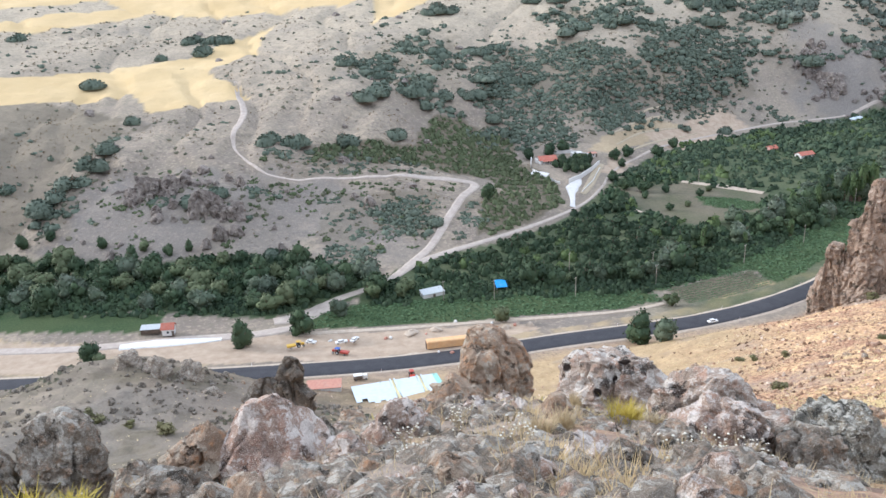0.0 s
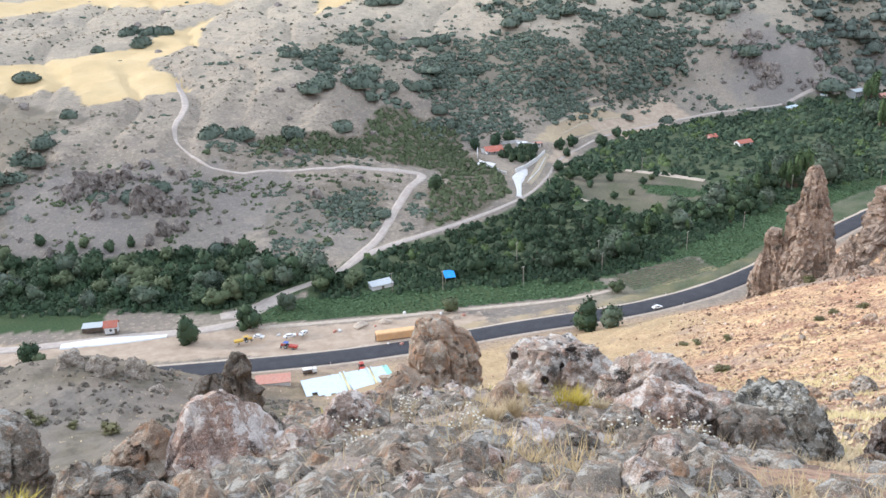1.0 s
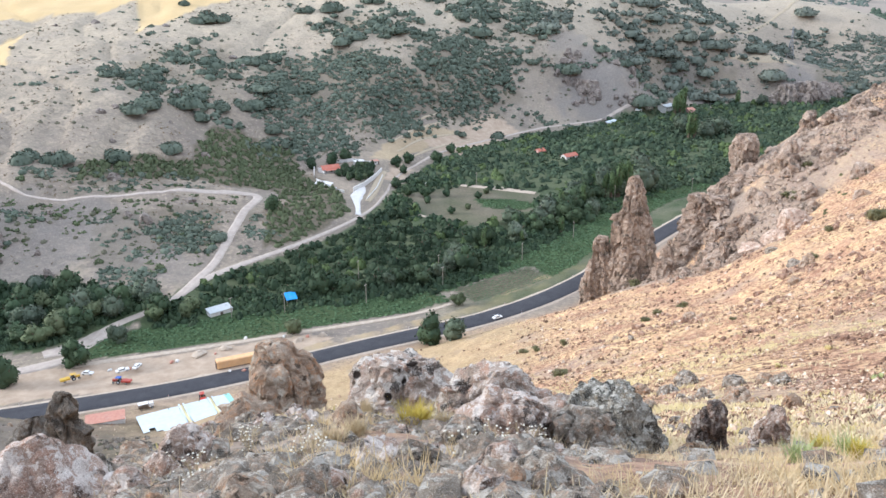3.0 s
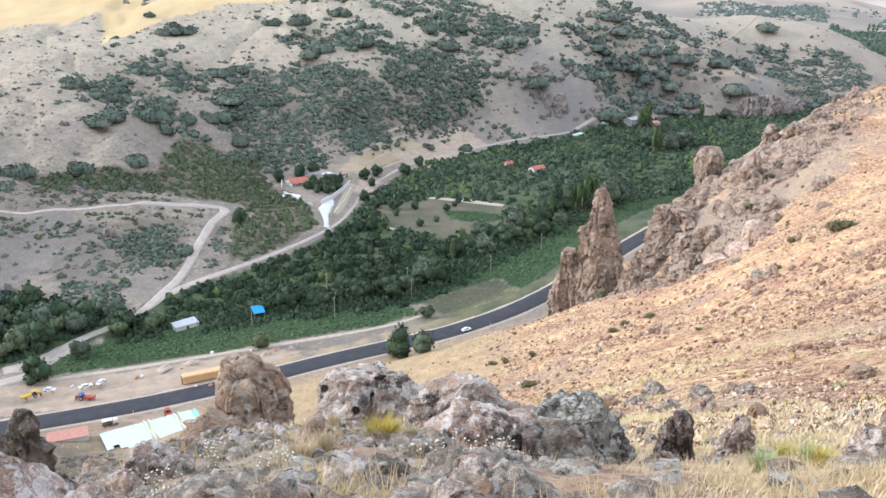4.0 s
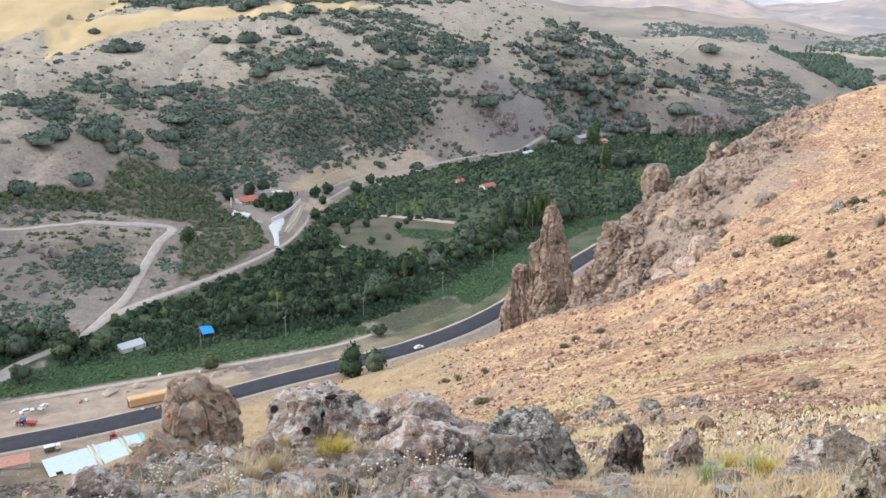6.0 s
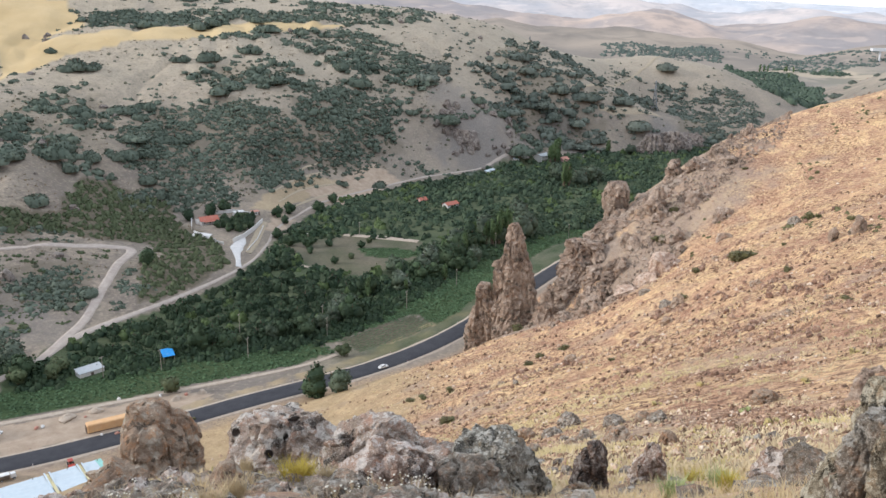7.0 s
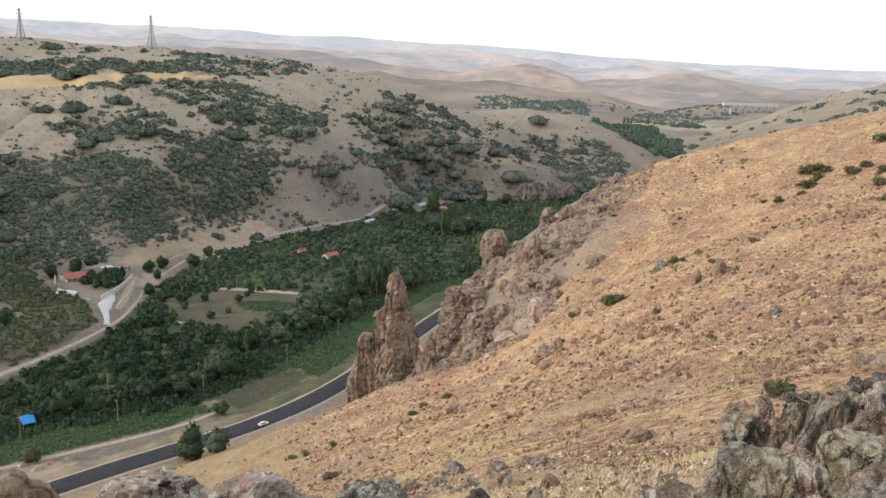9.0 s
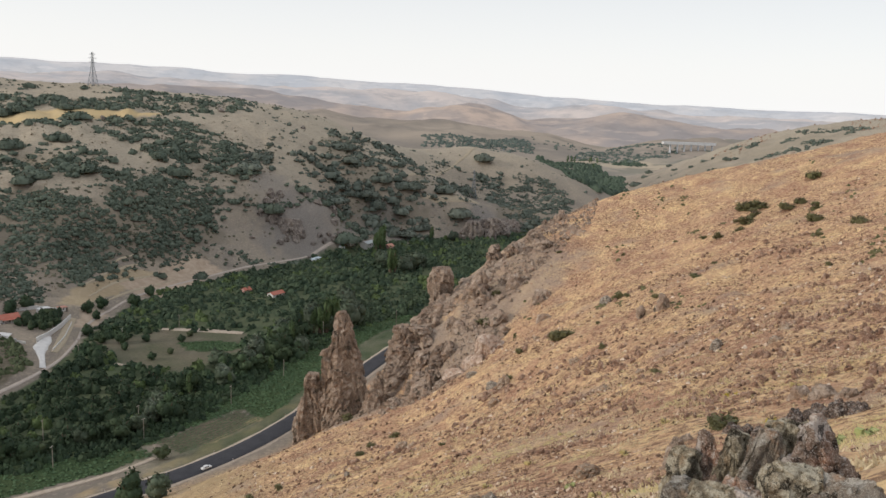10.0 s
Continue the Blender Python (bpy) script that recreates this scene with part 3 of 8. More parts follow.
# ---------------------------------------------------------------- roads
def strip(name, line, width, lift, mat, label, category, level=None, edge=0.3):
    """A made surface along a line of the plan, with sunk sides."""
    line = np.asarray(line)
    d = np.gradient(line, axis=0)
    d /= np.linalg.norm(d, axis=1)[:, None]
    side = np.stack([d[:, 1], -d[:, 0]], 1)
    w = np.full(len(line), width) if np.isscalar(width) else np.interp(np.linspace(0, 1, len(line)), np.linspace(0, 1, len(width)), width)
    wob = 1 + edge * 0.3 * grain(line[:, 0], line[:, 1], 6, 3, seed=30)
    rows = []
    for k in (-0.56, -0.5, -0.25, 0, 0.25, 0.5, 0.56):
        p = line + side * (k * w * wob)[:, None]
        z = land(p[:, 0], p[:, 1]) + lift if level is None else np.full(len(p), level)
        rows.append(np.column_stack([p, z - (0.5 if abs(k) > 0.5 else 0)]))
    n = len(line)
    verts = np.stack(rows, 1).reshape(-1, 3)
    faces = [(i * 7 + j, i * 7 + j + 1, i * 7 + j + 8, i * 7 + j + 7) for i in range(n - 1) for j in range(6)]
    me = bpy.data.meshes.new(name)
    me.from_pydata(verts.tolist(), [], faces)
    me.materials.append(mat)
    me.polygons.foreach_set("use_smooth", np.ones(len(faces), bool))
    return tagged(new(name, me), label, category, kind="structure")


strip("road_verge", HIGHWAY, 12.6, 0, VERGE, "pale gravel verges beside the highway", "road verge", ROAD_Z + 0.08)
strip("highway", HIGHWAY, 9.6, 0, ASPHALT, "dark fresh asphalt two-lane highway along the valley", "road", ROAD_Z + 0.22, 0.0)
LOWER = curve([(-60, 322), (-48, 338), (-33, 350), (-24, 359), (-8, 377), (36, 410), (76, 450), (98, 490), (110, 520), (130, 550), (174, 597), (263, 646), (325, 664), (370, 678)], 2)
strip("lower_track", LOWER, [4.4, 3.0, 1.6, 1.6, 2.4, 2.2, 2.2], 0.3, TRACK, "pale gravel track along the foot of the hill", "track")
UPPER = curve([(-24, 359), (-14, 375), (-5, 392), (5, 425), (12, 450), (20, 472), (16, 478), (0, 474), (-22, 466), (-48, 458), (-90, 452), (-112, 470), (-125, 500),
               (-127, 545), (-140, 590), (-148, 620)], 2)
strip("upper_track", UPPER, [4, 4, 4.2, 5.4, 2.6, 1.6, 1.2, 4.2, 4.2, 2], 0.3, TRACK, "pale dirt track climbing the hillside in a bend", "track")


# ---------------------------------------------------------------- building helpers
def raw_mesh(name, verts, faces, mat, smooth=False):
    """A mesh from arrays; every face has the same number of corners."""
    verts, faces = np.asarray(verts, float), np.asarray(faces, int)
    k = faces.shape[1]
    me = bpy.data.meshes.new(name)
    me.vertices.add(len(verts))
    me.vertices.foreach_set("co", verts.ravel())
    me.loops.add(faces.size)
    me.loops.foreach_set("vertex_index", faces.ravel())
    me.polygons.add(len(faces))
    me.polygons.foreach_set("loop_start", np.arange(0, faces.size, k))
    me.polygons.foreach_set("use_smooth", np.full(len(faces), smooth))
    me.update()
    me.validate()
    me.materials.append(mat)
    return me


def empty(name, m, label, category, group="", kind=""):
    ob = new(name)
    ob.empty_display_size = 0.3
    ob.matrix_world = m
    return tagged(ob, label, category, group, kind)


def part(name, me, parent, label=""):
    """A mesh (or a bmesh's mesh) as one part under a thing."""
    ob = new(name, me)
    ob.parent = parent
    return tagged(ob, label) if label else ob


def height(x, y):
    return float(land(np.array([float(x)]), np.array([float(y)]))[0])


CUBE = np.random.RandomState(11).rand(64, 64, 64)


def grain3(p, size, octaves=4, rough=0.5, seed=0):
    """Solid noise, about -1 to 1."""
    q = np.asarray(p, float) / size + np.array([13.7, 5.3, 29.1]) * (seed + 1)
    total, gain, norm = 0.0, 1.0, 0.0
    for _ in range(octaves):
        c = np.floor(q).astype(int)
        f = q - c
        f = f * f * (3 - 2 * f)
        v = 0.0
        for a in (0, 1):
            for b in (0, 1):
                for d in (0, 1):
                    w = (f[:, 0] if a else 1 - f[:, 0]) * (f[:, 1] if b else 1 - f[:, 1]) * (f[:, 2] if d else 1 - f[:, 2])
                    v = v + w * CUBE[(c[:, 0] + a) % 64, (c[:, 1] + b) % 64, (c[:, 2] + d) % 64]
        total = total + gain * (v - 0.5)
        norm += gain
        gain *= rough
        q = q * 2.03 + 7.7
    return total / norm * 2.8


BALLS = {}


def ball(level):
    if level not in BALLS:
        bm = bmesh.new()
        bmesh.ops.create_icosphere(bm, subdivisions=level, radius=1.0)
        BALLS[level] = (np.array([v.co[:] for v in bm.verts]), np.array([[v.index for v in f.verts] for f in bm.faces]))
        bm.free()
    return BALLS[level]


def blocks(p, size, seed):
    """Broken blocks: one random value, -1 to 1, for each irregular cell."""
    q = p + size * 0.55 * np.stack([grain3(p, size * 1.6, 2, 0.5, seed + k) for k in (1, 2, 3)], 1)
    q = q + 0.18 * q[:, [2, 0, 1]]
    c = np.floor(q / (size * np.array([1.0, 1.0, 1.5]))).astype(int)
    return 2 * CUBE[(c[:, 0] * 7 + seed) % 64, (c[:, 1] * 11 + 3 * seed) % 64, (c[:, 2] * 5 + seed) % 64] - 1


def relief(p, amount, seed, unit=1.0):
    """Depth of broken volcanic rock: big and small blocks, joints and coarse pebbles."""
    p = p / unit
    return amount * (1.0 * blocks(p, 4.2, seed) + 0.55 * blocks(p, 1.7, seed + 5) + 0.9 * grain3(p, 7.0, 3, 0.55, seed + 9) + 0.5 * grain3(p, 0.9, 2, 0.6, seed + 2)
                     - 0.9 * np.clip(0.14 - np.abs(grain3(p * np.array([1, 1, 0.3]), 4.0, 2, 0.5, seed + 4)), 0, 0.14) / 0.14)


def ledges(p, amount, seed):
    """Depth of jointed tuff: tall slabs and upright cracks, with a little roughness."""
    q = p * np.array([1, 1, 0.42])
    return amount * (1.5 * blocks(q, 4.6, seed) + 0.9 * blocks(q, 1.9, seed + 5) + 0.45 * blocks(p, 0.9, seed + 6) + 0.45 * grain3(p, 8.0, 3, 0.5, seed + 9) + 0.34 * grain3(p, 0.9, 2, 0.6, seed + 2)
                     - 1.5 * np.clip(0.10 - np.abs(grain3(p * np.array([1, 1, 0.16]), 5.0, 2, 0.5, seed + 4)), 0, 0.10) / 0.10)


def loft(rows, seed, amount=0.8, around=110, up=84, power=3.0):
    """A standing rock from its heights: rows of z, left, right, front, back; broken all over."""
    r = np.array(rows, float)
    z = np.concatenate([np.linspace(r[0, 0], r[-1, 0], up), np.full(6, r[-1, 0])])
    shrink = np.concatenate([np.ones(up), np.linspace(0.9, 0.02, 6)])
    left, right, front, back = (np.interp(z, r[:, 0], r[:, k]) for k in (1, 2, 3, 4))
    a = np.linspace(0, 2 * math.pi, around, endpoint=False)
    sq = lambda v: np.sign(v) * np.abs(v) ** (2 / power)
    x = ((left + right) / 2)[:, None] + ((right - left) / 2 * shrink)[:, None] * sq(np.cos(a))[None]
    y = ((front + back) / 2)[:, None] + ((back - front) / 2 * shrink)[:, None] * sq(np.sin(a))[None]
    zz = np.repeat(z[:, None], around, 1)
    p = np.stack([x, y, zz], 2).reshape(-1, 3)
    out = np.stack([np.cos(a), np.sin(a), 0 * a], 1)[None] * np.sqrt(shrink)[:, None, None] + np.stack([0 * zz, 0 * zz, 1 - shrink[:, None] + 0 * zz], 2)
    p = p + out.reshape(-1, 3) * ledges(p, amount, seed)[:, None]
    n = len(z)
    i = np.arange(n * around).reshape(n, around)
    j = np.roll(i, -1, axis=1)
    return p, np.stack([i[:-1], j[:-1], j[1:], i[1:]], 2).reshape(-1, 4)


def rock_shape(size, seed, level=5, rough=0.10, facets=16, taper=0.35, lean=(0, 0), columns=0.0, sunk=0.25, square=2.6, crumble=0.0, unit=1.0):
    """A weathered block: a faceted body, tapered upwards, with cracks and pitted relief. Its foot lies at z = 0, some of it below."""
    rng = np.random.RandomState(seed)
    v, f = ball(level)
    v = v / (np.abs(v) ** square).sum(axis=1)[:, None] ** (1 / square)
    n = rng.normal(size=(facets, 3))
    n /= np.linalg.norm(n, axis=1)[:, None]
    h = rng.uniform(0.75, 1.08, facets)
    d = v @ n.T
    cut = np.where(d > 0.05, h[None] / np.maximum(d, 0.05), 9.0).min(axis=1)
    v = v * np.minimum(cut, 1.0)[:, None]
    z = v[:, 2]
    up = np.clip((z + 1) / 2, 0, 1)
    squeeze = 1 - taper * up ** 1.3
    w, dep, hh = size
    p = np.stack([v[:, 0] * squeeze * w / 2 + lean[0] * up * w, v[:, 1] * squeeze * dep / 2 + lean[1] * up * dep, (z * 0.5 * (1 + sunk) + 0.5 * (1 - sunk)) * hh], 1)
    out = v / np.linalg.norm(v, axis=1)[:, None]
    s = (w * dep * hh) ** (1 / 3)
    ridge = 1 - np.abs(grain3(p, s * 0.45, 4, 0.55, seed))
    amount = s * rough * (0.9 * grain3(p, s * 0.5, 5, 0.55, seed + 3) + 0.9 * (ridge - 0.7) + 0.35 * grain3(p, s * 0.09, 3, 0.6, seed + 5))
    # broken joints
    joint = np.abs(grain3(p * np.array([1, 1, 0.35]), s * 0.30, 2, 0.5, seed + 7))
    amount = amount - s * rough * 0.9 * np.clip(0.16 - joint, 0, 0.16) / 0.16
    if columns:
        amount = amount + s * columns * grain3(p * np.array([1, 1, 0.14]), s * 0.16, 3, 0.6, seed + 9)
    if crumble:
        # broken blocks a few metres and about a metre across
        amount = amount + relief(p, crumble * 0.75, seed % 50, unit)
        if unit < 1:
            amount = amount + relief(p, crumble * 0.2, seed % 50 + 11, unit * 0.36)
        out = out * np.array([1, 1, 0.45])
    return p + out * amount[:, None], f


def boulder(name, row, seed, mat, label, category="boulder", level=5, group="", deep=0.85, **shape):
    """row: x, y, foot height, width, height."""
    x, y, z, w, h = row
    w *= 1.12
    v, f = rock_shape((w, w * deep, h), seed, level, **shape)
    ob = new(name, raw_mesh(name, v, f, mat, not shape.get("crumble")))
    ob.matrix_world = pose(x, y, z, 0, 0, -math.degrees(math.atan2(x, y)))
    return tagged(ob, label, category, group)


def rock_material(name, body, pale, dark, warm, lichen=0.5, blot=0.5, unit=1.0, holes=0.0):
    """Weathered volcanic rock: patchy body colour, crisp pale lichen, dark pits and rusty stains; holes: share of round
    hollows, their shade painted in.
    """
    g = Graph(name)
    p = g.where()
    shift = lambda v: g.node("VectorMath", {0: p, 1: v}, operation="ADD").outputs[0]
    big, mid, fine = g.noise(p, 0.9 * unit, 5, 0.6), g.noise(p, 0.22 * unit, 6, 0.65), g.noise(p, 0.045 * unit, 4, 0.65)
    swirl = g.node("TexNoise", {"Vector": p, "Scale": 1.0 / (0.13 * unit), "Detail": 6.0, "Roughness": 0.7}).outputs["Color"]
    swirl = g.node("VectorMath", {0: swirl, 3: 0.34 * unit}, operation="SCALE").outputs[0]
    bent = g.node("VectorMath", {0: p, 1: swirl}, operation="ADD").outputs[0]
    c = g.mix(g.ramp(big, (0.38, 0.0), (0.62, 1.0)), body[0], body[1])
    c = g.mix(g.ramp(mid, (0.5, 0.0), (0.66, 0.75)), c, warm)
    # lichen: ragged rosettes at two sizes, thicker in places
    for size, level in ((0.20, 0.93 - 0.30 * lichen), (0.07, 0.97 - 0.28 * lichen)):
        cell = g.node("SeparateColor", {"Color": g.cells(bent, size * unit, "Color")}).outputs[0]
        cell = g.math("ADD", cell, g.math("MULTIPLY", g.math("ADD", big, -0.5), 0.9))
        c = g.mix(g.ramp(cell, (level, 0.0), (level + 0.10, 0.78)), c, g.mix(fine, pale, g.mix(0.5, pale, body[1])))
    # dark stains
    cell = g.node("SeparateColor", {"Color": g.cells(g.node("VectorMath", {0: bent, 1: (3.1, 7.7, 1.3)}, operation="ADD").outputs[0], 0.15 * unit, "Color")}).outputs[1]
    cell = g.math("ADD", cell, g.math("MULTIPLY", g.math("ADD", g.noise(shift((9.0, 2.0, 4.0)), 0.6 * unit, 4, 0.6), -0.5), 1.3))
    low = 1.03 - 0.28 * blot
    pits = g.ramp(cell, (low, 0.0), (low + 0.14, 0.85))
    c = g.mix(pits, c, dark)
    c = g.mix(g.ramp(fine, (0.55, 0.0), (0.75, 0.5)), c, dark)
    grit = g.noise(p, 0.016 * unit, 3, 0.7)
    c = g.mix(g.ramp(grit, (0.54, 0.0), (0.66, 0.48)), c, dark)
    c = g.mix(g.ramp(grit, (0.36, 0.6), (0.46, 0.0)), c, pale)
    h = g.math("ADD", g.math("MULTIPLY", mid, 1.0), g.math("MULTIPLY", fine, 0.4))
    h = g.math("ADD", h, g.math("MULTIPLY", grit, 0.16))
    h = g.math("SUBTRACT", h, g.math("MULTIPLY", pits, 0.3))
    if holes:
        # round hollows: shade painted as dark spots over a bumped dent
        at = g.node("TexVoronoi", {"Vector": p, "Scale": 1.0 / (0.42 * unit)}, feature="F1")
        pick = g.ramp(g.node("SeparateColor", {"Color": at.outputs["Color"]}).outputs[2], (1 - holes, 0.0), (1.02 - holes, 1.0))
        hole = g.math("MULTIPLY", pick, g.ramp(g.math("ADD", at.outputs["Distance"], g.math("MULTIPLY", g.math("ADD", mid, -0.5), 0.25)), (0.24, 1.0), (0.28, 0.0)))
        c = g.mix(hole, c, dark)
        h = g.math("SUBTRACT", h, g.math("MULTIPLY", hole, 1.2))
    return g.out(c, 0.96, h, 1.0, 0.12 * unit, spec=0.05)


TUFF = rock_material("lichened_tuff", ((0.26, 0.19, 0.15), (0.44, 0.335, 0.265)), (0.72, 0.68, 0.64), (0.035, 0.027, 0.024), (0.42, 0.23, 0.15), 0.7, 0.8)
RUST = rock_material("rusty_tuff", ((0.25, 0.175, 0.125), (0.36, 0.28, 0.21)), (0.50, 0.46, 0.39), (0.07, 0.052, 0.04), (0.45, 0.23, 0.11), 0.35, 0.3)
GREY = rock_material("grey_lichen_rock", ((0.15, 0.125, 0.10), (0.28, 0.24, 0.195)), (0.52, 0.50, 0.45), (0.034, 0.029, 0.024), (0.40, 0.26, 0.17), 0.5, 0.6, 0.8)
CRAG = rock_material("brown_crag", ((0.225, 0.172, 0.136), (0.40, 0.308, 0.242)), (0.56, 0.465, 0.385), (0.075, 0.066, 0.052), (0.43, 0.285, 0.20), 0.45, 0.5, 9.0)
FAR_CRAG = rock_material("far_cliff_rock", ((0.20, 0.175, 0.16), (0.30, 0.262, 0.235)), (0.40, 0.36, 0.325), (0.10, 0.08, 0.075), (0.23, 0.195, 0.175), 0.3, 0.55, 12.0)
STREAKED = rock_material("streaked_grey_rock", ((0.12, 0.11, 0.09), (0.25, 0.235, 0.20)), (0.56, 0.55, 0.50), (0.022, 0.02, 0.017), (0.26, 0.20, 0.13), 0.9, 1.0, 0.7)
DARK_GREY = rock_material("dark_grey_rock", ((0.10, 0.088, 0.075), (0.19, 0.165, 0.14)), (0.36, 0.34, 0.30), (0.03, 0.026, 0.022), (0.20, 0.15, 0.11), 0.3, 0.55, 1.5)
FINE_GREY = rock_material("pitted_grey_rock", ((0.175, 0.15, 0.108), (0.34, 0.292, 0.212)), (0.60, 0.56, 0.45), (0.022, 0.019, 0.015), (0.40, 0.28, 0.17), 0.75, 1.0, 0.7)
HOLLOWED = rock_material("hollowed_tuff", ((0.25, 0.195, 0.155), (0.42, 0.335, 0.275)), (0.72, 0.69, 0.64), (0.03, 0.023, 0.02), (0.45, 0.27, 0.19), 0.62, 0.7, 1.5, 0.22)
PALE_TUFF = rock_material("white_blotched_tuff", ((0.30, 0.215, 0.175), (0.46, 0.35, 0.285)), (0.76, 0.72, 0.68), (0.06, 0.042, 0.035), (0.40, 0.22, 0.15), 0.6, 0.5, 1.2)
BLACK = rock_material("black_stained_rock", ((0.04, 0.032, 0.03), (0.12, 0.088, 0.075)), (0.42, 0.39, 0.36), (0.015, 0.013, 0.012), (0.26, 0.16, 0.11), 0.5, 0.5, 0.7)
SLOPE_ROCK = rock_material("slope_rib_rock", ((0.21, 0.13, 0.097), (0.36, 0.235, 0.17)), (0.55, 0.44, 0.35), (0.05, 0.035, 0.028), (0.38, 0.205, 0.135), 0.2, 0.25, 2.5)
PINK_SLAB = rock_material("pink_slab_rock", ((0.42, 0.31, 0.245), (0.56, 0.435, 0.35)), (0.72, 0.62, 0.53), (0.16, 0.11, 0.085), (0.50, 0.30, 0.21), 0.35, 0.25, 5.0)


def stone_material():
    g = Graph("scree_stone")
    i = g.island()
    c = g.ramp(i, (0.0, (0.075, 0.05, 0.038)), (0.35, (0.21, 0.13, 0.09)), (0.62, (0.42, 0.275, 0.19)), (0.85, (0.56, 0.41, 0.30)), (1.0, (0.80, 0.69, 0.57)))
    c = g.mix(g.ramp(g.noise(g.where(), 0.2, 4), (0.4, 0.0), (0.65, 0.6)), c, (0.2, 0.13, 0.09))
    return g.out(c, 0.95, spec=0.1)


SCREE = stone_material()


# ---------------------------------------------------------------- foreground boulders (x, y, foot, width, height)
def boulders():
    g = "boulders on the near ledge"
    b = lambda row, seed, mat, label, **k: boulder("boulder", row, seed, mat, label, group=g, **{**dict(crumble=0.055 * row[3], unit=0.11 * row[3], square=3.0), **k})
    b((-6.2, 11.4, 141.6, 1.2, 1.55), 3, GREY, "blunt brown and grey boulder standing in dry grass", taper=0.2)
    b((-7.15, 11.0, 141.5, 0.8, 1.6), 4, GREY, "pale grey boulder beside a blunt brown one", taper=0.3)
    b((-4.7, 12.6, 140.9, 1.95, 1.25), 5, RUST, "dark rust-red wedge-shaped rock leaning over grass", taper=0.8, lean=(0.2, 0), square=2.2)
    b((-2.8, 12.6, 140.2, 3.0, 2.8), 8, PALE_TUFF, "large pinkish boulder blotched with white lichen", level=6, taper=0.66, lean=(-0.12, 0), rough=0.04, facets=30, square=2.2, crumble=0.05, unit=0.45)
    b((-2.35, 12.9, 140.4, 1.1, 1.6), 29, GREY, "brown boulder leaning against a larger one", taper=0.45)
    b((-1.0, 14.0, 139.9, 1.45, 1.7), 7, TUFF, "grey-green and brown boulder with white patches", taper=0.3, rough=0.09)
    b((1.35, 24.0, 134.2, 3.5, 3.9), 12, RUST, "tall domed orange-brown boulder with yellow lichen", level=6, taper=0.36, lean=(-0.03, 0), rough=0.06, square=2.2)
    b((0.1, 21.6, 135.4, 3.2, 2.5), 13, RUST, "low cracked rusty rock below a domed boulder", taper=0.4, lean=(0.12, 0), level=6)
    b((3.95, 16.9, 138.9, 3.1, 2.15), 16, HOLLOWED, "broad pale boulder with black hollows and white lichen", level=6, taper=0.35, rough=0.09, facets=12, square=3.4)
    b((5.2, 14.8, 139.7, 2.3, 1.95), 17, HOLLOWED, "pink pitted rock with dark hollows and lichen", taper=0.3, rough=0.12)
    b((4.85, 12.6, 140.5, 2.3, 1.75), 18, TUFF, "broken brown and pink rock with dark hollows", level=5, taper=0.35, rough=0.12)
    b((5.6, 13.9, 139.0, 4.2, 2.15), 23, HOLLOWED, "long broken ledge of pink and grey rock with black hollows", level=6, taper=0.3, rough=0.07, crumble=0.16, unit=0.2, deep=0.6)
    b((4.1, 11.3, 140.7, 2.8, 1.3), 45, GREY, "low crumbling ledge of grey lichened rock", level=6, taper=0.3, rough=0.07, crumble=0.14, unit=0.18, deep=0.6)
    b((1.2, 10.6, 141.3, 3.4, 1.2), 46, GREY, "low flat ledge of broken pinkish-grey rock", level=6, taper=0.35, rough=0.07, crumble=0.13, unit=0.18, deep=0.6)
    b((-4.85, 8.2, 142.2, 1.7, 1.5), 47, GREY, "low grey rock with yellow weeds growing on top", taper=0.3, rough=0.07)
    b((3.6, 11.4, 141.5, 1.3, 1.0), 19, GREY, "low grey rock among dry weeds", taper=0.3, rough=0.12)
    b((2.0, 10.3, 141.9, 1.25, 1.35), 20, TUFF, "pointed pink and grey rock in rubble", taper=0.55, rough=0.11)
    b((7.25, 13.2, 138.6, 2.35, 3.1), 21, STREAKED, "large steep grey-green rock covered in lichen", level=6, taper=0.22, rough=0.08, columns=0.055, lean=(-0.06, 0), square=3.4)
    b((6.1, 12.1, 140.0, 1.9, 1.85), 22, GREY, "brown and grey rock beside a steep grey one", taper=0.3, rough=0.13)
    b((-4.3, 10.7, 141.7, 1.4, 0.8), 24, GREY, "low lichen-spotted rock in yellow grass", taper=0.3, rough=0.1)
    b((-2.0, 9.8, 142.2, 1.9, 0.75), 25, GREY, "flat broken grey rock in grass", taper=0.25, rough=0.12)
    b((0.3, 10.4, 141.9, 2.3, 0.85), 26, GREY, "flat pale grey rock ledge", taper=0.25, rough=0.12)
    b((1.0, 8.9, 143.2, 1.6, 0.5), 27, GREY, "flat rubble-covered rock ledge", taper=0.25, rough=0.12)
    b((3.2, 8.6, 143.3, 1.7, 0.55), 28, GREY, "low broken rock ledge among dead flowers", taper=0.25, rough=0.14)
    b((-6.6, 31.3, 130.2, 1.6, 3.4), 31, DARK_GREY, "dark jagged rock spike on the slope below", taper=0.45, rough=0.14)
    b((-8.0, 32.0, 129.4, 1.9, 3.1), 32, DARK_GREY, "dark jagged rock beside a spike", taper=0.5, rough=0.14)
    b((10.0, 13.7, 139.1, 0.8, 1.5), 33, BLACK, "small black-stained upright rock on the grassy slope", taper=0.3, rough=0.12)
    b((9.55, 13.5, 138.9, 0.8, 0.9), 34, RUST, "broken red-brown rock at the foot of a black one", taper=0.3, rough=0.14)
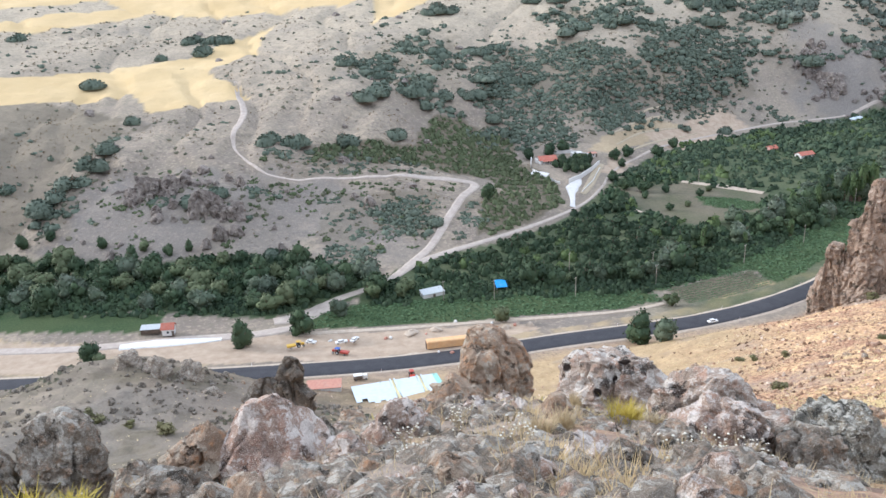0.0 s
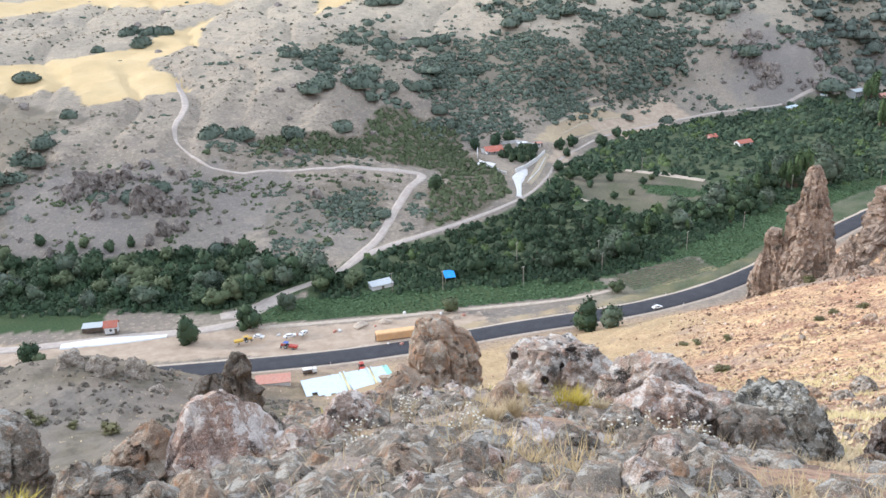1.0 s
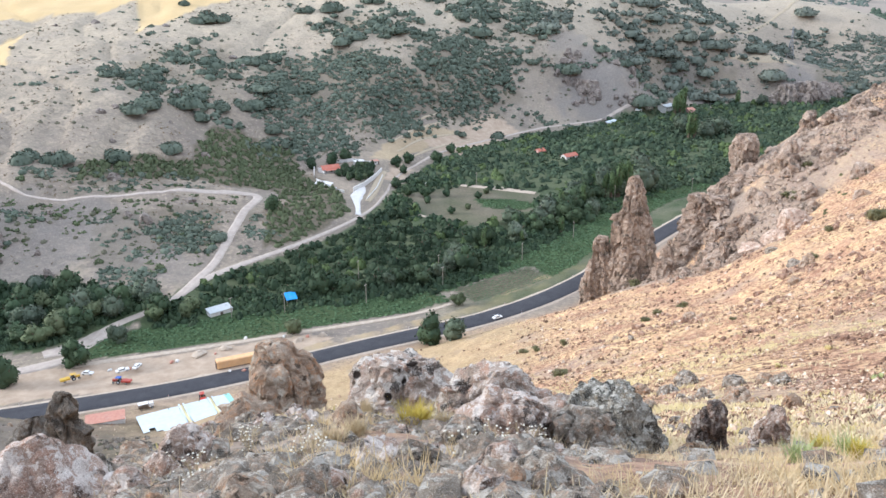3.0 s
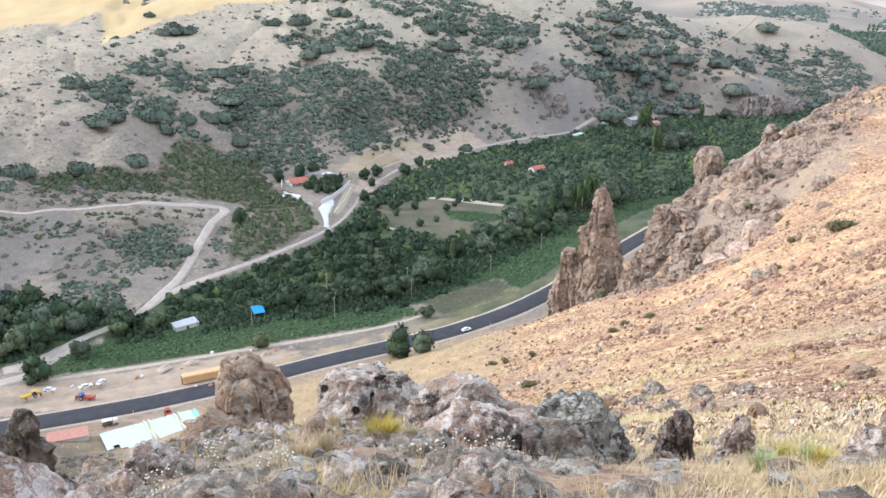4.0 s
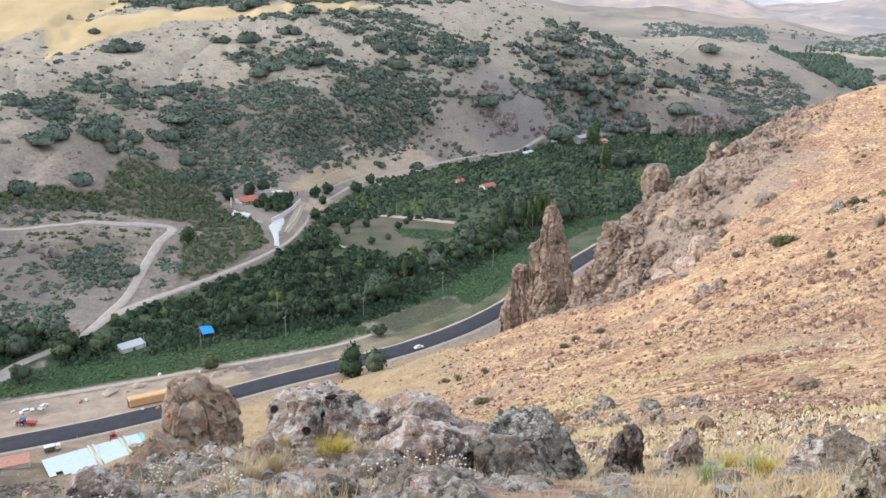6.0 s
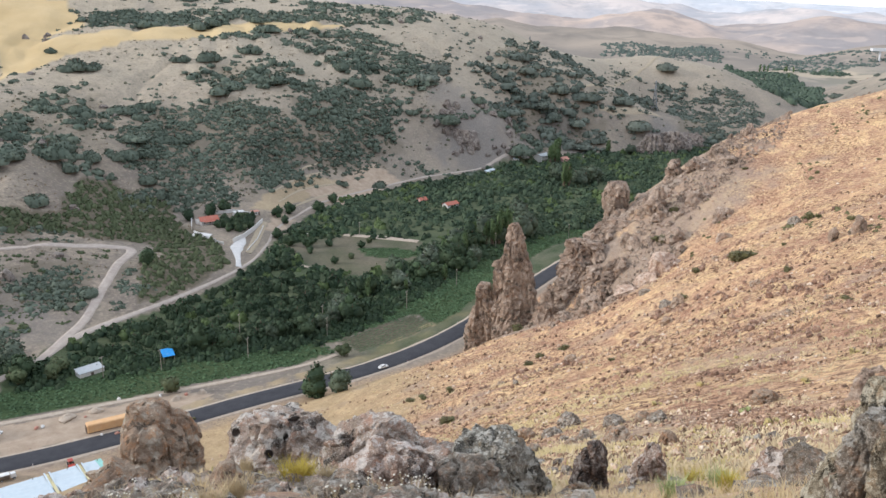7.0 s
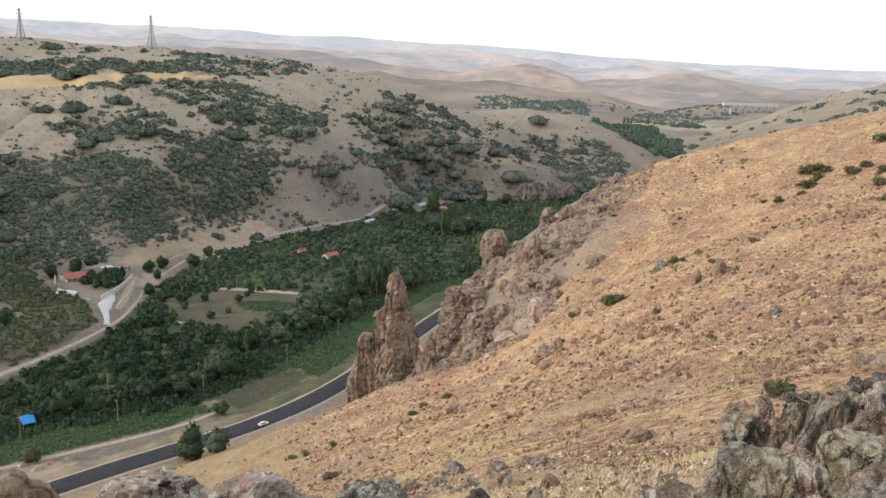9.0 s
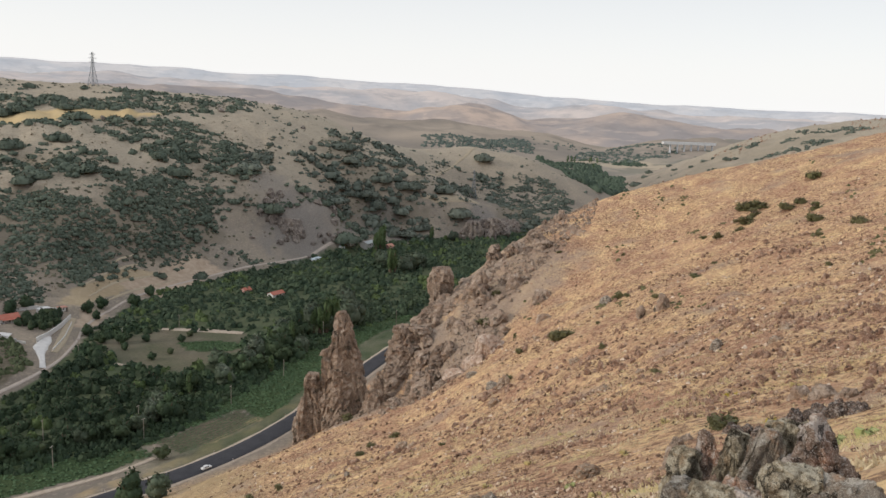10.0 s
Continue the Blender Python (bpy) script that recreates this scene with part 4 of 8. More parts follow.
    b((11.6, 13.7, 138.9, 0.85, 1.35), 35, TUFF, "cracked pinkish-grey rock on the grassy slope", taper=0.3, rough=0.13)
    # a stepped outcrop of jointed blocks at the edge of the ledge
    for k, (bearing, d, top, w) in enumerate(((53.6, 7.3, -25.6, 0.5), (55.4, 7.2, -23.6, 0.62), (57.6, 7.1, -23.2, 0.6), (59.8, 7.2, -22.4, 0.7), (62.4, 7.1, -21.4, 0.75), (65, 7.0, -21.0, 0.8), (54.9, 8.2, -21.6, 0.5), (56.4, 8.3, -20.4, 0.42),
                                              (57.9, 8.4, -20.2, 0.5), (59.6, 8.3, -19.4, 0.55), (61.4, 8.5, -18.9, 0.6), (63.6, 8.4, -18.0, 0.7))):
        x, y = spot(bearing, d)
        foot, head = height(x, y) - 0.25, 150 + d * math.tan(radians(top))
        b((x, y, foot, w, head - foot), 330 + k, (FINE_GREY, GREY, FINE_GREY, TUFF)[k % 4], ("pitted grey-green block of a jointed outcrop", "cracked brown-grey block of a jointed outcrop", "lichen-grey block of a jointed outcrop", "pale pinkish block of a jointed outcrop")[k % 4],
          level=6, taper=0.22, rough=0.06, crumble=0.055, unit=0.09, square=4.0, facets=9)
    b((8.3, 4.5, 145.2, 0.95, 1.3), 40, TUFF, "low pale rock with pink stones in grass", taper=0.35, rough=0.12)
    b((9.9, 8.5, 142.5, 0.8, 0.75), 42, TUFF, "pale rock with a dark hollow", level=4, taper=0.3, rough=0.13)
    b((9.8, 7.8, 142.9, 0.9, 0.75), 43, GREY, "dark grey rock in yellow grass", level=4, taper=0.3, rough=0.13)


boulders()


# ---------------------------------------------------------------- crags
def crags():
    spire = empty("rock_spire", pose(163.3, 295.9, 5, 0, 0, -28.9), "tall brown rock pinnacle with stepped fins above the highway", "rock pinnacle")
    for nm, rows, seed, amount in (("pinnacle", [(-4, -7, 13, -9, 7), (14, -5.6, 10.8, -6, 5.5), (28, -4.6, 9.2, -4.5, 5), (38, -4.4, 6.0, -4, 4.5), (46, -3.0, 3.9, -3.0, 3.4), (51, -2.5, 2.7, -2.2, 2.5), (54, -1.2, 1.5, -1.4, 1.6)], 51, 0.7),
                                   ("fin", [(-4, -12, 0, -4, 6), (18, -9.5, -1, -3, 4.5), (29, -9.2, -2, -2.2, 4), (37, -8.0, -3.2, -1.6, 3)], 52, 0.7), ("fin", [(-6, -21, -6, -4, 5), (8, -18.8, -7, -3, 4), (18, -16.2, -8, -2.2, 3.6), (27, -14.6, -9, -1.6, 3)], 53, 0.7)):
        part(nm, raw_mesh(nm, *loft(rows, seed, amount), CRAG), spire)
    for label, at_, turn, rows, seed, amount in (
            ("broad crumbling brown buttress above the highway", (181, 273.5, 0), -33.5, [(10, -15, 26, -9, 16), (21, -12, 22, -5, 15), (33, -10, 17, -1, 14), (40, -8, 14.5, 3, 14), (47, -5.4, 12, 6, 14), (53.5, -4.4, 6, 8, 13)], 57, 1.0),
            ("dark broken crag behind a crumbling buttress", (197, 283.3, 0), -34.8, [(22, -12, 25, -13, 10), (42, -10, 21, -8, 10), (51, -7, 20, -3, 9), (57, -3, 18, 0, 8), (61, 2, 15, 2, 7)], 58, 0.9),
            ("low sloping rib of brown rock in the chute", (166, 271, 0), -31.5, [(12, -9, 4, -2, 9), (20, -6.5, 3.5, 1, 9), (28, -4.5, 3, 3, 8), (34, -2.5, 2.5, 5, 8), (38, -1, 2, 6, 8)], 59, 0.6),
            ("narrow-necked rock tower standing on a crag", (216.5, 302.5, 0), -35.6, [(40, -9, 10, -6, 7), (52, -4.0, 8, -4, 4.5), (57, -3.4, 6.6, -4, 4.5), (64, -4.8, 6.2, -4.6, 5), (69, -4.2, 5.6, -4.2, 4.6), (71.8, -2.6, 4.2, -2.8, 3)], 61, 0.6)):
        tagged(new("crag", raw_mesh("crag", *loft(rows, seed, amount), CRAG)), label, "crag", "crags on the near spur").matrix_world = pose(*at_, 0, 0, turn)
    c = lambda row, seed, label, **k: boulder("crag", row, seed, CRAG, label, "crag", group="crags on the near spur", **{**dict(columns=0.02, rough=0.09, sunk=0.3, taper=0.3, deep=1.0, square=3.4, crumble=1.0, level=5), **k})
    for row in CRAGS:
        c(row[:5], int(row[5]), "rough brown volcanic crag breaking out of the dry slope")
    for row, seed, mat, label in (((196, 238, 48, 13, 12), 310, PINK_SLAB, "pale pink broken slab in the side of the spur"), ((190, 239, 46, 11, 7), 311, PINK_SLAB, "low pale ledge below a pink slab"), ((183, 243, 38, 9, 10), 314, PINK_SLAB, "pale pink rib at the edge of a crag"),
                                  ((206, 244, 53, 8, 9), 312, CRAG, "dark overhanging rock beside a pink slab"), ((214, 229, 63, 7, 6), 313, CRAG, "dark rock head on the grassy slope"), ((228, 246, 67, 8, 6), 315, CRAG, "dark broken rock on the grassy slope")):
        boulder("slab", row, seed, mat, label, "rock slab", 5, "slabs in the spur", rough=0.06, taper=0.3, square=4.5, crumble=0.5, facets=12, sunk=0.3)
    b = lambda row, seed: boulder("cliff", row, seed, FAR_CRAG, "grey-brown rock face on the far hillside", "cliff", group="far rock faces", level=5, columns=0.10, rough=0.07, taper=0.25, sunk=0.3, deep=0.5, square=5, crumble=1.0)
    for row in FAR_CLIFFS:
        b(row[:5], int(row[5]))
    for row in KNOLL_ROCKS:
        boulder("outcrop", row[:5], int(row[5]), BLACK if 50 <= row[5] <= 56 else GREY if row[5] < 95 else CRAG, "dark broken outcrop on the lower slope", "outcrop", 4, "outcrops on the lower slopes", rough=0.14, taper=0.4, sunk=0.4)



CRAGS = [(190, 294, 24, 8, 26, 73), (197, 241, 43, 14, 13, 74), (236, 301, 47, 26, 21, 75), (277, 315, 58, 25, 19, 76), (206, 262, 47, 16, 12, 77), (217, 277, 52, 18, 14, 78), (228, 287, 52, 18, 19, 79),
         (248, 296, 60, 14, 14, 81), (224, 262, 55, 11, 9, 82), (186, 250, 34, 11, 10, 80), (260, 305, 60, 16, 15, 83), (214, 295, 46, 14, 16, 84)]
FAR_CLIFFS = [(312, 702, 18, 17, 20, 94), (335, 716, 24, 20, 18, 95), (356, 716, 14, 20, 22, 96), (330, 690, 4, 12, 20, 97), (530, 690, -6, 26, 26, 98), (556, 690, -8, 22, 30, 99), (566, 694, -8, 40, 27, 83), (592, 708, -8, 36, 24, 84), (543, 682, -6, 26, 19, 85), (325, 690, 4, 26, 28, 86), (346, 702, 4, 22, 26, 87), (-155, 428, 14, 22, 22, 88), (-145, 430, 15, 16, 20, 89),
              (-120, 414, 6, 22, 26, 90), (-108, 412, 8, 14, 18, 91), (-112, 397, 2, 12, 16, 92), (-170, 432, 14, 14, 14, 93)]
KNOLL_ROCKS = [(59.5, 33.9, 127.4, 1.9, 1.5, 101), (58.8, 31.6, 128.4, 2.3, 1.4, 102), (57.9, 29.4, 129.2, 2.0, 1.5, 103), (49.9, 28.6, 129.0, 2.0, 1.6, 50), (50.7, 27.5, 129.6, 2.4, 1.7, 51), (49.7, 25.6, 130.7, 2.0, 1.6, 52), (50.3, 24.8, 131.1, 1.8, 1.4, 53),
               (48.3, 31.9, 127.4, 1.5, 1.5, 54), (47.2, 30.3, 128.1, 1.6, 1.6, 55), (46.9, 29.1, 128.6, 1.5, 1.3, 56), (38, 28.8, 128.7, 1.3, 1.8, 104), (46.3, 34.2, 126.4, 1.2, 1.2, 105), (44.3, 33.4, 126.7, 1.4, 1.4, 106), (-83, 213, 33, 9, 7, 61), (-92, 216, 34, 10, 7, 62), (-74, 214, 31, 8, 7, 63), (-45, 208, 21, 10, 9, 64), (-52, 206, 24, 7, 6, 65), (-66, 205, 30, 6, 4, 66), (180, 146, 91, 4.5, 8, 96),
               (176, 150, 90, 3, 5, 97), (96, 150, 66, 4, 4, 98), (76, 176, 46, 6, 5, 99)]
crags()


def scattered_outcrops():
    """Smaller rock heads along the spur, over the near slope and on the far hill."""
    rng = np.random.RandomState(91)

    def head(x, y, w, h, mat, label, group, k):
        boulder("outcrop", (x, y, height(x, y) - 0.35 * h, w, h * 1.35), int(rng.randint(9999)), mat, label, "outcrop", k, group, rough=0.15, taper=0.35, sunk=0.4, deep=rng.uniform(0.7, 1.2), crumble=0.07 * w)

    for _ in range(26):
        b = rng.uniform(32.5, 46)
        d = float(np.interp(b, (30, 33, 36, 40, 46), (318, 325, 335, 375, 470))) + rng.uniform(-28, 22)
        w = rng.uniform(4, 11) * (1.0 if b < 41 else 0.6)
        head(*spot(b, d), w, w * rng.uniform(0.5, 1.0), CRAG, "rough brown rock head on the edge of the spur", "rock heads on the spur", 4)
    for _ in range(26):
        b, d = rng.uniform(22.5, 28.5), rng.uniform(738, 812)
        w = rng.uniform(4, 10)
        head(*spot(b, d), w, w * rng.uniform(0.4, 0.8), FAR_CRAG, "grey-brown rock rib on the far hillside", "outcrops on the far hill", 3)
    for _ in range(18):
        b, d = rng.uniform(35.5, 43), 0.0
        d = float(np.interp(b, (35, 38, 40, 43), (318, 330, 350, 400))) + rng.uniform(-26, 14)
        w = rng.uniform(3, 9)
        head(*spot(b, d), w, w * rng.uniform(0.3, 0.55), CRAG, "low brown rock breaking out of the slope", "rock heads on the spur", 3)
    n = 0
    while n < 80:
        b, d = rng.uniform(-30, 66), 28 * math.exp(rng.rand() * math.log(11))
        x, y = spot(b, d)
        if b < 10 and d < 160 or not (near_hill(x, y) > 4) or grain(np.array([x]), np.array([y]), 30, 3, seed=71)[0] < 0.1:
            continue
        w = rng.uniform(0.5, 1.5) * (0.6 + d / 90)
        head(x, y, w, w * rng.uniform(0.35, 0.7), RUST if rng.rand() < 0.6 else GREY, "broken reddish outcrop on the dry near slope", "outcrops on the near slope", 3 if d > 70 else 4)
        n += 1
    for _ in range(34):
        b, d = (rng.uniform(-22, -13), rng.uniform(432, 464)) if rng.rand() < 0.65 else (rng.uniform(-25, -4), rng.uniform(392, 440))
        w = rng.uniform(2.5, 8)
        head(*spot(b, d), w, w * rng.uniform(0.4, 0.9), FAR_CRAG, "mauve-grey rock rib in the bluff below the track", "outcrops on the far hill", 3)
    n = 0
    while n < 46:
        b, d = rng.uniform(-30, 42), rng.uniform(410, 950)
        x, y = spot(b, d)
        if far_hill(x, y) < 8 or grain(np.array([x]), np.array([y]), 60, 3, seed=72)[0] < 0.15 or near_hill(x, y) > 0:
            continue
        w = rng.uniform(3, 8)
        head(x, y, w, w * rng.uniform(0.3, 0.6), FAR_CRAG, "grey-brown rock outcrop on the far hillside", "outcrops on the far hill", 3)
        n += 1


scattered_outcrops()


# ---------------------------------------------------------------- plants
def leaf_material(name, dark, light, other, vary=0.6):
    g = Graph(name)
    i = g.island()
    c = g.mix(i, dark, light)
    c = g.mix(g.ramp(g.noise(g.where(), 9.0, 3), (0.42, 0.0), (0.62, vary)), c, other)
    c = g.mix(g.ramp(g.noise(g.where(), 55.0, 3), (0.40, 0.55), (0.58, 0.0)), c, tuple(0.72 * v for v in dark))
    c = g.mix(g.math("MULTIPLY", g.rand(), 0.45), c, other)
    m = g.out(c, 0.75, spec=0.2)
    g.bsdf.inputs["Transmission Weight"].default_value = 0.0
    return m


SCRUB = leaf_material("scrub_leaves", (0.070, 0.098, 0.077), (0.122, 0.154, 0.119), (0.138, 0.163, 0.124))
# scrub paled for its distance: haze put into the leaf colour
HAZED_SCRUB = leaf_material("hazed_scrub_leaves", (0.096, 0.120, 0.100), (0.143, 0.168, 0.140), (0.157, 0.175, 0.144))
LOW_SCRUB = leaf_material("low_scrub_leaves", (0.070, 0.080, 0.056), (0.15, 0.15, 0.105), (0.17, 0.155, 0.11), 0.8)
VALLEY = leaf_material("valley_grove_leaves", (0.048, 0.078, 0.056), (0.080, 0.114, 0.078), (0.088, 0.116, 0.084))
# belts far off: haze put in as paler, bluer leaves
HAZED_BELT = leaf_material("hazed_belt_leaves", (0.095, 0.125, 0.110), (0.125, 0.155, 0.135), (0.14, 0.165, 0.145))
ORCHARD = leaf_material("orchard_leaves", (0.022, 0.042, 0.027), (0.060, 0.100, 0.050), (0.068, 0.096, 0.050))
# far orchard leaves, lightened: haze painted into the green
ORCHARD_HAZED = leaf_material("hazed_orchard_leaves", (0.026, 0.050, 0.034), (0.088, 0.130, 0.075), (0.098, 0.128, 0.074))
ORCHARD_LIGHT = leaf_material("light_orchard_leaves", (0.065, 0.10, 0.035), (0.13, 0.175, 0.065), (0.10, 0.14, 0.06))
YOUNG = leaf_material("young_tree_leaves", (0.055, 0.082, 0.040), (0.110, 0.142, 0.072), (0.125, 0.142, 0.080))
WILLOW = leaf_material("silver_leaves", (0.062, 0.085, 0.062), (0.155, 0.18, 0.14), (0.085, 0.115, 0.07))
POPLAR = leaf_material("poplar_leaves", (0.065, 0.11, 0.045), (0.13, 0.17, 0.075), (0.10, 0.15, 0.07))
CROP = leaf_material("crop_leaves", (0.075, 0.13, 0.06), (0.13, 0.195, 0.09), (0.085, 0.145, 0.075))
STRAW = leaf_material("dry_grass", (0.5, 0.4, 0.24), (0.66, 0.55, 0.37), (0.56, 0.45, 0.29), 0.4)
YELLOW = leaf_material("yellow_weed", (0.50, 0.38, 0.05), (0.62, 0.50, 0.10), (0.42, 0.36, 0.10), 0.4)
GOLD = leaf_material("golden_grass", (0.48, 0.34, 0.17), (0.70, 0.56, 0.34), (0.56, 0.44, 0.24), 0.5)
SLOPE_STRAW = leaf_material("slope_straw", (0.48, 0.375, 0.225), (0.78, 0.66, 0.45), (0.62, 0.50, 0.31), 0.4)
PALE_STRAW = leaf_material("pale_straw", (0.50, 0.39, 0.18), (0.74, 0.61, 0.33), (0.58, 0.46, 0.22), 0.4)
YELLOW_GRASS = leaf_material("yellow_green_grass", (0.50, 0.39, 0.15), (0.60, 0.49, 0.25), (0.44, 0.39, 0.18), 0.5)
OLIVE = leaf_material("olive_shrub", (0.085, 0.09, 0.04), (0.15, 0.15, 0.07), (0.18, 0.16, 0.085))
BROWN_TUFT = leaf_material("brown_tufts", (0.12, 0.085, 0.05), (0.24, 0.17, 0.10), (0.17, 0.14, 0.08), 0.5)
PALE_GREEN = leaf_material("pale_green_weed", (0.30, 0.36, 0.14), (0.46, 0.50, 0.22), (0.40, 0.42, 0.20), 0.4)
DRY_STEM = leaf_material("dry_stems", (0.36, 0.28, 0.17), (0.52, 0.43, 0.28), (0.40, 0.33, 0.2), 0.3)
WHITE_HEAD = leaf_material("white_flower_heads", (0.72, 0.70, 0.62), (0.82, 0.80, 0.74), (0.75, 0.72, 0.6), 0.2)
BARK = earth_material("bark", (0.10, 0.075, 0.055), (0.16, 0.125, 0.095), 0.5, (0.06, 0.045, 0.035))


def quad_ball(n=2):
    """A ball of squares."""
    k = np.linspace(-1, 1, n + 1)
    vs, fs = [], []
    for axis in range(3):
        for side in (-1, 1):
            a, b = np.meshgrid(k, k)
            v = np.zeros((a.size, 3))
            v[:, axis], v[:, (axis + 1) % 3], v[:, (axis + 2) % 3] = side, a.ravel(), b.ravel() * side
            i = np.arange((n + 1) ** 2).reshape(n + 1, n + 1)
            fs.append(np.stack([i[:-1, :-1], i[:-1, 1:], i[1:, 1:], i[1:, :-1]], 2).reshape(-1, 4) + len(vs) * (n + 1) ** 2)
            vs.append(v / np.linalg.norm(v, axis=1)[:, None])
    return np.concatenate(vs), np.concatenate(fs)


def leaf_crown(seed, n, radii, centre, leaf, lumps=7, hollow=0.72, spread=1.0, fine=2):
    """A crown of leafy lumps: dense hearts, and n small tilted leaf clumps round them that break the outline."""
    rng = np.random.RandomState(seed)
    rad = np.array(radii, float)
    c = rng.normal(size=(lumps, 3))
    c /= np.linalg.norm(c, axis=1)[:, None]
    c = c * rng.uniform(0.2, 0.55, (lumps, 1)) * spread
    c[0] *= 0.2
    size = rng.uniform(0.36, 0.58, lumps)
    size[0] = 0.68 / spread
    bv, bf = quad_ball(fine)
    heart, hf = [], []
    for k in range(lumps):
        q = (c[k] + bv * size[k] * 0.76 * (1 + 0.13 * rng.normal(size=(len(bv), 1)))) * rad + np.array(centre)
        q[:, 2] = np.maximum(q[:, 2], 0.0)
        hf.append(bf + len(heart) * len(bv))
        heart.append(q)
    heart, hf = np.concatenate(heart), np.concatenate(hf)
    k = rng.choice(lumps, n, p=size ** 2 / (size ** 2).sum())
    d = rng.normal(size=(n, 3))
    d /= np.linalg.norm(d, axis=1)[:, None]
    p = c[k] + d * (size[k] * rng.uniform(hollow, 1.12, n))[:, None]
    p = p * rad + np.array(centre)
    nrm = d + 0.45 * rng.normal(size=(n, 3)) + np.array([0, 0, 0.25])
    nrm /= np.linalg.norm(nrm, axis=1)[:, None]
    t = np.cross(nrm, rng.normal(size=(n, 3)))
    t /= np.linalg.norm(t, axis=1)[:, None]
    b = np.cross(nrm, t)
    s = leaf * rng.uniform(0.6, 1.35, n)[:, None]
    v = np.stack([p - t * s - b * s * 0.7, p + t * s * 0.8 - b * s, p + t * s + b * s * 0.8, p - t * s * 0.7 + b * s], 1)
    v[:, :, 2] = np.maximum(v[:, :, 2], 0.02)
    return np.concatenate([heart, v.reshape(-1, 3)]), np.concatenate([hf, np.arange(4 * n).reshape(-1, 4) + len(heart)])


def dome_bush(seed, lumps=3, n=22, leaf=0.055, wide=0.5, deep=0.4, high=0.4, around=9, rings=3):
    """A low dense bush a metre across: uneven leafy domes that run together, roughened by n leaf clumps."""
    rng = np.random.RandomState(seed)
    pieces, skin = [], []
    a = np.linspace(0, 2 * math.pi, around, endpoint=False)
    lat = np.linspace(-0.15, 1.25, rings + 1)
    for k in range(lumps):
        size = 1.0 if lumps == 1 else rng.uniform(0.5, 0.8)
        c = np.array([(k - (lumps - 1) / 2) * wide * 1.1 / max(lumps - 1, 1), rng.uniform(-0.3, 0.3) * deep * (lumps > 1), 0])
        d = np.stack([np.cos(lat)[:, None] * np.cos(a)[None], np.cos(lat)[:, None] * np.sin(a)[None], np.sin(lat)[:, None] + 0 * a[None]], 2).reshape(-1, 3)
        d = d * (1 + 0.16 * grain3(d, 0.7, 2, 0.6, seed + 7 * k))[:, None]
        v = c + d * np.array([wide, deep, high]) * size
        i = np.arange((rings + 1) * around).reshape(rings + 1, around)
        j = np.roll(i, -1, axis=1)
        pieces.append((v, np.stack([i[:-1], j[:-1], j[1:], i[1:]], 2).reshape(-1, 4)))
        pieces.append((v[i[-1][[0, around // 4, around // 2, 3 * around // 4]]], np.array([[0, 1, 2, 3]])))
        skin.append(v)
    skin = np.concatenate(skin)
    p = skin[rng.randint(0, len(skin), n)] * rng.uniform(0.93, 1.1, (n, 1))
    p[:, 2] = np.maximum(p[:, 2], 0.03)
    t = rng.normal(size=(n, 3))
    t /= np.linalg.norm(t, axis=1)[:, None]
    b = np.cross(t, rng.normal(size=(n, 3)))
    b /= np.linalg.norm(b, axis=1)[:, None]
    s = leaf * rng.uniform(0.6, 1.3, (n, 1))
    q = np.stack([p - t * s - b * s * 0.7, p + t * s * 0.8 - b * s, p + t * s + b * s * 0.8, p - t * s * 0.7 + b * s], 1).reshape(-1, 3)
    pieces.append((q, np.arange(4 * n).reshape(-1, 4)))
    return joined(pieces)


def limb_tube(points, radii, sides=6):
    """A tapered round limb through points."""
    p = np.array(points, float)
    d = np.gradient(p, axis=0)
    rows = []
    for q, t, r in zip(p, d, radii):
        t = t / np.linalg.norm(t)
        a = np.cross(t, (0.3, 0.9, 0.1))
        a /= np.linalg.norm(a)
        b = np.cross(t, a)
        w = np.linspace(0, 2 * math.pi, sides, endpoint=False)
        rows.append(q + r * (np.cos(w)[:, None] * a + np.sin(w)[:, None] * b))
    v = np.concatenate(rows)
    f = [(i * sides + j, i * sides + (j + 1) % sides, (i + 1) * sides + (j + 1) % sides, (i + 1) * sides + j) for i in range(len(p) - 1) for j in range(sides)]
    return v, np.array(f)


def joined(pieces):
    v, f, n = [], [], 0
    for a, b in pieces:
        v.append(a)
        f.append(np.asarray(b) + n)
        n += len(a)
    return np.concatenate(v), np.concatenate(f)


def wood(seed, h, r, spread):
    """Trunk and main limbs."""
    rng = np.random.RandomState(seed)
    out = [limb_tube([(0, 0, -0.3), (0.05 * h * rng.uniform(-1, 1), 0, h * 0.35), (0.08 * h * rng.uniform(-1, 1), 0.04 * h, h * 0.8)], (r, r * 0.75, r * 0.3))]
    for k in range(4):
        a = k * 1.57 + rng.uniform(-0.5, 0.5)
        z = h * rng.uniform(0.25, 0.45)
        out.append(limb_tube([(0, 0, z), (spread * 0.4 * math.cos(a), spread * 0.4 * math.sin(a), z + h * 0.2), (spread * 0.6 * math.cos(a), spread * 0.6 * math.sin(a), z + h * 0.36)],
                             (r * 0.5, r * 0.35, r * 0.12), 5))
    return joined(out)


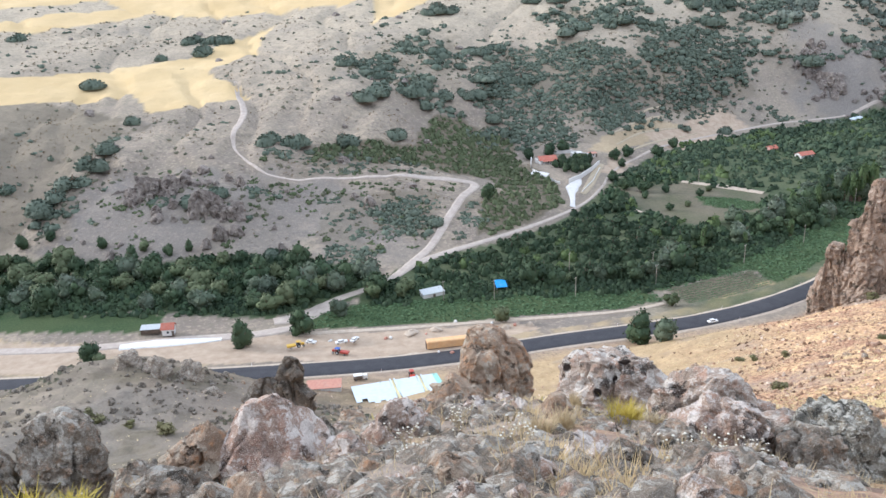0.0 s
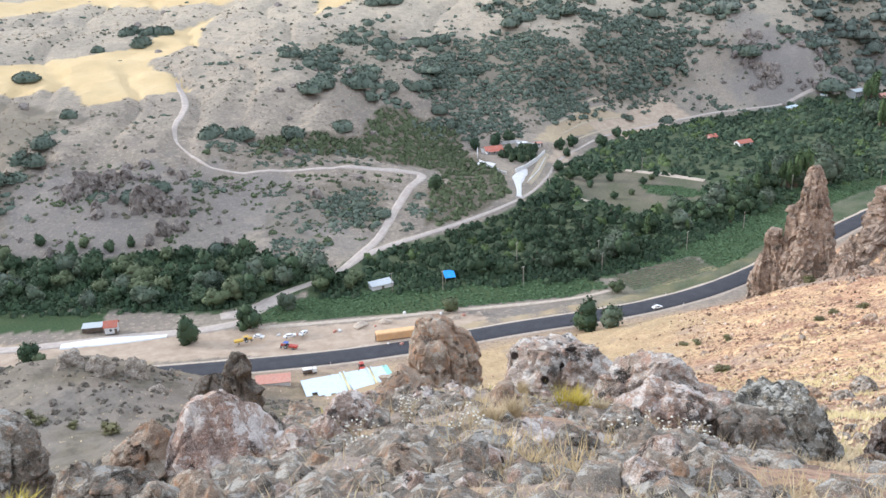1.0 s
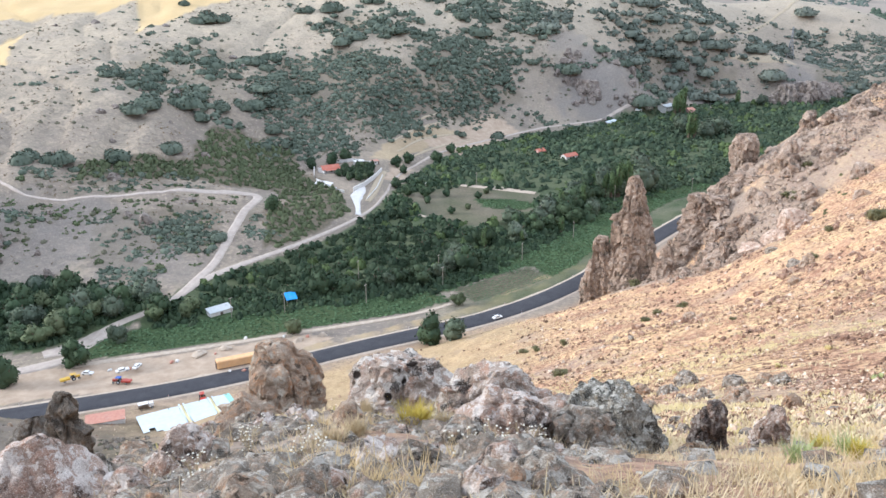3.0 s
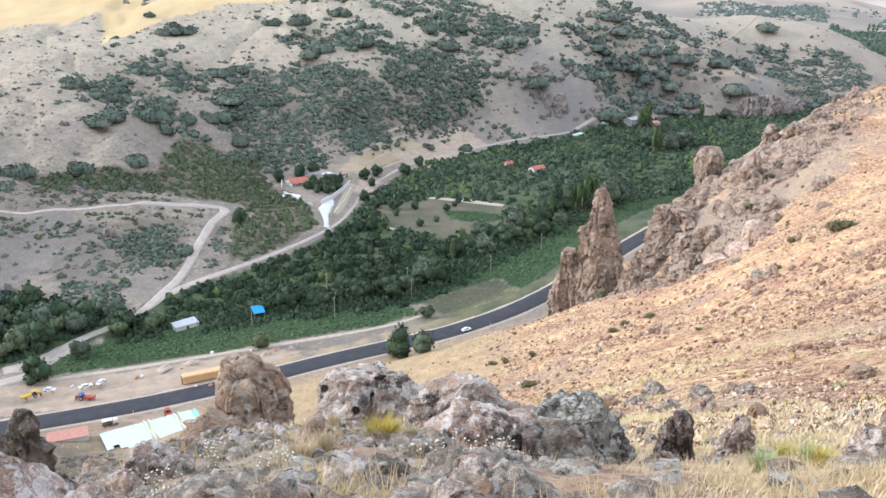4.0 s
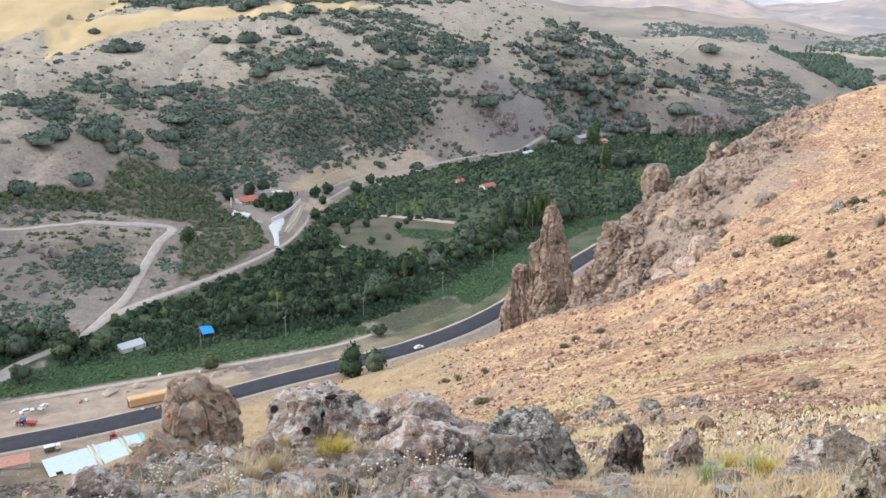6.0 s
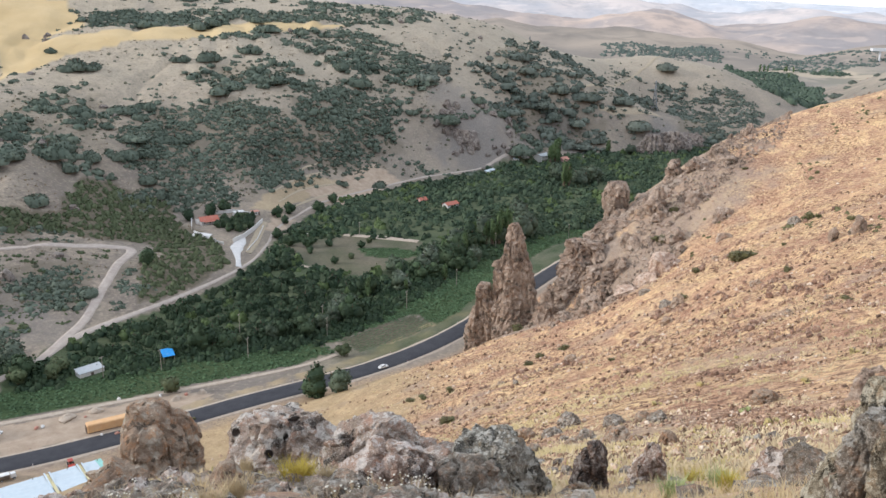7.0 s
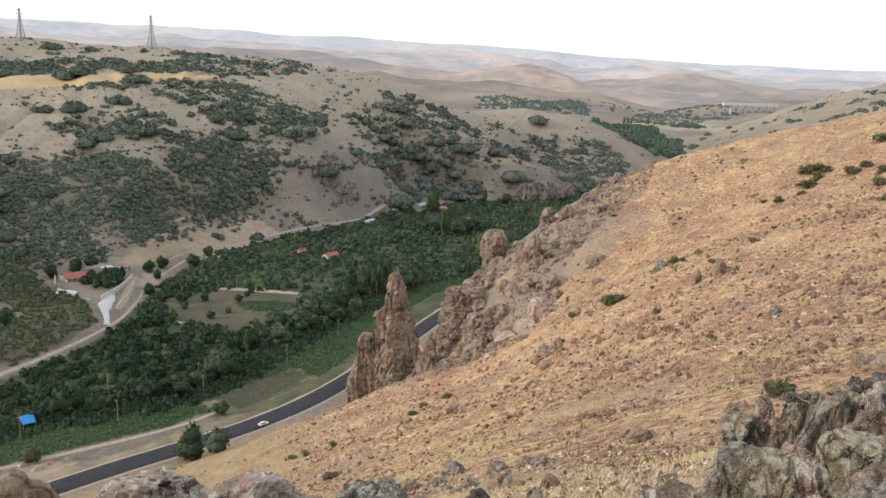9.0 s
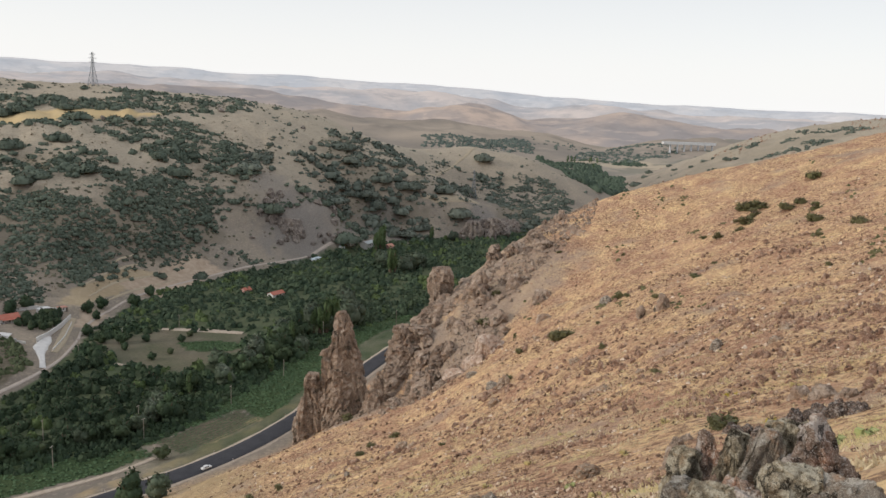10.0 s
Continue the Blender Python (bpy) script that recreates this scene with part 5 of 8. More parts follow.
def round_crown(seed, n, radii, centre, leaf, lumps=7):
    """A dense crown: leafy balls that run together, roughened by n leaf clumps."""
    rng = np.random.RandomState(seed)
    rad = np.array(radii, float)
    a, lat = np.linspace(0, 2 * math.pi, 9, endpoint=False), np.linspace(-1.3, 1.35, 6)
    d = np.stack([np.cos(lat)[:, None] * np.cos(a)[None], np.cos(lat)[:, None] * np.sin(a)[None], np.sin(lat)[:, None] + 0 * a[None]], 2).reshape(-1, 3)
    i = np.arange(54).reshape(6, 9)
    j = np.roll(i, -1, axis=1)
    f = np.stack([i[:-1], j[:-1], j[1:], i[1:]], 2).reshape(-1, 4)
    pieces, skin = [], []
    for k in range(lumps):
        c = rng.normal(size=3)
        c = c / np.linalg.norm(c) * rng.uniform(0.3, 0.62) if k else np.zeros(3)
        v = (c + d * (rng.uniform(0.28, 0.46) if k else 0.60) * (1 + 0.2 * grain3(d, 0.6, 2, 0.6, seed + 5 * k))[:, None]) * rad + np.array(centre)
        v[:, 2] = np.maximum(v[:, 2], 0.0)
        pieces.append((v, f))
        skin.append(v)
    skin = np.concatenate(skin)
    p = skin[rng.randint(0, len(skin), n)]
    p = np.array(centre) + (p - np.array(centre)) * rng.uniform(0.88, 1.16, (n, 1)) + leaf * 0.8 * rng.normal(size=(n, 3))
    t = rng.normal(size=(n, 3))
    t /= np.linalg.norm(t, axis=1)[:, None]
    b = np.cross(t, rng.normal(size=(n, 3)))
    b /= np.linalg.norm(b, axis=1)[:, None]
    w = leaf * rng.uniform(0.6, 1.3, (n, 1))
    q = np.stack([p - t * w - b * w * 0.7, p + t * w * 0.8 - b * w, p + t * w + b * w * 0.8, p - t * w * 0.7 + b * w], 1).reshape(-1, 3)
    q[:, 2] = np.maximum(q[:, 2], 0.02)
    pieces.append((q, np.arange(4 * n).reshape(-1, 4)))
    return joined(pieces)


def plant_kind(name, seed, n, width, h, mat, leaf, low=0.12, lumps=8, spread=1.0):
    """Wood and crown meshes of one kind of tree or bush, a metre-true size."""
    w = raw_mesh("trunk", *wood(seed, h, 0.02 * h + 0.05, width / 2), BARK)
    c = raw_mesh("crown", *round_crown(seed, n, (width / 2, width / 2, h * (1 - low) / 2), (0, 0, h * (1 + low) / 2), leaf, lumps), mat, True) if spread < 1.3 else raw_mesh("crown", *leaf_crown(seed, n, (width / 2, width / 2, h * (1 - low) / 2), (0, 0, h * (1 + low) / 2), leaf, lumps, spread=spread, fine=1), mat)
    return w, c


def stand(name, kind, x, y, scale, turn, label, category, group, tall=1.0, z=None):
    """One plant as a thing: trunk and crown."""
    ob = empty(name, pose(x, y, height(x, y) - 0.15 if z is None else z, 0, 0, turn), label, category, group)
    ob.scale = (scale, scale, scale * tall)
    part("trunk", kind[0], ob)
    part("crown", kind[1], ob)
    return ob


def strewn(name, shapes, x, y, scale, mat, label, category, seed=0, tall=None, sink=0.1, z=None, smooth=False, tilt=0.0):
    """Many small alike pieces joined into one sheet of stuff."""
    rng = np.random.RandomState(seed)
    x, y, scale = np.asarray(x, float), np.asarray(y, float), np.asarray(scale, float)
    z = land(x, y) if z is None else z
    tall = np.ones(len(x)) if tall is None else tall
    a = rng.uniform(0, 2 * math.pi, len(x))
    which = rng.randint(0, len(shapes), len(x))
    vs, fs, n = [], [], 0
    for k, (sv, sf) in enumerate(shapes):
        m = np.nonzero(which == k)[0]
        if not len(m):
            continue
        c, s = np.cos(a[m])[:, None], np.sin(a[m])[:, None]
        sc = scale[m][:, None]
        px = (sv[None, :, 0] * c - sv[None, :, 1] * s) * sc + x[m][:, None]
        py = (sv[None, :, 0] * s + sv[None, :, 1] * c) * sc + y[m][:, None]
        pz = sv[None, :, 2] * sc * tall[m][:, None] + (z[m] - sink * scale[m])[:, None]
        vs.append(np.stack([px, py, pz], 2).reshape(-1, 3))
        fs.append((sf[None] + (np.arange(len(m)) * len(sv))[:, None, None]).reshape(-1, sf.shape[1]) + n)
        n += len(m) * len(sv)
    return tagged(new(name, raw_mesh(name, np.concatenate(vs), np.concatenate(fs), mat, smooth)), label, category, kind="stuff")


def sow(rng, corners, gap, jitter=0.5, keep=1.0):
    """Uneven places inside an outline, about gap apart."""
    c = np.array(corners, float)
    x, y = np.meshgrid(np.arange(c[:, 0].min(), c[:, 0].max(), gap), np.arange(c[:, 1].min(), c[:, 1].max(), gap))
    x, y = x.ravel() + rng.uniform(-jitter, jitter, x.size) * gap, y.ravel() + rng.uniform(-jitter, jitter, y.size) * gap
    m = inside(x, y, [tuple(p) for p in corners]) & (rng.rand(x.size) < keep)
    return x[m], y[m]


def clear_of(x, y, *lines):
    """Keeps plants off roads: lines as (line, half width)."""
    m = np.ones(len(x), bool)
    for line, w in lines:
        m &= away(x, y, line) > w
    return m


ROADS = ((HIGHWAY, 11), (LOWER, 4.5), (UPPER, 5))


def hill_scrub():
    rng = np.random.RandomState(21)
    shapes = [dome_bush(100 + i, 2, 26, 0.085, 0.5, 0.36 + 0.02 * i, 0.38, 6) for i in range(8)]
    low = [dome_bush(500 + i, 1, 7, 0.12, 0.5, 0.42, 0.42, 7, 2) for i in range(5)]
    kinds = [(raw_mesh("trunk", *wood(110 + i, 0.5, 0.03, 0.3), BARK), raw_mesh("crown", *joined([dome_bush(110 + i, 3, 420, 0.034, 0.46, 0.38, 0.38, 12, 5), dome_bush(140 + i, 2, 280, 0.034, 0.34, 0.48, 0.46, 10, 4)]), SCRUB, True)) for i in range(4)]
    g = "scrub oaks on the far hillside"
    # far oaks: the same crowns with haze in the leaf colour
    hazed = [(w, c.copy()) for w, c in kinds]
    for w, c in hazed:
        c.materials[0] = HAZED_SCRUB
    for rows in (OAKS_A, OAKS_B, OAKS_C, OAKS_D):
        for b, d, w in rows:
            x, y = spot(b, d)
            stand("scrub_oak", (hazed if d > 815 and b > 22 else kinds)[rng.randint(4)], x, y, w * rng.uniform(1.15, 1.35), rng.uniform(0, 360), "dark grey-green rounded scrub oak on dry ground", "bush", g, rng.uniform(0.75, 1.0) * (1.0 if w < 20 else 0.75))
    xs, ys, ss = [], [], []
    # thickets: clumps of touching bushes, drawn out along the contours
    for k, (corners, gap, keep, lo, hi) in enumerate(THICKETS):
        x, y = sow(rng, [spot(*p) for p in corners], gap, 0.7)
        m = rng.rand(len(x)) < keep * (0.95 + 0.8 * grain(x, y, 45, 3, seed=51))
        for a, b in zip(x[m], y[m]):
            size = rng.uniform(lo, hi)
            n = rng.randint(3, 12) if gap < 30 else rng.randint(3, 7)
            t = math.atan2(a, b) + rng.normal(0, 0.35)
            s, v = rng.normal(0, 0.34 * size * math.sqrt(n), n), rng.normal(0, 0.2 * size * math.sqrt(n), n)
            xs.append(a + s * math.cos(t) + v * math.sin(t)), ys.append(b - s * math.sin(t) + v * math.cos(t)), ss.append(size * rng.uniform(0.5, 1.15, n))
    # singles everywhere else
    b, d = rng.uniform(-34, 50, 1500), rng.uniform(420, 1250, 1500)
    x, y = d * np.sin(np.radians(b)), d * np.cos(np.radians(b))
    m = (land(x, y) > 9) & (grain(x, y, 70, 3, seed=53) > 0.0) & (far_hill(x, y) > near_hill(x, y))
    xs.append(x[m]), ys.append(y[m]), ss.append(rng.uniform(1.5, 6.5, m.sum()))
    # looser fringe round the thickets
    b, d = rng.uniform(-4, 42, 2600), rng.uniform(560, 1050, 2600)
    x, y = d * np.sin(np.radians(b)), d * np.cos(np.radians(b))
    m = (land(x, y) > 9) & (grain(x, y, 55, 3, seed=57) + 0.5 * grain(x, y, 14, 2, seed=58) > 0.12) & (far_hill(x, y) > near_hill(x, y))
    xs.append(x[m]), ys.append(y[m]), ss.append(rng.uniform(2.5, 8, m.sum()))
    x, y, s = np.concatenate(xs), np.concatenate(ys), np.concatenate(ss)
    m = clear_of(x, y, *ROADS)
    for i, f in enumerate(STUBBLE):
        m &= ~((patch(x, y, [spot(*c) for c in f], 3.0, i) > 0.5) & (rng.rand(len(x)) < 0.96))
    x, y, s = x[m], y[m], np.maximum(s[m], 1.2)
    # scrub past this distance takes the haze-paled leaves
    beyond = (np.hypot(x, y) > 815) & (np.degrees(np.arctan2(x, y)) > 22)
    for m, mat, label in ((~beyond, SCRUB, "scattered dark grey-green scrub over the dry far hillside"), (beyond, HAZED_SCRUB, "grey-green scrub on the far shoulder of the hill, haze in its colour")):
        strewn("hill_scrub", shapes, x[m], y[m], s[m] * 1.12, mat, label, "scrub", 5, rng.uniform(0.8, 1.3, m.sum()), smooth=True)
    # green bushes over the rocky bluff below the track
    b, d = rng.uniform(-24, 2, 900), rng.uniform(380, 480, 900)
    x, y = d * np.sin(np.radians(b)), d * np.cos(np.radians(b))
    m = (land(x, y) > 5) & (grain(x, y, 18, 3, seed=32) > 0.12) & clear_of(x, y, *ROADS)
    strewn("bluff_bushes", shapes, x[m], y[m], 1.6 + 3.6 * rng.rand(m.sum()) ** 2, YOUNG, "green bushes scattered over the rocky bluff", "scrub", 16, rng.uniform(0.8, 1.5, m.sum()), smooth=True)
    # knee-high dry growth between the bushes
    xs, ys = [], []
    for corners, gap, keep, lo, hi in THICKETS[4:27]:
        x, y = sow(rng, [spot(*p) for p in corners], 5.2, 0.5)
        m = rng.rand(len(x)) < 0.8 * keep * (0.9 + 0.8 * grain(x, y, 28, 3, seed=56))
        xs.append(x[m]), ys.append(y[m])
    b, d = rng.uniform(-30, 44, 4500), rng.uniform(400, 1150, 4500)
    x, y = d * np.sin(np.radians(b)), d * np.cos(np.radians(b))
    m = (land(x, y) > 9) & (grain(x, y, 60, 3, seed=55) > 0.05) & (far_hill(x, y) > near_hill(x, y))
    xs.append(x[m]), ys.append(y[m])
    x, y = np.concatenate(xs), np.concatenate(ys)
    m = clear_of(x, y, *ROADS)
    for i, f in enumerate(STUBBLE):
        m &= patch(x, y, [spot(*c) for c in f], 3.0, i) < 0.5
    x, y = x[m], y[m]
    strewn("low_scrub", low, x, y, rng.uniform(1.2, 4.2, len(x)), LOW_SCRUB, "low olive-brown dry growth between the bushes on the far hill", "scrub", 15, rng.uniform(0.6, 1.1, len(x)), smooth=True)


OAKS_A = [(-5.7, 631, 10.8), (-3.5, 639, 13.1), (-1.6, 685, 13.1), (0.1, 682, 14), (2.8, 693, 20), (4.1, 704, 13.4), (3.6, 683, 9.3), (-0.2, 661, 12), (1.5, 662, 9.1), (-4.0, 590, 20),
          (-1.9, 595, 18), (-1.2, 616, 15), (0.6, 609, 14.7), (2.0, 617, 10.6), (-6.5, 509, 16), (-3.0, 525, 13.5), (6.4, 787, 13.3), (0.3, 780, 18), (1.2, 778, 14), (-0.5, 775, 12),
          (-1.2, 823, 8.9), (8.2, 789, 18), (10.9, 802, 17), (12.0, 743, 24), (13.5, 750, 12.7), (9.6, 738, 20.1), (8.8, 725, 18)]
OAKS_B = [(3.2, 649, 20), (5.7, 655, 20), (3.1, 627, 20), (3.7, 600, 12.4), (4.9, 585, 12.2), (3.3, 578, 12.0), (23.4, 844, 20), (22.3, 821, 22), (27.9, 834, 25), (25.8, 807, 13), (23.9, 775, 22),
          (27.5, 806, 13), (31.1, 861, 17), (32.6, 865, 21), (28.6, 772, 25), (32.7, 839, 23), (36.8, 895, 26), (30.1, 867, 24), (31.3, 892, 21), (29.0, 902, 21), (33.2, 899, 26), (35.4, 924, 26)]
OAKS_C = [(36.8, 989, 22), (38.0, 1070, 24), (28.6, 928, 24), (19.3, 735, 12.5), (17.8, 783, 19), (16.7, 799, 16), (19.2, 663, 11.5), (16.6, 652, 9.0), (34.2, 857, 17), (-15.8, 761, 17), (-14.8, 755, 20),
          (-13.9, 748, 15), (-15.2, 724, 17), (-17.9, 719, 10.8), (-22.3, 658, 20), (-25.9, 821, 16), (-26.5, 474, 17), (-25.5, 480, 13), (-24.4, 488, 15), (-23.0, 499, 15), (-22.0, 517, 15), (-28.4, 506, 10)]
OAKS_D = [(48.5, 1240, 17), (49.0, 1290, 9), (49.3, 1326, 10), (50.5, 1333, 9), (51.9, 1214, 8), (54.1, 1192, 11), (54.6, 1185, 8), (50.9, 1250, 8), (-20.3, 565, 11), (-6.0, 631, 10.8), (-3.9, 621, 12), (-2.1, 691, 13), (-17.3, 440, 12), (-15.4, 446, 11), (-5.2, 574, 15), (-11.7, 505, 13.5), (-10.0, 498, 13), (-9.1, 493, 6), (-0.5, 413, 9),
          (-2.1, 421, 8), (-12.4, 395, 8.5), (8.9, 887, 17), (11.8, 867, 22), (14.2, 877, 19), (18.4, 815, 20), (23.2, 844, 17), (4.8, 898, 22), (7.9, 888, 22), (11.5, 904, 20), (9.3, 990, 13), (12.4, 992, 10), (7.1, 988, 17)]


def valley_trees():
    rng = np.random.RandomState(31)
    # orchards on the valley floor
    x, y = sow(rng, ORCHARD_PLOT, 4.9, 0.55)
    m = ~inside(x, y, CLEARING) & clear_of(x, y, (HIGHWAY, 16), (LOWER, 5.5)) & (land(x, y) < 7)
    # lanes between the plots, thinner planting here and there
    lane = np.abs(((x * 0.82 - y * 0.57) / 46) % 1 - 0.5) * 46
    m &= (rng.rand(len(x)) < 0.86 + 0.5 * grain(x, y, 60, 2, seed=59)) & ((lane > 2.2) | (rng.rand(len(x)) < 0.25))
    x, y = x[m], y[m]
    shapes = [dome_bush(130 + i, 2, 34, 0.10, 0.48, 0.46, 0.72, 7, 3) for i in range(8)]
    s = (3.0 + 6.0 * rng.rand(len(x)) ** 1.5) * (1 + 0.3 * grain(x, y, 40, 2, seed=54))
    light = rng.rand(len(x)) < 0.07 + 0.25 * step(0.2, 0.8, grain(x, y, 35, 2, seed=52))
    near = np.zeros(len(x), bool)
    near[np.argsort(np.hypot(x - 70, y - 360))[:280]] = True
    kinds = [[(raw_mesh("trunk", *wood(600 + i, 0.7, 0.05, 0.35), BARK), raw_mesh("crown", *joined([dome_bush(610 + i, 2, 150, 0.06, 0.46, 0.44, 0.70, 10, 5), dome_bush(620 + i, 2, 120, 0.06, 0.36, 0.50, 0.78, 9, 4)]), m, True)) for i in range(3)] for m in (ORCHARD, ORCHARD_LIGHT)]
    for k in np.nonzero(near)[0]:
        stand("fruit_tree", kinds[int(light[k])][k % 3], x[k], y[k], s[k], rng.uniform(0, 360), "yellow-green fruit tree in the valley orchard" if light[k] else "dark green rounded fruit tree in the valley orchard", "tree", "fruit trees in the orchard", rng.uniform(0.8, 1.2))
    x, y, s, light = x[~near], y[~near], s[~near], light[~near]
    # trees beyond this line get the leaves lightened for haze
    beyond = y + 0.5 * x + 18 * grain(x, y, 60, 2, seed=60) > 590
    for m, mat, label in ((~beyond & ~light, ORCHARD, "dense dark green orchard trees covering the valley floor"), (beyond & ~light, ORCHARD_HAZED, "mid-green orchard trees down the valley floor"), (light, ORCHARD_LIGHT, "yellow-green fruit trees scattered through the orchard")):
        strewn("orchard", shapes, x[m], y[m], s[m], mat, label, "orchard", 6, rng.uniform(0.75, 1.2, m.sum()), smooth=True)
    # young trees on the terrace above the house
    x, y = sow(rng, YOUNG_PLOT, 4.0, 0.45)
    m = clear_of(x, y, *ROADS) & (np.hypot(x - 72, y - 518) > 21) & (rng.rand(len(x)) < 0.9)
    x, y = x[m], y[m]
    strewn("young_orchard", shapes, x, y, 2.2 + 4.6 * rng.rand(len(x)) ** 1.4, YOUNG, "small mid-green orchard trees on the terraced slope", "orchard", 7, rng.uniform(0.75, 1.1, len(x)), smooth=True)
    # undergrowth below the riverside wood
    xs, ys = [], []
    for f in WOOD_FLOOR:
        x, y = sow(rng, f, 3.9, 0.45, 0.92)
        m = clear_of(x, y, (HIGHWAY, 15), (LOWER, 5)) & (np.hypot(x + 5, y - 335) > 8)
        xs.append(x[m]), ys.append(y[m])
    x, y = np.concatenate(xs), np.concatenate(ys)
    strewn("riverside_brush", shapes, x, y, rng.uniform(3.2, 6.8, len(x)), ORCHARD, "dark green riverside undergrowth below the trees", "undergrowth", 13, rng.uniform(0.7, 1.3, len(x)), smooth=True)
    # riverside wood and hedge trees, each a thing
    kinds = {"green": [plant_kind("tree", 150 + i, 900, 1.05, 1.0, ORCHARD, 0.034, -0.12, 11, 1.15) for i in range(4)], "silver": [plant_kind("tree", 160 + i, 900, 1.05, 0.95, WILLOW, 0.032, -0.12, 11, 1.15) for i in range(3)],
             "young": [plant_kind("tree", 165 + i, 900, 1.05, 0.9, YOUNG, 0.032, 0.0, 11) for i in range(2)], "poplar": [plant_kind("tree", 170 + i, 700, 0.28, 1.0, POPLAR, 0.022, 0.02, 14) for i in range(2)]}
    say = {"green": "dark green leafy tree on the valley floor", "silver": "silvery grey-green willow on the valley floor", "young": "light green bushy tree on the valley floor", "poplar": "slim upright poplar on the valley floor"}

    def tree(kind, x, y, s, tall=1.0):
        stand("tree", kinds[kind][rng.randint(len(kinds[kind]))], x, y, s, rng.uniform(0, 360), say[kind], "tree", kind + " valley trees", tall)

    for corners, gap, keep, mix, lo, hi in WOODS:
        x, y = sow(rng, corners, gap, 0.45, keep)
        m = clear_of(x, y, (HIGHWAY, 15), (LOWER, 5)) & (np.hypot(x + 5, y - 335) > 9)
        for a, b in zip(x[m], y[m]):
            tree(mix[rng.randint(len(mix))], a, b, rng.uniform(lo, hi), rng.uniform(0.75, 1.15))
    for kind, a, b, s in SINGLE_TREES:
        tree(kind, a, b, s)


WOODS = [([(176, 412), (205, 438), (235, 462), (262, 484), (294, 508), (288, 514), (255, 491), (228, 470), (198, 446), (172, 420)], 8.5, 0.8, ("silver", "silver", "poplar", "green"), 10, 17), ([(372, 596), (384, 606), (378, 616), (366, 606)], 6, 0.8, ("poplar", "silver"), 14, 20),
         ([(-230, 395), (-150, 372), (-80, 382), (-30, 360), (-40, 342), (-75, 326), (-120, 332), (-200, 338), (-250, 360)], 9.5, 0.85, ("green", "green", "young", "silver", "young", "silver"), 8, 14),
         ([(-36, 337), (4, 340), (51, 342), (95, 346), (95, 352), (50, 349), (0, 347), (-36, 345)], 7, 0.8, ("green", "green", "silver", "green", "young"), 8, 13),
         ([(95, 346), (140, 376), (185, 402), (230, 440), (215, 452), (170, 420), (130, 392), (92, 358)], 9, 0.75, ("green", "silver", "silver", "green", "poplar"), 9, 15),
         ([(-215, 408), (-150, 386), (-80, 394), (-36, 372), (-32, 364), (-80, 384), (-150, 374), (-225, 396)], 13, 0.6, ("green", "young", "green"), 5, 10),
         ([(215, 430), (260, 470), (250, 490), (205, 455)], 10, 0.7, ("silver", "poplar", "green"), 10, 16),
         ([(440, 650), (520, 690), (500, 700), (430, 680)], 18, 0.6, ("silver", "poplar"), 12, 20)]
SINGLE_TREES = [("green", 80, 535, 6.5), ("green", 88, 532, 7), ("green", 95, 533, 6.5), ("green", 79, 511, 5.5), ("green", 85, 513, 6), ("green", 74, 519, 5.5), ("green", 91, 522, 6), ("green", 99, 538, 6), ("green", 86, 522, 6), ("young", 92, 540, 6), ("green", 81, 527, 6), ("green", 78, 520, 6), ("green", 82, 516, 5.5), ("green", 86, 512, 5.5), ("young", 90, 516, 5), ("green", 94, 520, 6), ("green", 90, 524, 6.5), ("green", 84, 527, 6), ("green", 79, 530, 6), ("green", 96, 528, 5.5), ("green", 84, 519, 5), ("green", 128, 446, 5), ("young", 140, 452, 4.5), ("green", 152, 470, 5), ("green", 120, 470, 5), ("young", 160, 478, 5), ("green", 135, 480, 5.5), ("green", 99, 445, 7), ("green", 93, 446, 6.5), ("green", 104, 452, 6),
                ("green", 73, 284.5, 12.5), ("silver", 80.5, 277, 11.5), ("young", 23, 310, 9), ("young", 95, 319, 7), ("green", -80, 296, 11), ("green", -58, 306, 11.5), ("green", -138, 288, 9), ("young", -132, 284, 6),
                ("silver", -45, 322, 9), ("young", -30, 345, 9), ("green", 26, 452, 10), ("silver", 155, 420, 12), ("poplar", 228, 451, 17), ("poplar", 231, 448, 19), ("poplar", 236, 449, 22), ("poplar", 239, 452, 20), ("poplar", 243, 450, 23), ("silver", 256, 456, 21), ("silver", 261, 459, 18), ("poplar", 360, 575, 24), ("poplar", 366, 578, 22), ("silver", 379, 580, 17), ("silver", 388, 584, 18), ("silver", 397, 588, 16),
                ("silver", 240, 478, 15), ("green", 150, 562, 9), ("green", 168, 585, 8), ("green", 128, 556, 9), ("green", 118, 548, 8), ("poplar", 405, 665, 24), ("poplar", 409, 668, 26), ("poplar", 398, 662, 22), ("green", 86, 521, 6), ("green", 92, 527, 6.5), ("green", 80, 522, 5), ("green", 97, 534, 6), ("green", 88, 533, 6), ("green", 60, 546, 9), ("green", 74, 551, 10),
                ("green", 84, 556, 9), ("young", 96, 541, 6), ("green", 120, 536, 6), ("green", 108, 505, 7), ("green", 112, 488, 8), ("green", 122, 482, 8), ("green", 104, 470, 7)]


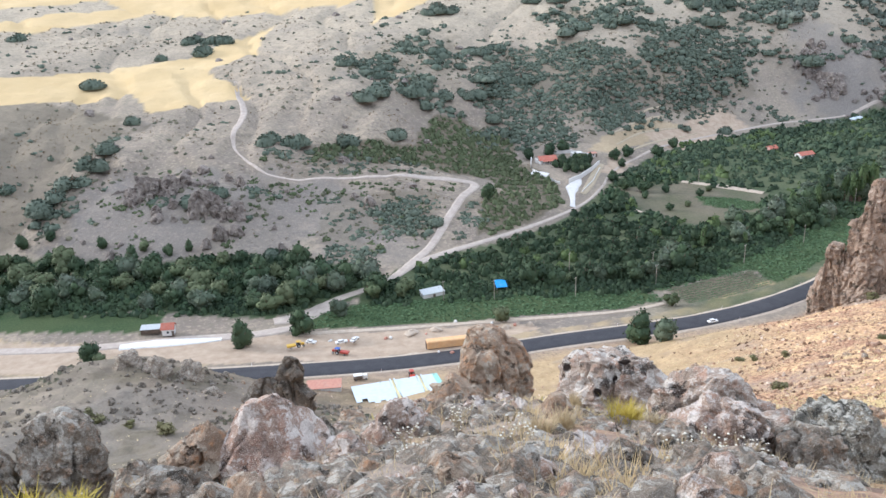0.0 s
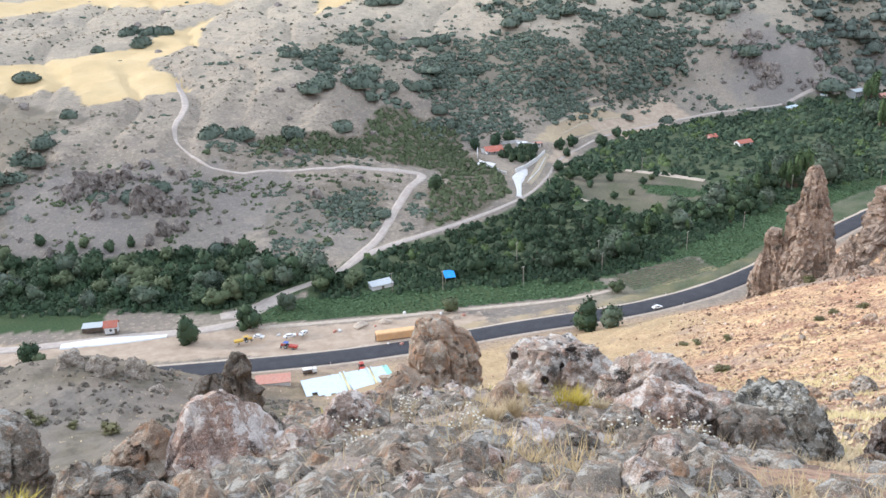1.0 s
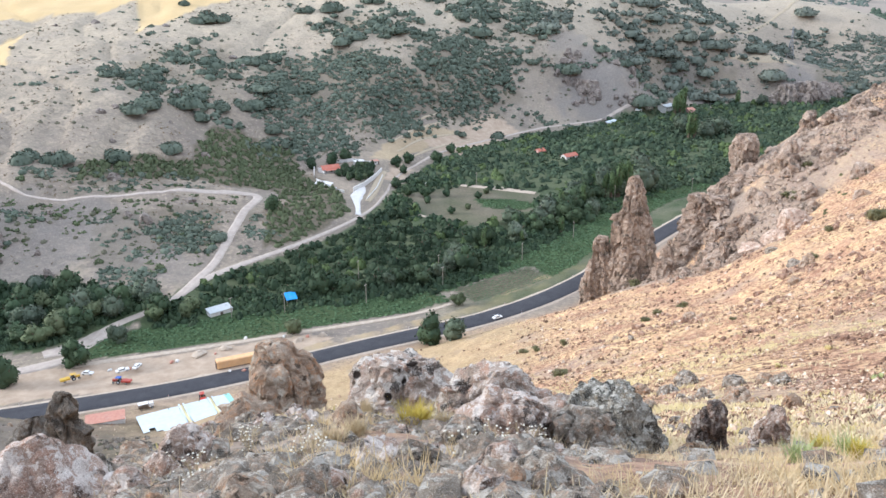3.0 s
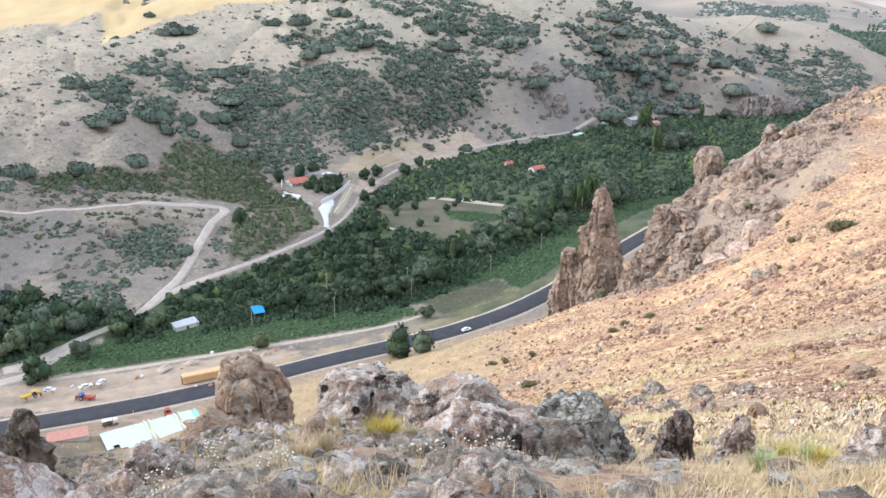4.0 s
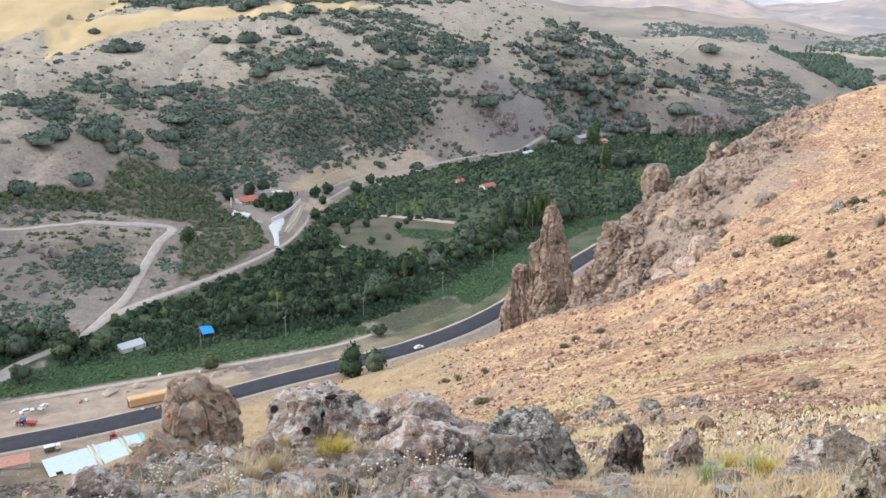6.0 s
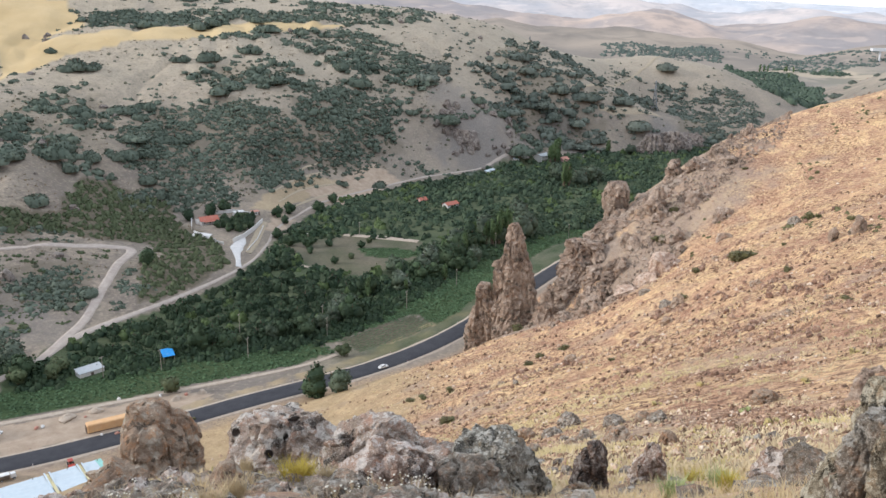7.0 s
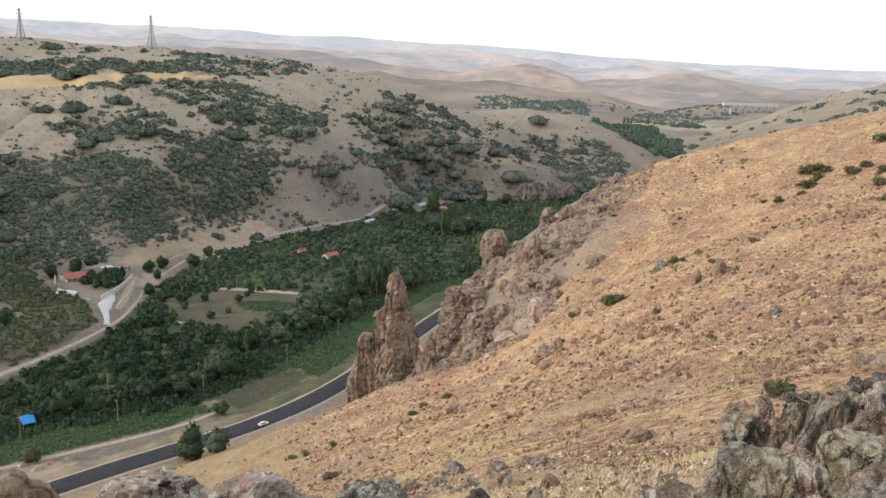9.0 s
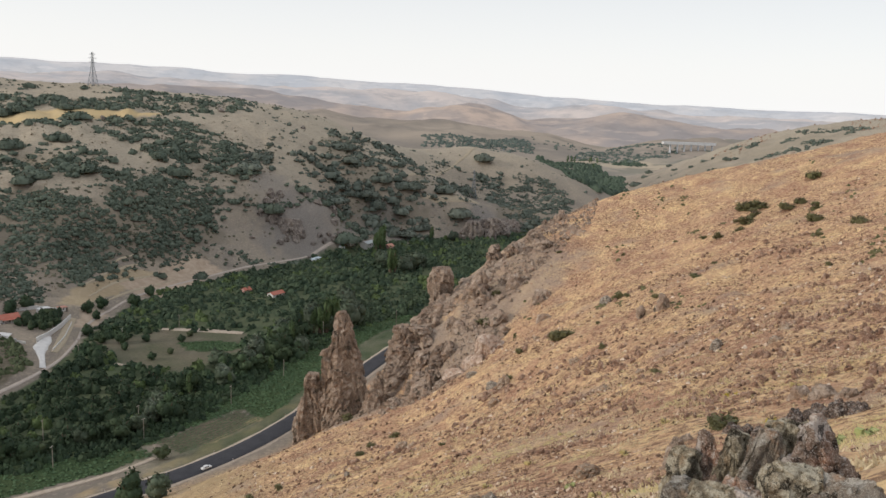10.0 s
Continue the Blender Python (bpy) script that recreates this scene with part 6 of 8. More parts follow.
def crop_rows():
    """Leafy crop in rows on the level fields."""
    rng = np.random.RandomState(41)
    shapes = [leaf_crown(180 + i, 16, (0.5, 0.5, 0.34), (0, 0, 0.2), 0.15, 1, fine=1) for i in range(4)]
    xs, ys = [], []
    for k in (0, 1, 2, 4):
        x, y = sow(rng, CROPS[k], 2.2, 0.4, 0.95)
        xs.append(x), ys.append(y)
    x, y = np.concatenate(xs), np.concatenate(ys)
    n_field = len(x)
    # vegetable rows beside the highway
    for k in range(9):
        t = k / 8
        line = curve([(103 - 5 * t, 321 + 14 * t), (122 - 3 * t, 327 + 18 * t), (145 - 4 * t, 338 + 16 * t)], 0.8)
        keep = grain(line[:, 0], line[:, 1], 12, 2, seed=96) > -0.45
        xs_, ys_ = line[keep, 0] + rng.normal(0, 0.15, keep.sum()), line[keep, 1] + rng.normal(0, 0.15, keep.sum())
        x, y = np.concatenate([x, xs_]), np.concatenate([y, ys_])
    size = rng.uniform(1.7, 2.8, len(x))
    size[n_field:] *= 0.5
    strewn("crop", shapes, x, y, size, CROP, "low leafy green crop in a level field", "crop", 8, tall=np.full(len(x), 0.6))


def blades(seed, n, h, spread, width):
    """A tuft of bent grass blades."""
    rng = np.random.RandomState(seed)
    v = []
    for _ in range(n):
        a, b = rng.uniform(0, 2 * math.pi, 2)
        r = spread * math.sqrt(rng.rand())
        base = np.array([r * math.cos(a) * 0.5, r * math.sin(a) * 0.5, -0.03])
        tip = base + np.array([math.cos(b) * spread * 0.9, math.sin(b) * spread * 0.9, 0]) * rng.uniform(0.2, 1) + np.array([0, 0, h * rng.uniform(0.55, 1.1)])
        side = np.array([-math.sin(b), math.cos(b), 0]) * width
        mid = base * 0.55 + tip * 0.45 + np.array([0, 0, h * 0.12])
        v += [base - side, base + side, mid + side * 0.8, mid - side * 0.8, mid - side * 0.8, mid + side * 0.8, tip + side * 0.15, tip - side * 0.15]
    return np.array(v), np.arange(len(v)).reshape(-1, 4)


def stalks(seed, n, h, spread, width):
    """A coarse tuft of straight stalks."""
    rng = np.random.RandomState(seed)
    v = []
    for _ in range(n):
        a, b = rng.uniform(0, 2 * math.pi, 2)
        base = np.array([math.cos(a), math.sin(a), 0]) * spread * 0.5 * rng.rand() - np.array([0, 0, 0.04])
        tip = base + np.array([math.cos(b) * spread * 0.6, math.sin(b) * spread * 0.6, h * rng.uniform(0.5, 1.1)])
        side = np.array([-math.sin(b), math.cos(b), 0]) * width
        v += [base - side, base + side, tip + side * 0.4, tip - side * 0.4]
    return np.array(v), np.arange(len(v)).reshape(-1, 4)


def dry_cover():
    rng = np.random.RandomState(51)
    tufts = [blades(200 + i, 13, 0.30, 0.34, 0.0075) for i in range(5)]
    # ledge grass, in drifts
    d, b = rng.uniform(5.5, 27, 4300), rng.uniform(-40, 70, 4300)
    x, y = d * np.sin(np.radians(b)), d * np.cos(np.radians(b))
    m = grain(x, y, 2.6, 3, seed=61) > -0.12 + 0.1 * step(28, 45, b)
    x, y, d = x[m], y[m], d[m]
    strewn("ledge_grass", tufts, x, y, rng.uniform(0.5, 1.15, len(x)), STRAW, "pale dry grass tufts between the rocks", "dry grass", 9)
    # thick yellow tussocks on the right-hand edge of the ledge
    tussock = [blades(270 + i, 26, 0.22, 0.40, 0.007) for i in range(4)]
    d, b = 8 * np.exp(rng.rand(1700) * math.log(5.5)), rng.uniform(27, 70, 1700)
    x, y = d * np.sin(np.radians(b)), d * np.cos(np.radians(b))
    m = grain(x, y, 3.5, 3, seed=69) > 0.05
    strewn("tussock_grass", tussock, x[m], y[m], rng.uniform(0.5, 1.15, m.sum()), GOLD, "thick golden dry grass on the slope", "dry grass", 69)
    # drifts of the same grass between the boulders
    d, b = rng.uniform(7.5, 15, 1300), rng.uniform(-34, 20, 1300)
    x, y = d * np.sin(np.radians(b)), d * np.cos(np.radians(b))
    m = grain(x, y, 2.2, 3, seed=74) > 0.0
    strewn("drift_grass", tussock, x[m], y[m], rng.uniform(0.7, 1.4, m.sum()), GOLD, "drifts of golden dry grass between the boulders", "dry grass", 75, tall=np.full(m.sum(), 1.7))
    # slope grass, coarser with distance
    far = [stalks(210 + i, 4, 0.36, 0.5, 0.075) for i in range(6)]
    b, d = rng.uniform(-34, 68, 60000), 17 * np.exp(rng.uniform(0, 1, 60000) * math.log(25))
    x, y = d * np.sin(np.radians(b)), d * np.cos(np.radians(b))
    z = land(x, y)
    m = (near_hill(x, y) > far_hill(x, y)) & (z > 2.5) & (grain(x, y, 9, 4, seed=62) > -0.1) & (rng.rand(len(x)) < 0.3 + 0.7 * step(-8, 12, b))
    x, y, d, z = x[m], y[m], d[m], z[m]
    strewn("slope_grass", far, x, y, rng.uniform(0.4, 1.05, len(x)) * (0.6 + 0.8 * step(20, 200, d)), SLOPE_STRAW, "golden dry grass over the near slope", "dry grass", 10, z=z)
    # broad pale tussocks in drifts
    broad = [stalks(280 + i, 13, 0.26, 0.9, 0.032) for i in range(5)]
    b, d = rng.uniform(22, 68, 14000), 30 * np.exp(rng.uniform(0, 1, 14000) * math.log(6.5))
    x, y = d * np.sin(np.radians(b)), d * np.cos(np.radians(b))
    m = grain(x, y, 11, 4, 0.6, seed=79) > 0.18
    x, y, d = x[m], y[m], d[m]
    strewn("slope_tussock", broad, x, y, rng.uniform(0.5, 1.2, len(x)) * (0.7 + 0.5 * step(20, 160, d)), PALE_STRAW, "broad pale yellow grass tussocks on the near slope", "dry grass", 80)
    # patches of yellow-green grass and dark dry tufts on the slope
    for nm, mat, seed, level, label in (("yellow_grass", YELLOW_GRASS, 64, 0.25, "yellow-green grass patches on the near slope"), ("dry_tufts", BROWN_TUFT, 65, 0.05, "small brown dead tufts over the near slope")):
        b, d = rng.uniform(-6, 68, 15000), 14 * np.exp(rng.uniform(0, 1, 15000) * math.log(24))
        x, y = d * np.sin(np.radians(b)), d * np.cos(np.radians(b))
        z = land(x, y)
        m = (near_hill(x, y) > far_hill(x, y)) & (z > 2.5) & (grain(x, y, 16, 4, seed=seed) > level)
        x, y, d, z = x[m], y[m], d[m], z[m]
        strewn(nm, far, x, y, rng.uniform(0.35, 1.0, len(x)) * (0.6 + 0.7 * step(40, 200, d)), mat, label, "dry grass", seed, z=z)
    # stones: angular, on the ledge and all over the near slope
    stones = []
    for i in range(8):
        v, f = ball(1)
        r = np.random.RandomState(220 + i)
        v = v * (1 + 0.28 * r.uniform(-1, 1, (len(v), 1))) * np.array([1, r.uniform(0.6, 0.95), r.uniform(0.45, 0.75)])
        stones.append((v * 0.5, f))
    d, b = rng.uniform(4.5, 28, 4200), rng.uniform(-40, 30, 4200) + np.where(rng.rand(4200) < 0.15, 34, 0)
    x, y = d * np.sin(np.radians(b)), d * np.cos(np.radians(b))
    strewn("ledge_rubble", stones, x, y, 0.08 + 0.75 * rng.rand(len(x)) ** 4, GREY, "loose grey and pink stones on the ledge", "rubble", 11, sink=-0.05)
    # stones and dead tufts on the far hillside
    tri = [stalks(260 + i, 4, 0.7, 1.1, 0.16) for i in range(4)]
    b, d = rng.uniform(-32, 40, 16000), rng.uniform(375, 900, 16000)
    x, y = d * np.sin(np.radians(b)), d * np.cos(np.radians(b))
    z = land(x, y)
    m = (far_hill(x, y) > near_hill(x, y)) & (z > 8) & (grain(x, y, 30, 4, seed=67) > -0.1) & clear_of(x, y, (LOWER, 4), (UPPER, 4))
    for i, f in enumerate(STUBBLE):
        m &= patch(x, y, [spot(*c) for c in f], 3.0, i) < 0.5
    x, y, d, z = x[m], y[m], d[m], z[m]
    strewn("hill_tufts", tri, x, y, rng.uniform(0.5, 1.6, len(x)) * (0.5 + d / 900), BROWN_TUFT, "small brown dead tufts over the far hillside", "dry grass", 68, z=z)
    lumps = [rock_shape((1, 0.85, 0.7), 300 + i, 3, 0.13, taper=0.3) for i in range(8)]
    d, b = rng.uniform(7, 22, 300), rng.uniform(-32, 26, 300)
    x, y = d * np.sin(np.radians(b)), d * np.cos(np.radians(b))
    m = grain(x, y, 3.0, 2, seed=66) > -0.1
    x, y = x[m], y[m]
    for k, mat in enumerate((GREY, TUFF, RUST)):
        s = slice(k, None, 3)
        strewn("ledge_rocks", lumps, x[s], y[s], 0.25 + 0.85 * rng.rand(len(x[s])) ** 2.2, mat, "broken lichen-spotted rocks between the boulders", "rubble", 70 + k, sink=0.15)
    chips = []
    for i in range(8):
        r = np.random.RandomState(240 + i)
        v = np.array([(1, 0, 0), (0, 1, 0), (-1, 0, 0), (0, -1, 0), (0, 0, 1), (0, 0, -1)], float) * (1 + 0.3 * r.uniform(-1, 1, (6, 1))) + 0.16 * r.normal(size=(6, 3))
        chips.append((v * np.array([0.5, 0.4, 0.46]), np.array([(0, 1, 4), (1, 2, 4), (2, 3, 4), (3, 0, 4)])))
    b, d = rng.uniform(-20, 68, 120000), 20 * np.exp(rng.uniform(0, 1, 120000) * math.log(20))
    x, y = d * np.sin(np.radians(b)), d * np.cos(np.radians(b))
    z = land(x, y)
    m = (near_hill(x, y) > far_hill(x, y)) & (z > 3) & (grain(x, y, 12, 4, seed=63) > -0.15 - 0.35 * rng.rand(len(x)))
    x, y, d, z = x[m], y[m], d[m], z[m]
    m = ~((np.degrees(np.arctan2(x, y)) < 21) & (z < 66) & (rng.rand(len(x)) < 0.85))
    x, y, d, z = x[m], y[m], d[m], z[m]
    s = (0.20 + 0.85 * rng.rand(len(x)) ** 6) * (0.45 + 1.2 * step(30, 220, d))
    strewn("slope_stones", chips, x, y, s, SCREE, "loose reddish stones strewn over the dry slope", "rubble", 12, sink=-0.02, z=z)
    # dark broken rock and low growth over the knoll below the ledge
    lumps = [rock_shape((1, 0.8, 0.6), 340 + i, 2, 0.16, taper=0.3, facets=9) for i in range(6)]
    b, d = rng.uniform(-33, -6, 4200), rng.uniform(60, 262, 4200)
    x, y = d * np.sin(np.radians(b)), d * np.cos(np.radians(b))
    z = land(x, y)
    m = (z > 8) & (grain(x, y, 20, 4, 0.6, seed=26) > 0.1)
    strewn("knoll_rubble", lumps, x[m], y[m], 0.4 + 2.4 * rng.rand(m.sum()) ** 4, DARK_GREY, "dark broken rock strewn over the knoll", "rubble", 27, sink=0.15, z=z[m])
    b, d = rng.uniform(-33, -6, 1500), rng.uniform(60, 262, 1500)
    x, y = d * np.sin(np.radians(b)), d * np.cos(np.radians(b))
    z = land(x, y)
    m = (z > 6) & (grain(x, y, 26, 3, 0.6, seed=28) > 0.15)
    strewn("knoll_scrub", [dome_bush(520 + i, 1, 9, 0.12, 0.5, 0.42, 0.42, 7, 2) for i in range(4)], x[m], y[m], rng.uniform(0.5, 2.2, m.sum()), LOW_SCRUB, "low olive dry growth over the knoll", "scrub", 29, z=z[m], smooth=True)
    # broken reddish rock in ribs and patches over the slope
    lumps = [rock_shape((1, 0.8, 0.75), 320 + i, 2, 0.16, taper=0.3, facets=9) for i in range(8)]
    b, d = rng.uniform(14, 68, 26000), 26 * np.exp(rng.uniform(0, 1, 26000) * math.log(14))
    x, y = d * np.sin(np.radians(b)), d * np.cos(np.radians(b))
    m = (near_hill(x, y) > far_hill(x, y)) & (np.abs(grain(x, y, 26, 3, 0.6, seed=76)) < 0.15) & (grain(x, y, 40, 2, seed=77) > -0.1)
    x, y, d, b = x[m], y[m], d[m], b[m]
    z = land(x, y)
    m = (z > 8) & ((b > 24) | (z > 70))
    x, y, d, z = x[m], y[m], d[m], z[m]
    s = (0.2 + 0.9 * rng.rand(len(x)) ** 3.5) * (0.6 + 1.5 * step(30, 220, d))
    strewn("slope_rocks", lumps, x, y, s, SLOPE_ROCK, "broken red-brown rock in ribs over the dry slope", "rubble", 78, sink=0.18, z=z)
    # broken rock below and between the crags
    b, d = rng.uniform(31.6, 46, 4600), 0
    d = np.interp(b, (30, 33, 36, 40, 46), (308, 318, 326, 362, 440)) + rng.uniform(-34, 30, len(b))
    x, y = d * np.sin(np.radians(b)), d * np.cos(np.radians(b))
    z = land(x, y)
    m = (near_hill(x, y) > 3) & (grain(x, y, 12, 3, seed=73) > -0.25) & (away(x, y, HIGHWAY) > 12)
    x, y, z = x[m], y[m], z[m]
    strewn("crag_rubble", chips, x, y, 0.5 + 2.6 * rng.rand(len(x)) ** 3, CRAG, "broken brown rock strewn between the crags", "rubble", 74, sink=0.0, z=z)
    # low olive brush in streaks over the upper slope, and rock on the ridge beyond
    brush = [dome_bush(640 + i, 1, 9, 0.12, 0.5, 0.36, 0.34, 6, 2) for i in range(4)]
    b, d = rng.uniform(41, 66, 5200), rng.uniform(215, 450, 5200)
    x, y = d * np.sin(np.radians(b)), d * np.cos(np.radians(b))
    m = grain(b * 9, d * 0.35, 16, 4, 0.6, seed=87) > 0.42
    strewn("slope_brush", brush, x[m], y[m], 0.5 + 2.0 * rng.rand(m.sum()) ** 2, OLIVE, "low olive-brown brush in streaks over the dry slope", "scrub", 87, smooth=True)
    b, d = rng.uniform(47.5, 66, 3600), rng.uniform(950, 1420, 3600)
    x, y = d * np.sin(np.radians(b)), d * np.cos(np.radians(b))
    m = grain(x, y, 70, 4, 0.6, seed=88) > 0.15
    strewn("ridge_rocks", chips, x[m], y[m], 1.0 + 4.5 * rng.rand(m.sum()) ** 2, SLOPE_ROCK, "brown rock breaking out of the farther dry ridge", "rubble", 88, sink=0.0)
    # shrubs on the near slopes, each a thing
    kinds = [plant_kind("shrub", 230 + i, 360, 1.0, 0.6, OLIVE, 0.036, -0.5, 9, 1.6) for i in range(3)] + [plant_kind("shrub", 235, 360, 1.0, 0.5, OLIVE, 0.034, -0.6, 8, 1.7)]
    for rows in (SHRUBS_A, SHRUBS_B):
        for b, d, w in rows:
            x, y = spot(b, d)
            stand("shrub", kinds[rng.randint(4)], x, y, w, rng.uniform(0, 360), "low olive-green shrub on the dry near slope", "shrub", "shrubs on the near slope", rng.uniform(0.7, 1.0))
    # yellow-green weeds on the slope
    kinds = [plant_kind("weed", 245 + i, 200, 1.0, 0.7, m, 0.03, -0.5, 8, 1.6) for i, m in enumerate((YELLOW, PALE_GREEN, YELLOW_GRASS))]
    for b, d, w, k in SLOPE_WEEDS:
        x, y = spot(b, d)
        stand("weed", kinds[k], x, y, w, rng.uniform(0, 360), ("bushy yellow weed on the dry slope", "pale green bushy weed on the dry slope", "yellow-green dry weed on the slope")[k], "weed", "weeds on the slope", rng.uniform(0.6, 0.9))
    # weeds close by
    for x, y, w, h, mat, label in WEEDS:
        v, f = blades(int(abs(x * 37 + y * 91)) % 999, 260, h, w, 0.007)
        me = raw_mesh("leaves", v, f, mat)
        ob = empty("weed", pose(x, y, height(x, y) + (0.6 if (x, y) in ON_ROCK else 0.0)), label, "weed", "weeds on the ledge")
        part("leaves", me, ob)
    heads = []
    for i in range(4):
        v, f = ball(1)
        heads.append((v * np.array([0.014, 0.014, 0.010]), f))
    for x, y, w, h, n in FLOWERS:
        r = np.random.RandomState(int(abs(x * 53 + y * 17)) % 999)
        ob = empty("dead_flower_clump", pose(x, y, height(x, y)), "dry branching stems with small white flower heads", "dead flowers", "dead flower clumps")
        stems, tops = [], []
        for _ in range(n):
            a, q = r.uniform(0, 2 * math.pi), r.uniform(0.1, 1)
            tip = np.array([math.cos(a) * w * q, math.sin(a) * w * q, h * r.uniform(0.55, 1.05)])
            stems.append(limb_tube([(tip[0] * 0.2, tip[1] * 0.2, -0.05), tip * np.array([0.5, 0.5, 0.55]), tip], (0.006, 0.005, 0.003), 4))
            for _ in range(3):
                t2 = tip + r.normal(size=3) * np.array([0.06, 0.06, 0.04])
                stems.append(limb_tube([tip * 0.8, (tip * 0.8 + t2) / 2, t2], (0.004, 0.003, 0.002), 4))
                hv, hf = heads[r.randint(4)]
                tops.append((hv * r.uniform(0.7, 1.6) + t2, hf))
        tagged(part("stem_spray", raw_mesh("stem_spray", *joined(stems), DRY_STEM), ob), kind="stuff")
        tagged(part("flower_spray", raw_mesh("flower_spray", *joined(tops), WHITE_HEAD, True), ob, "small white dried flower heads"), kind="stuff")


SHRUBS_A = [(21.5, 209, 3.2), (22.6, 208, 3.1), (24.7, 205, 3.4), (24.4, 139, 3.7), (30.3, 211, 3.4), (32.7, 224, 3.9), (36.3, 148, 1.5), (31.2, 219, 3.2), (40.8, 227, 3.2), (44.4, 248, 7.0),
            (41.5, 250, 3.5), (48.1, 286, 5.9), (-26.5, 205, 4), (-25.8, 203, 4.5), (-24.0, 195, 4), (-21.5, 188, 6), (-18.8, 182, 5), (-16, 178, 4.5), (-12.5, 175, 5), (-9.5, 170, 4), (12.6, 262, 3.2), (5.6, 285, 3)]
SHRUBS_B = [(55.7, 61.8, 2.6), (55.5, 379, 9.5), (56.1, 368, 8.0), (55.5, 357, 8.0), (55.2, 342, 6.0), (56.5, 376, 7.0), (55.9, 384, 6.5), (54.1, 337, 4.6), (53.1, 349, 3.2), (58.1, 364, 7.0), (58.7, 366, 6.0), (59.3, 410, 8.0), (59.6, 345, 7.5), (51.4, 356, 2.6), (48.0, 359, 3.0), (43.7, 375, 3.0), (59.8, 324, 6.6), (59.9, 289, 4.9), (62.1, 294, 7.0), (54.0, 283, 2.7), (48.6, 277, 2.3), (44.1, 249, 6), (46.8, 245, 2.1), (51.1, 125, 2.1), (55.5, 60, 1.5),
            (29.5, 326, 6), (38.7, 330, 6), (39.6, 345, 5), (50.5, 255, 4), (53, 265, 4),  (47.2, 210, 2.5), (42.3, 180, 2), (61, 230, 3)]
WEEDS = [(-5.0, 8.0, 0.5, 0.26, YELLOW, "bushy yellow flowering weed in dry grass"), (-4.45, 8.2, 0.35, 0.22, YELLOW, "bushy yellow flowering weed in dry grass"), (3.4, 14.2, 0.5, 0.55, YELLOW, "golden yellow bushy weed between pale rocks"), (-6.0, 9.6, 0.6, 0.36, YELLOW, "low yellow flowering weed in dry grass"), (-5.4, 9.9, 0.2, 0.25, YELLOW, "low yellow flowering weed in dry grass"), (3.75, 14.6, 0.42, 0.42, YELLOW, "golden yellow bushy weed between pale rocks"),
         (4.0, 14.1, 0.3, 0.35, STRAW, "straw-coloured bushy weed between pale rocks"), (2.7, 15.7, 0.25, 0.5, STRAW, "tall pale dry grass clump beside a boulder"), (1.6, 12.6, 0.4, 0.5, STRAW, "tall pale dry grass clump"),
         (2.1, 13.2, 0.35, 0.5, STRAW, "tall pale dry grass clump"), (10.9, 9.5, 0.35, 0.3, YELLOW, "yellow-green weed on the dry slope"), (10.1, 9.9, 0.4, 0.35, PALE_GREEN, "pale green feathery weed on the dry slope"),
         (11.6, 12.2, 0.35, 0.3, YELLOW, "yellow-green weed on the dry slope"), (8.0, 8.7, 0.35, 0.35, PALE_GREEN, "pale green feathery weed on the dry slope"), (9.3, 8.9, 0.3, 0.3, YELLOW, "yellow-green weed on the dry slope"),
         (9.1, 5.4, 0.3, 0.3, PALE_GREEN, "pale green feathery weed beside rocks"), (5.7, 14.6, 0.25, 0.3, PALE_GREEN, "small green tuft behind a pitted rock")]
ON_ROCK = ((-5.0, 8.0), (-4.45, 8.2))
SLOPE_WEEDS = [(58.8, 60.3, 1.5, 0), (62.8, 43.1, 1.3, 1), (64.4, 45.3, 1.5, 1), (46, 48.6, 0.9, 1), (49.6, 57.9, 1.2, 2), (42.9, 67.3, 1.3, 2), (64.7, 16.7, 0.5, 1), (61.2, 21.1, 0.5, 2), (52, 70, 1.2, 2), (56, 80, 1.4, 0), (60, 75, 1.3, 2), (48, 38, 0.8, 2), (51, 33, 0.7, 1), (54, 40, 0.8, 2),
               (44, 30, 0.6, 0), (46.5, 26, 0.6, 1), (40.5, 22, 0.6, 0), (38, 24, 0.6, 2), (41, 19, 0.5, 1), (43, 36, 0.9, 0), (36.5, 19.5, 0.5, 0), (57, 34, 0.7, 0), (62, 58, 1.3, 1), (40, 60, 1.1, 2), (37, 45, 0.9, 2), (33, 70, 1.2, 2), (45, 90, 1.4, 2), (50, 110, 1.6, 2)]
FLOWERS = [(3.6, 9.6, 0.5, 0.55, 26), (4.3, 10.3, 0.5, 0.5, 22), (3.0, 9.3, 0.4, 0.5, 16), (1.1, 11.3, 0.4, 0.55, 16), (-0.7, 11.6, 0.4, 0.6, 14), (-5.2, 9.4, 0.3, 0.6, 8), (0.2, 13.2, 0.4, 0.6, 12)]

hill_scrub()
valley_trees()
crop_rows()
dry_cover()


# ---------------------------------------------------------------- buildings, vehicles, masts
def paint(name, a, b=None, rough=0.7, size=0.8, dirt=(0.35, 0.31, 0.27), amount=0.3, metal=0.0, spec=0.3):
    """Paint or plain surface with faint weathering."""
    g = Graph(name)
    p = g.where()
    c = g.mix(g.ramp(g.noise(p, size, 4), (0.35, 0.0), (0.65, 1.0)), a, b or tuple(0.88 * v for v in a))
    c = g.mix(g.ramp(g.noise(p, size * 2.7, 5, 0.6), (0.52, 0.0), (0.75, amount)), c, dirt)
    return g.out(c, rough, g.noise(p, 0.15, 3), 0.15, 0.02, metal, spec)


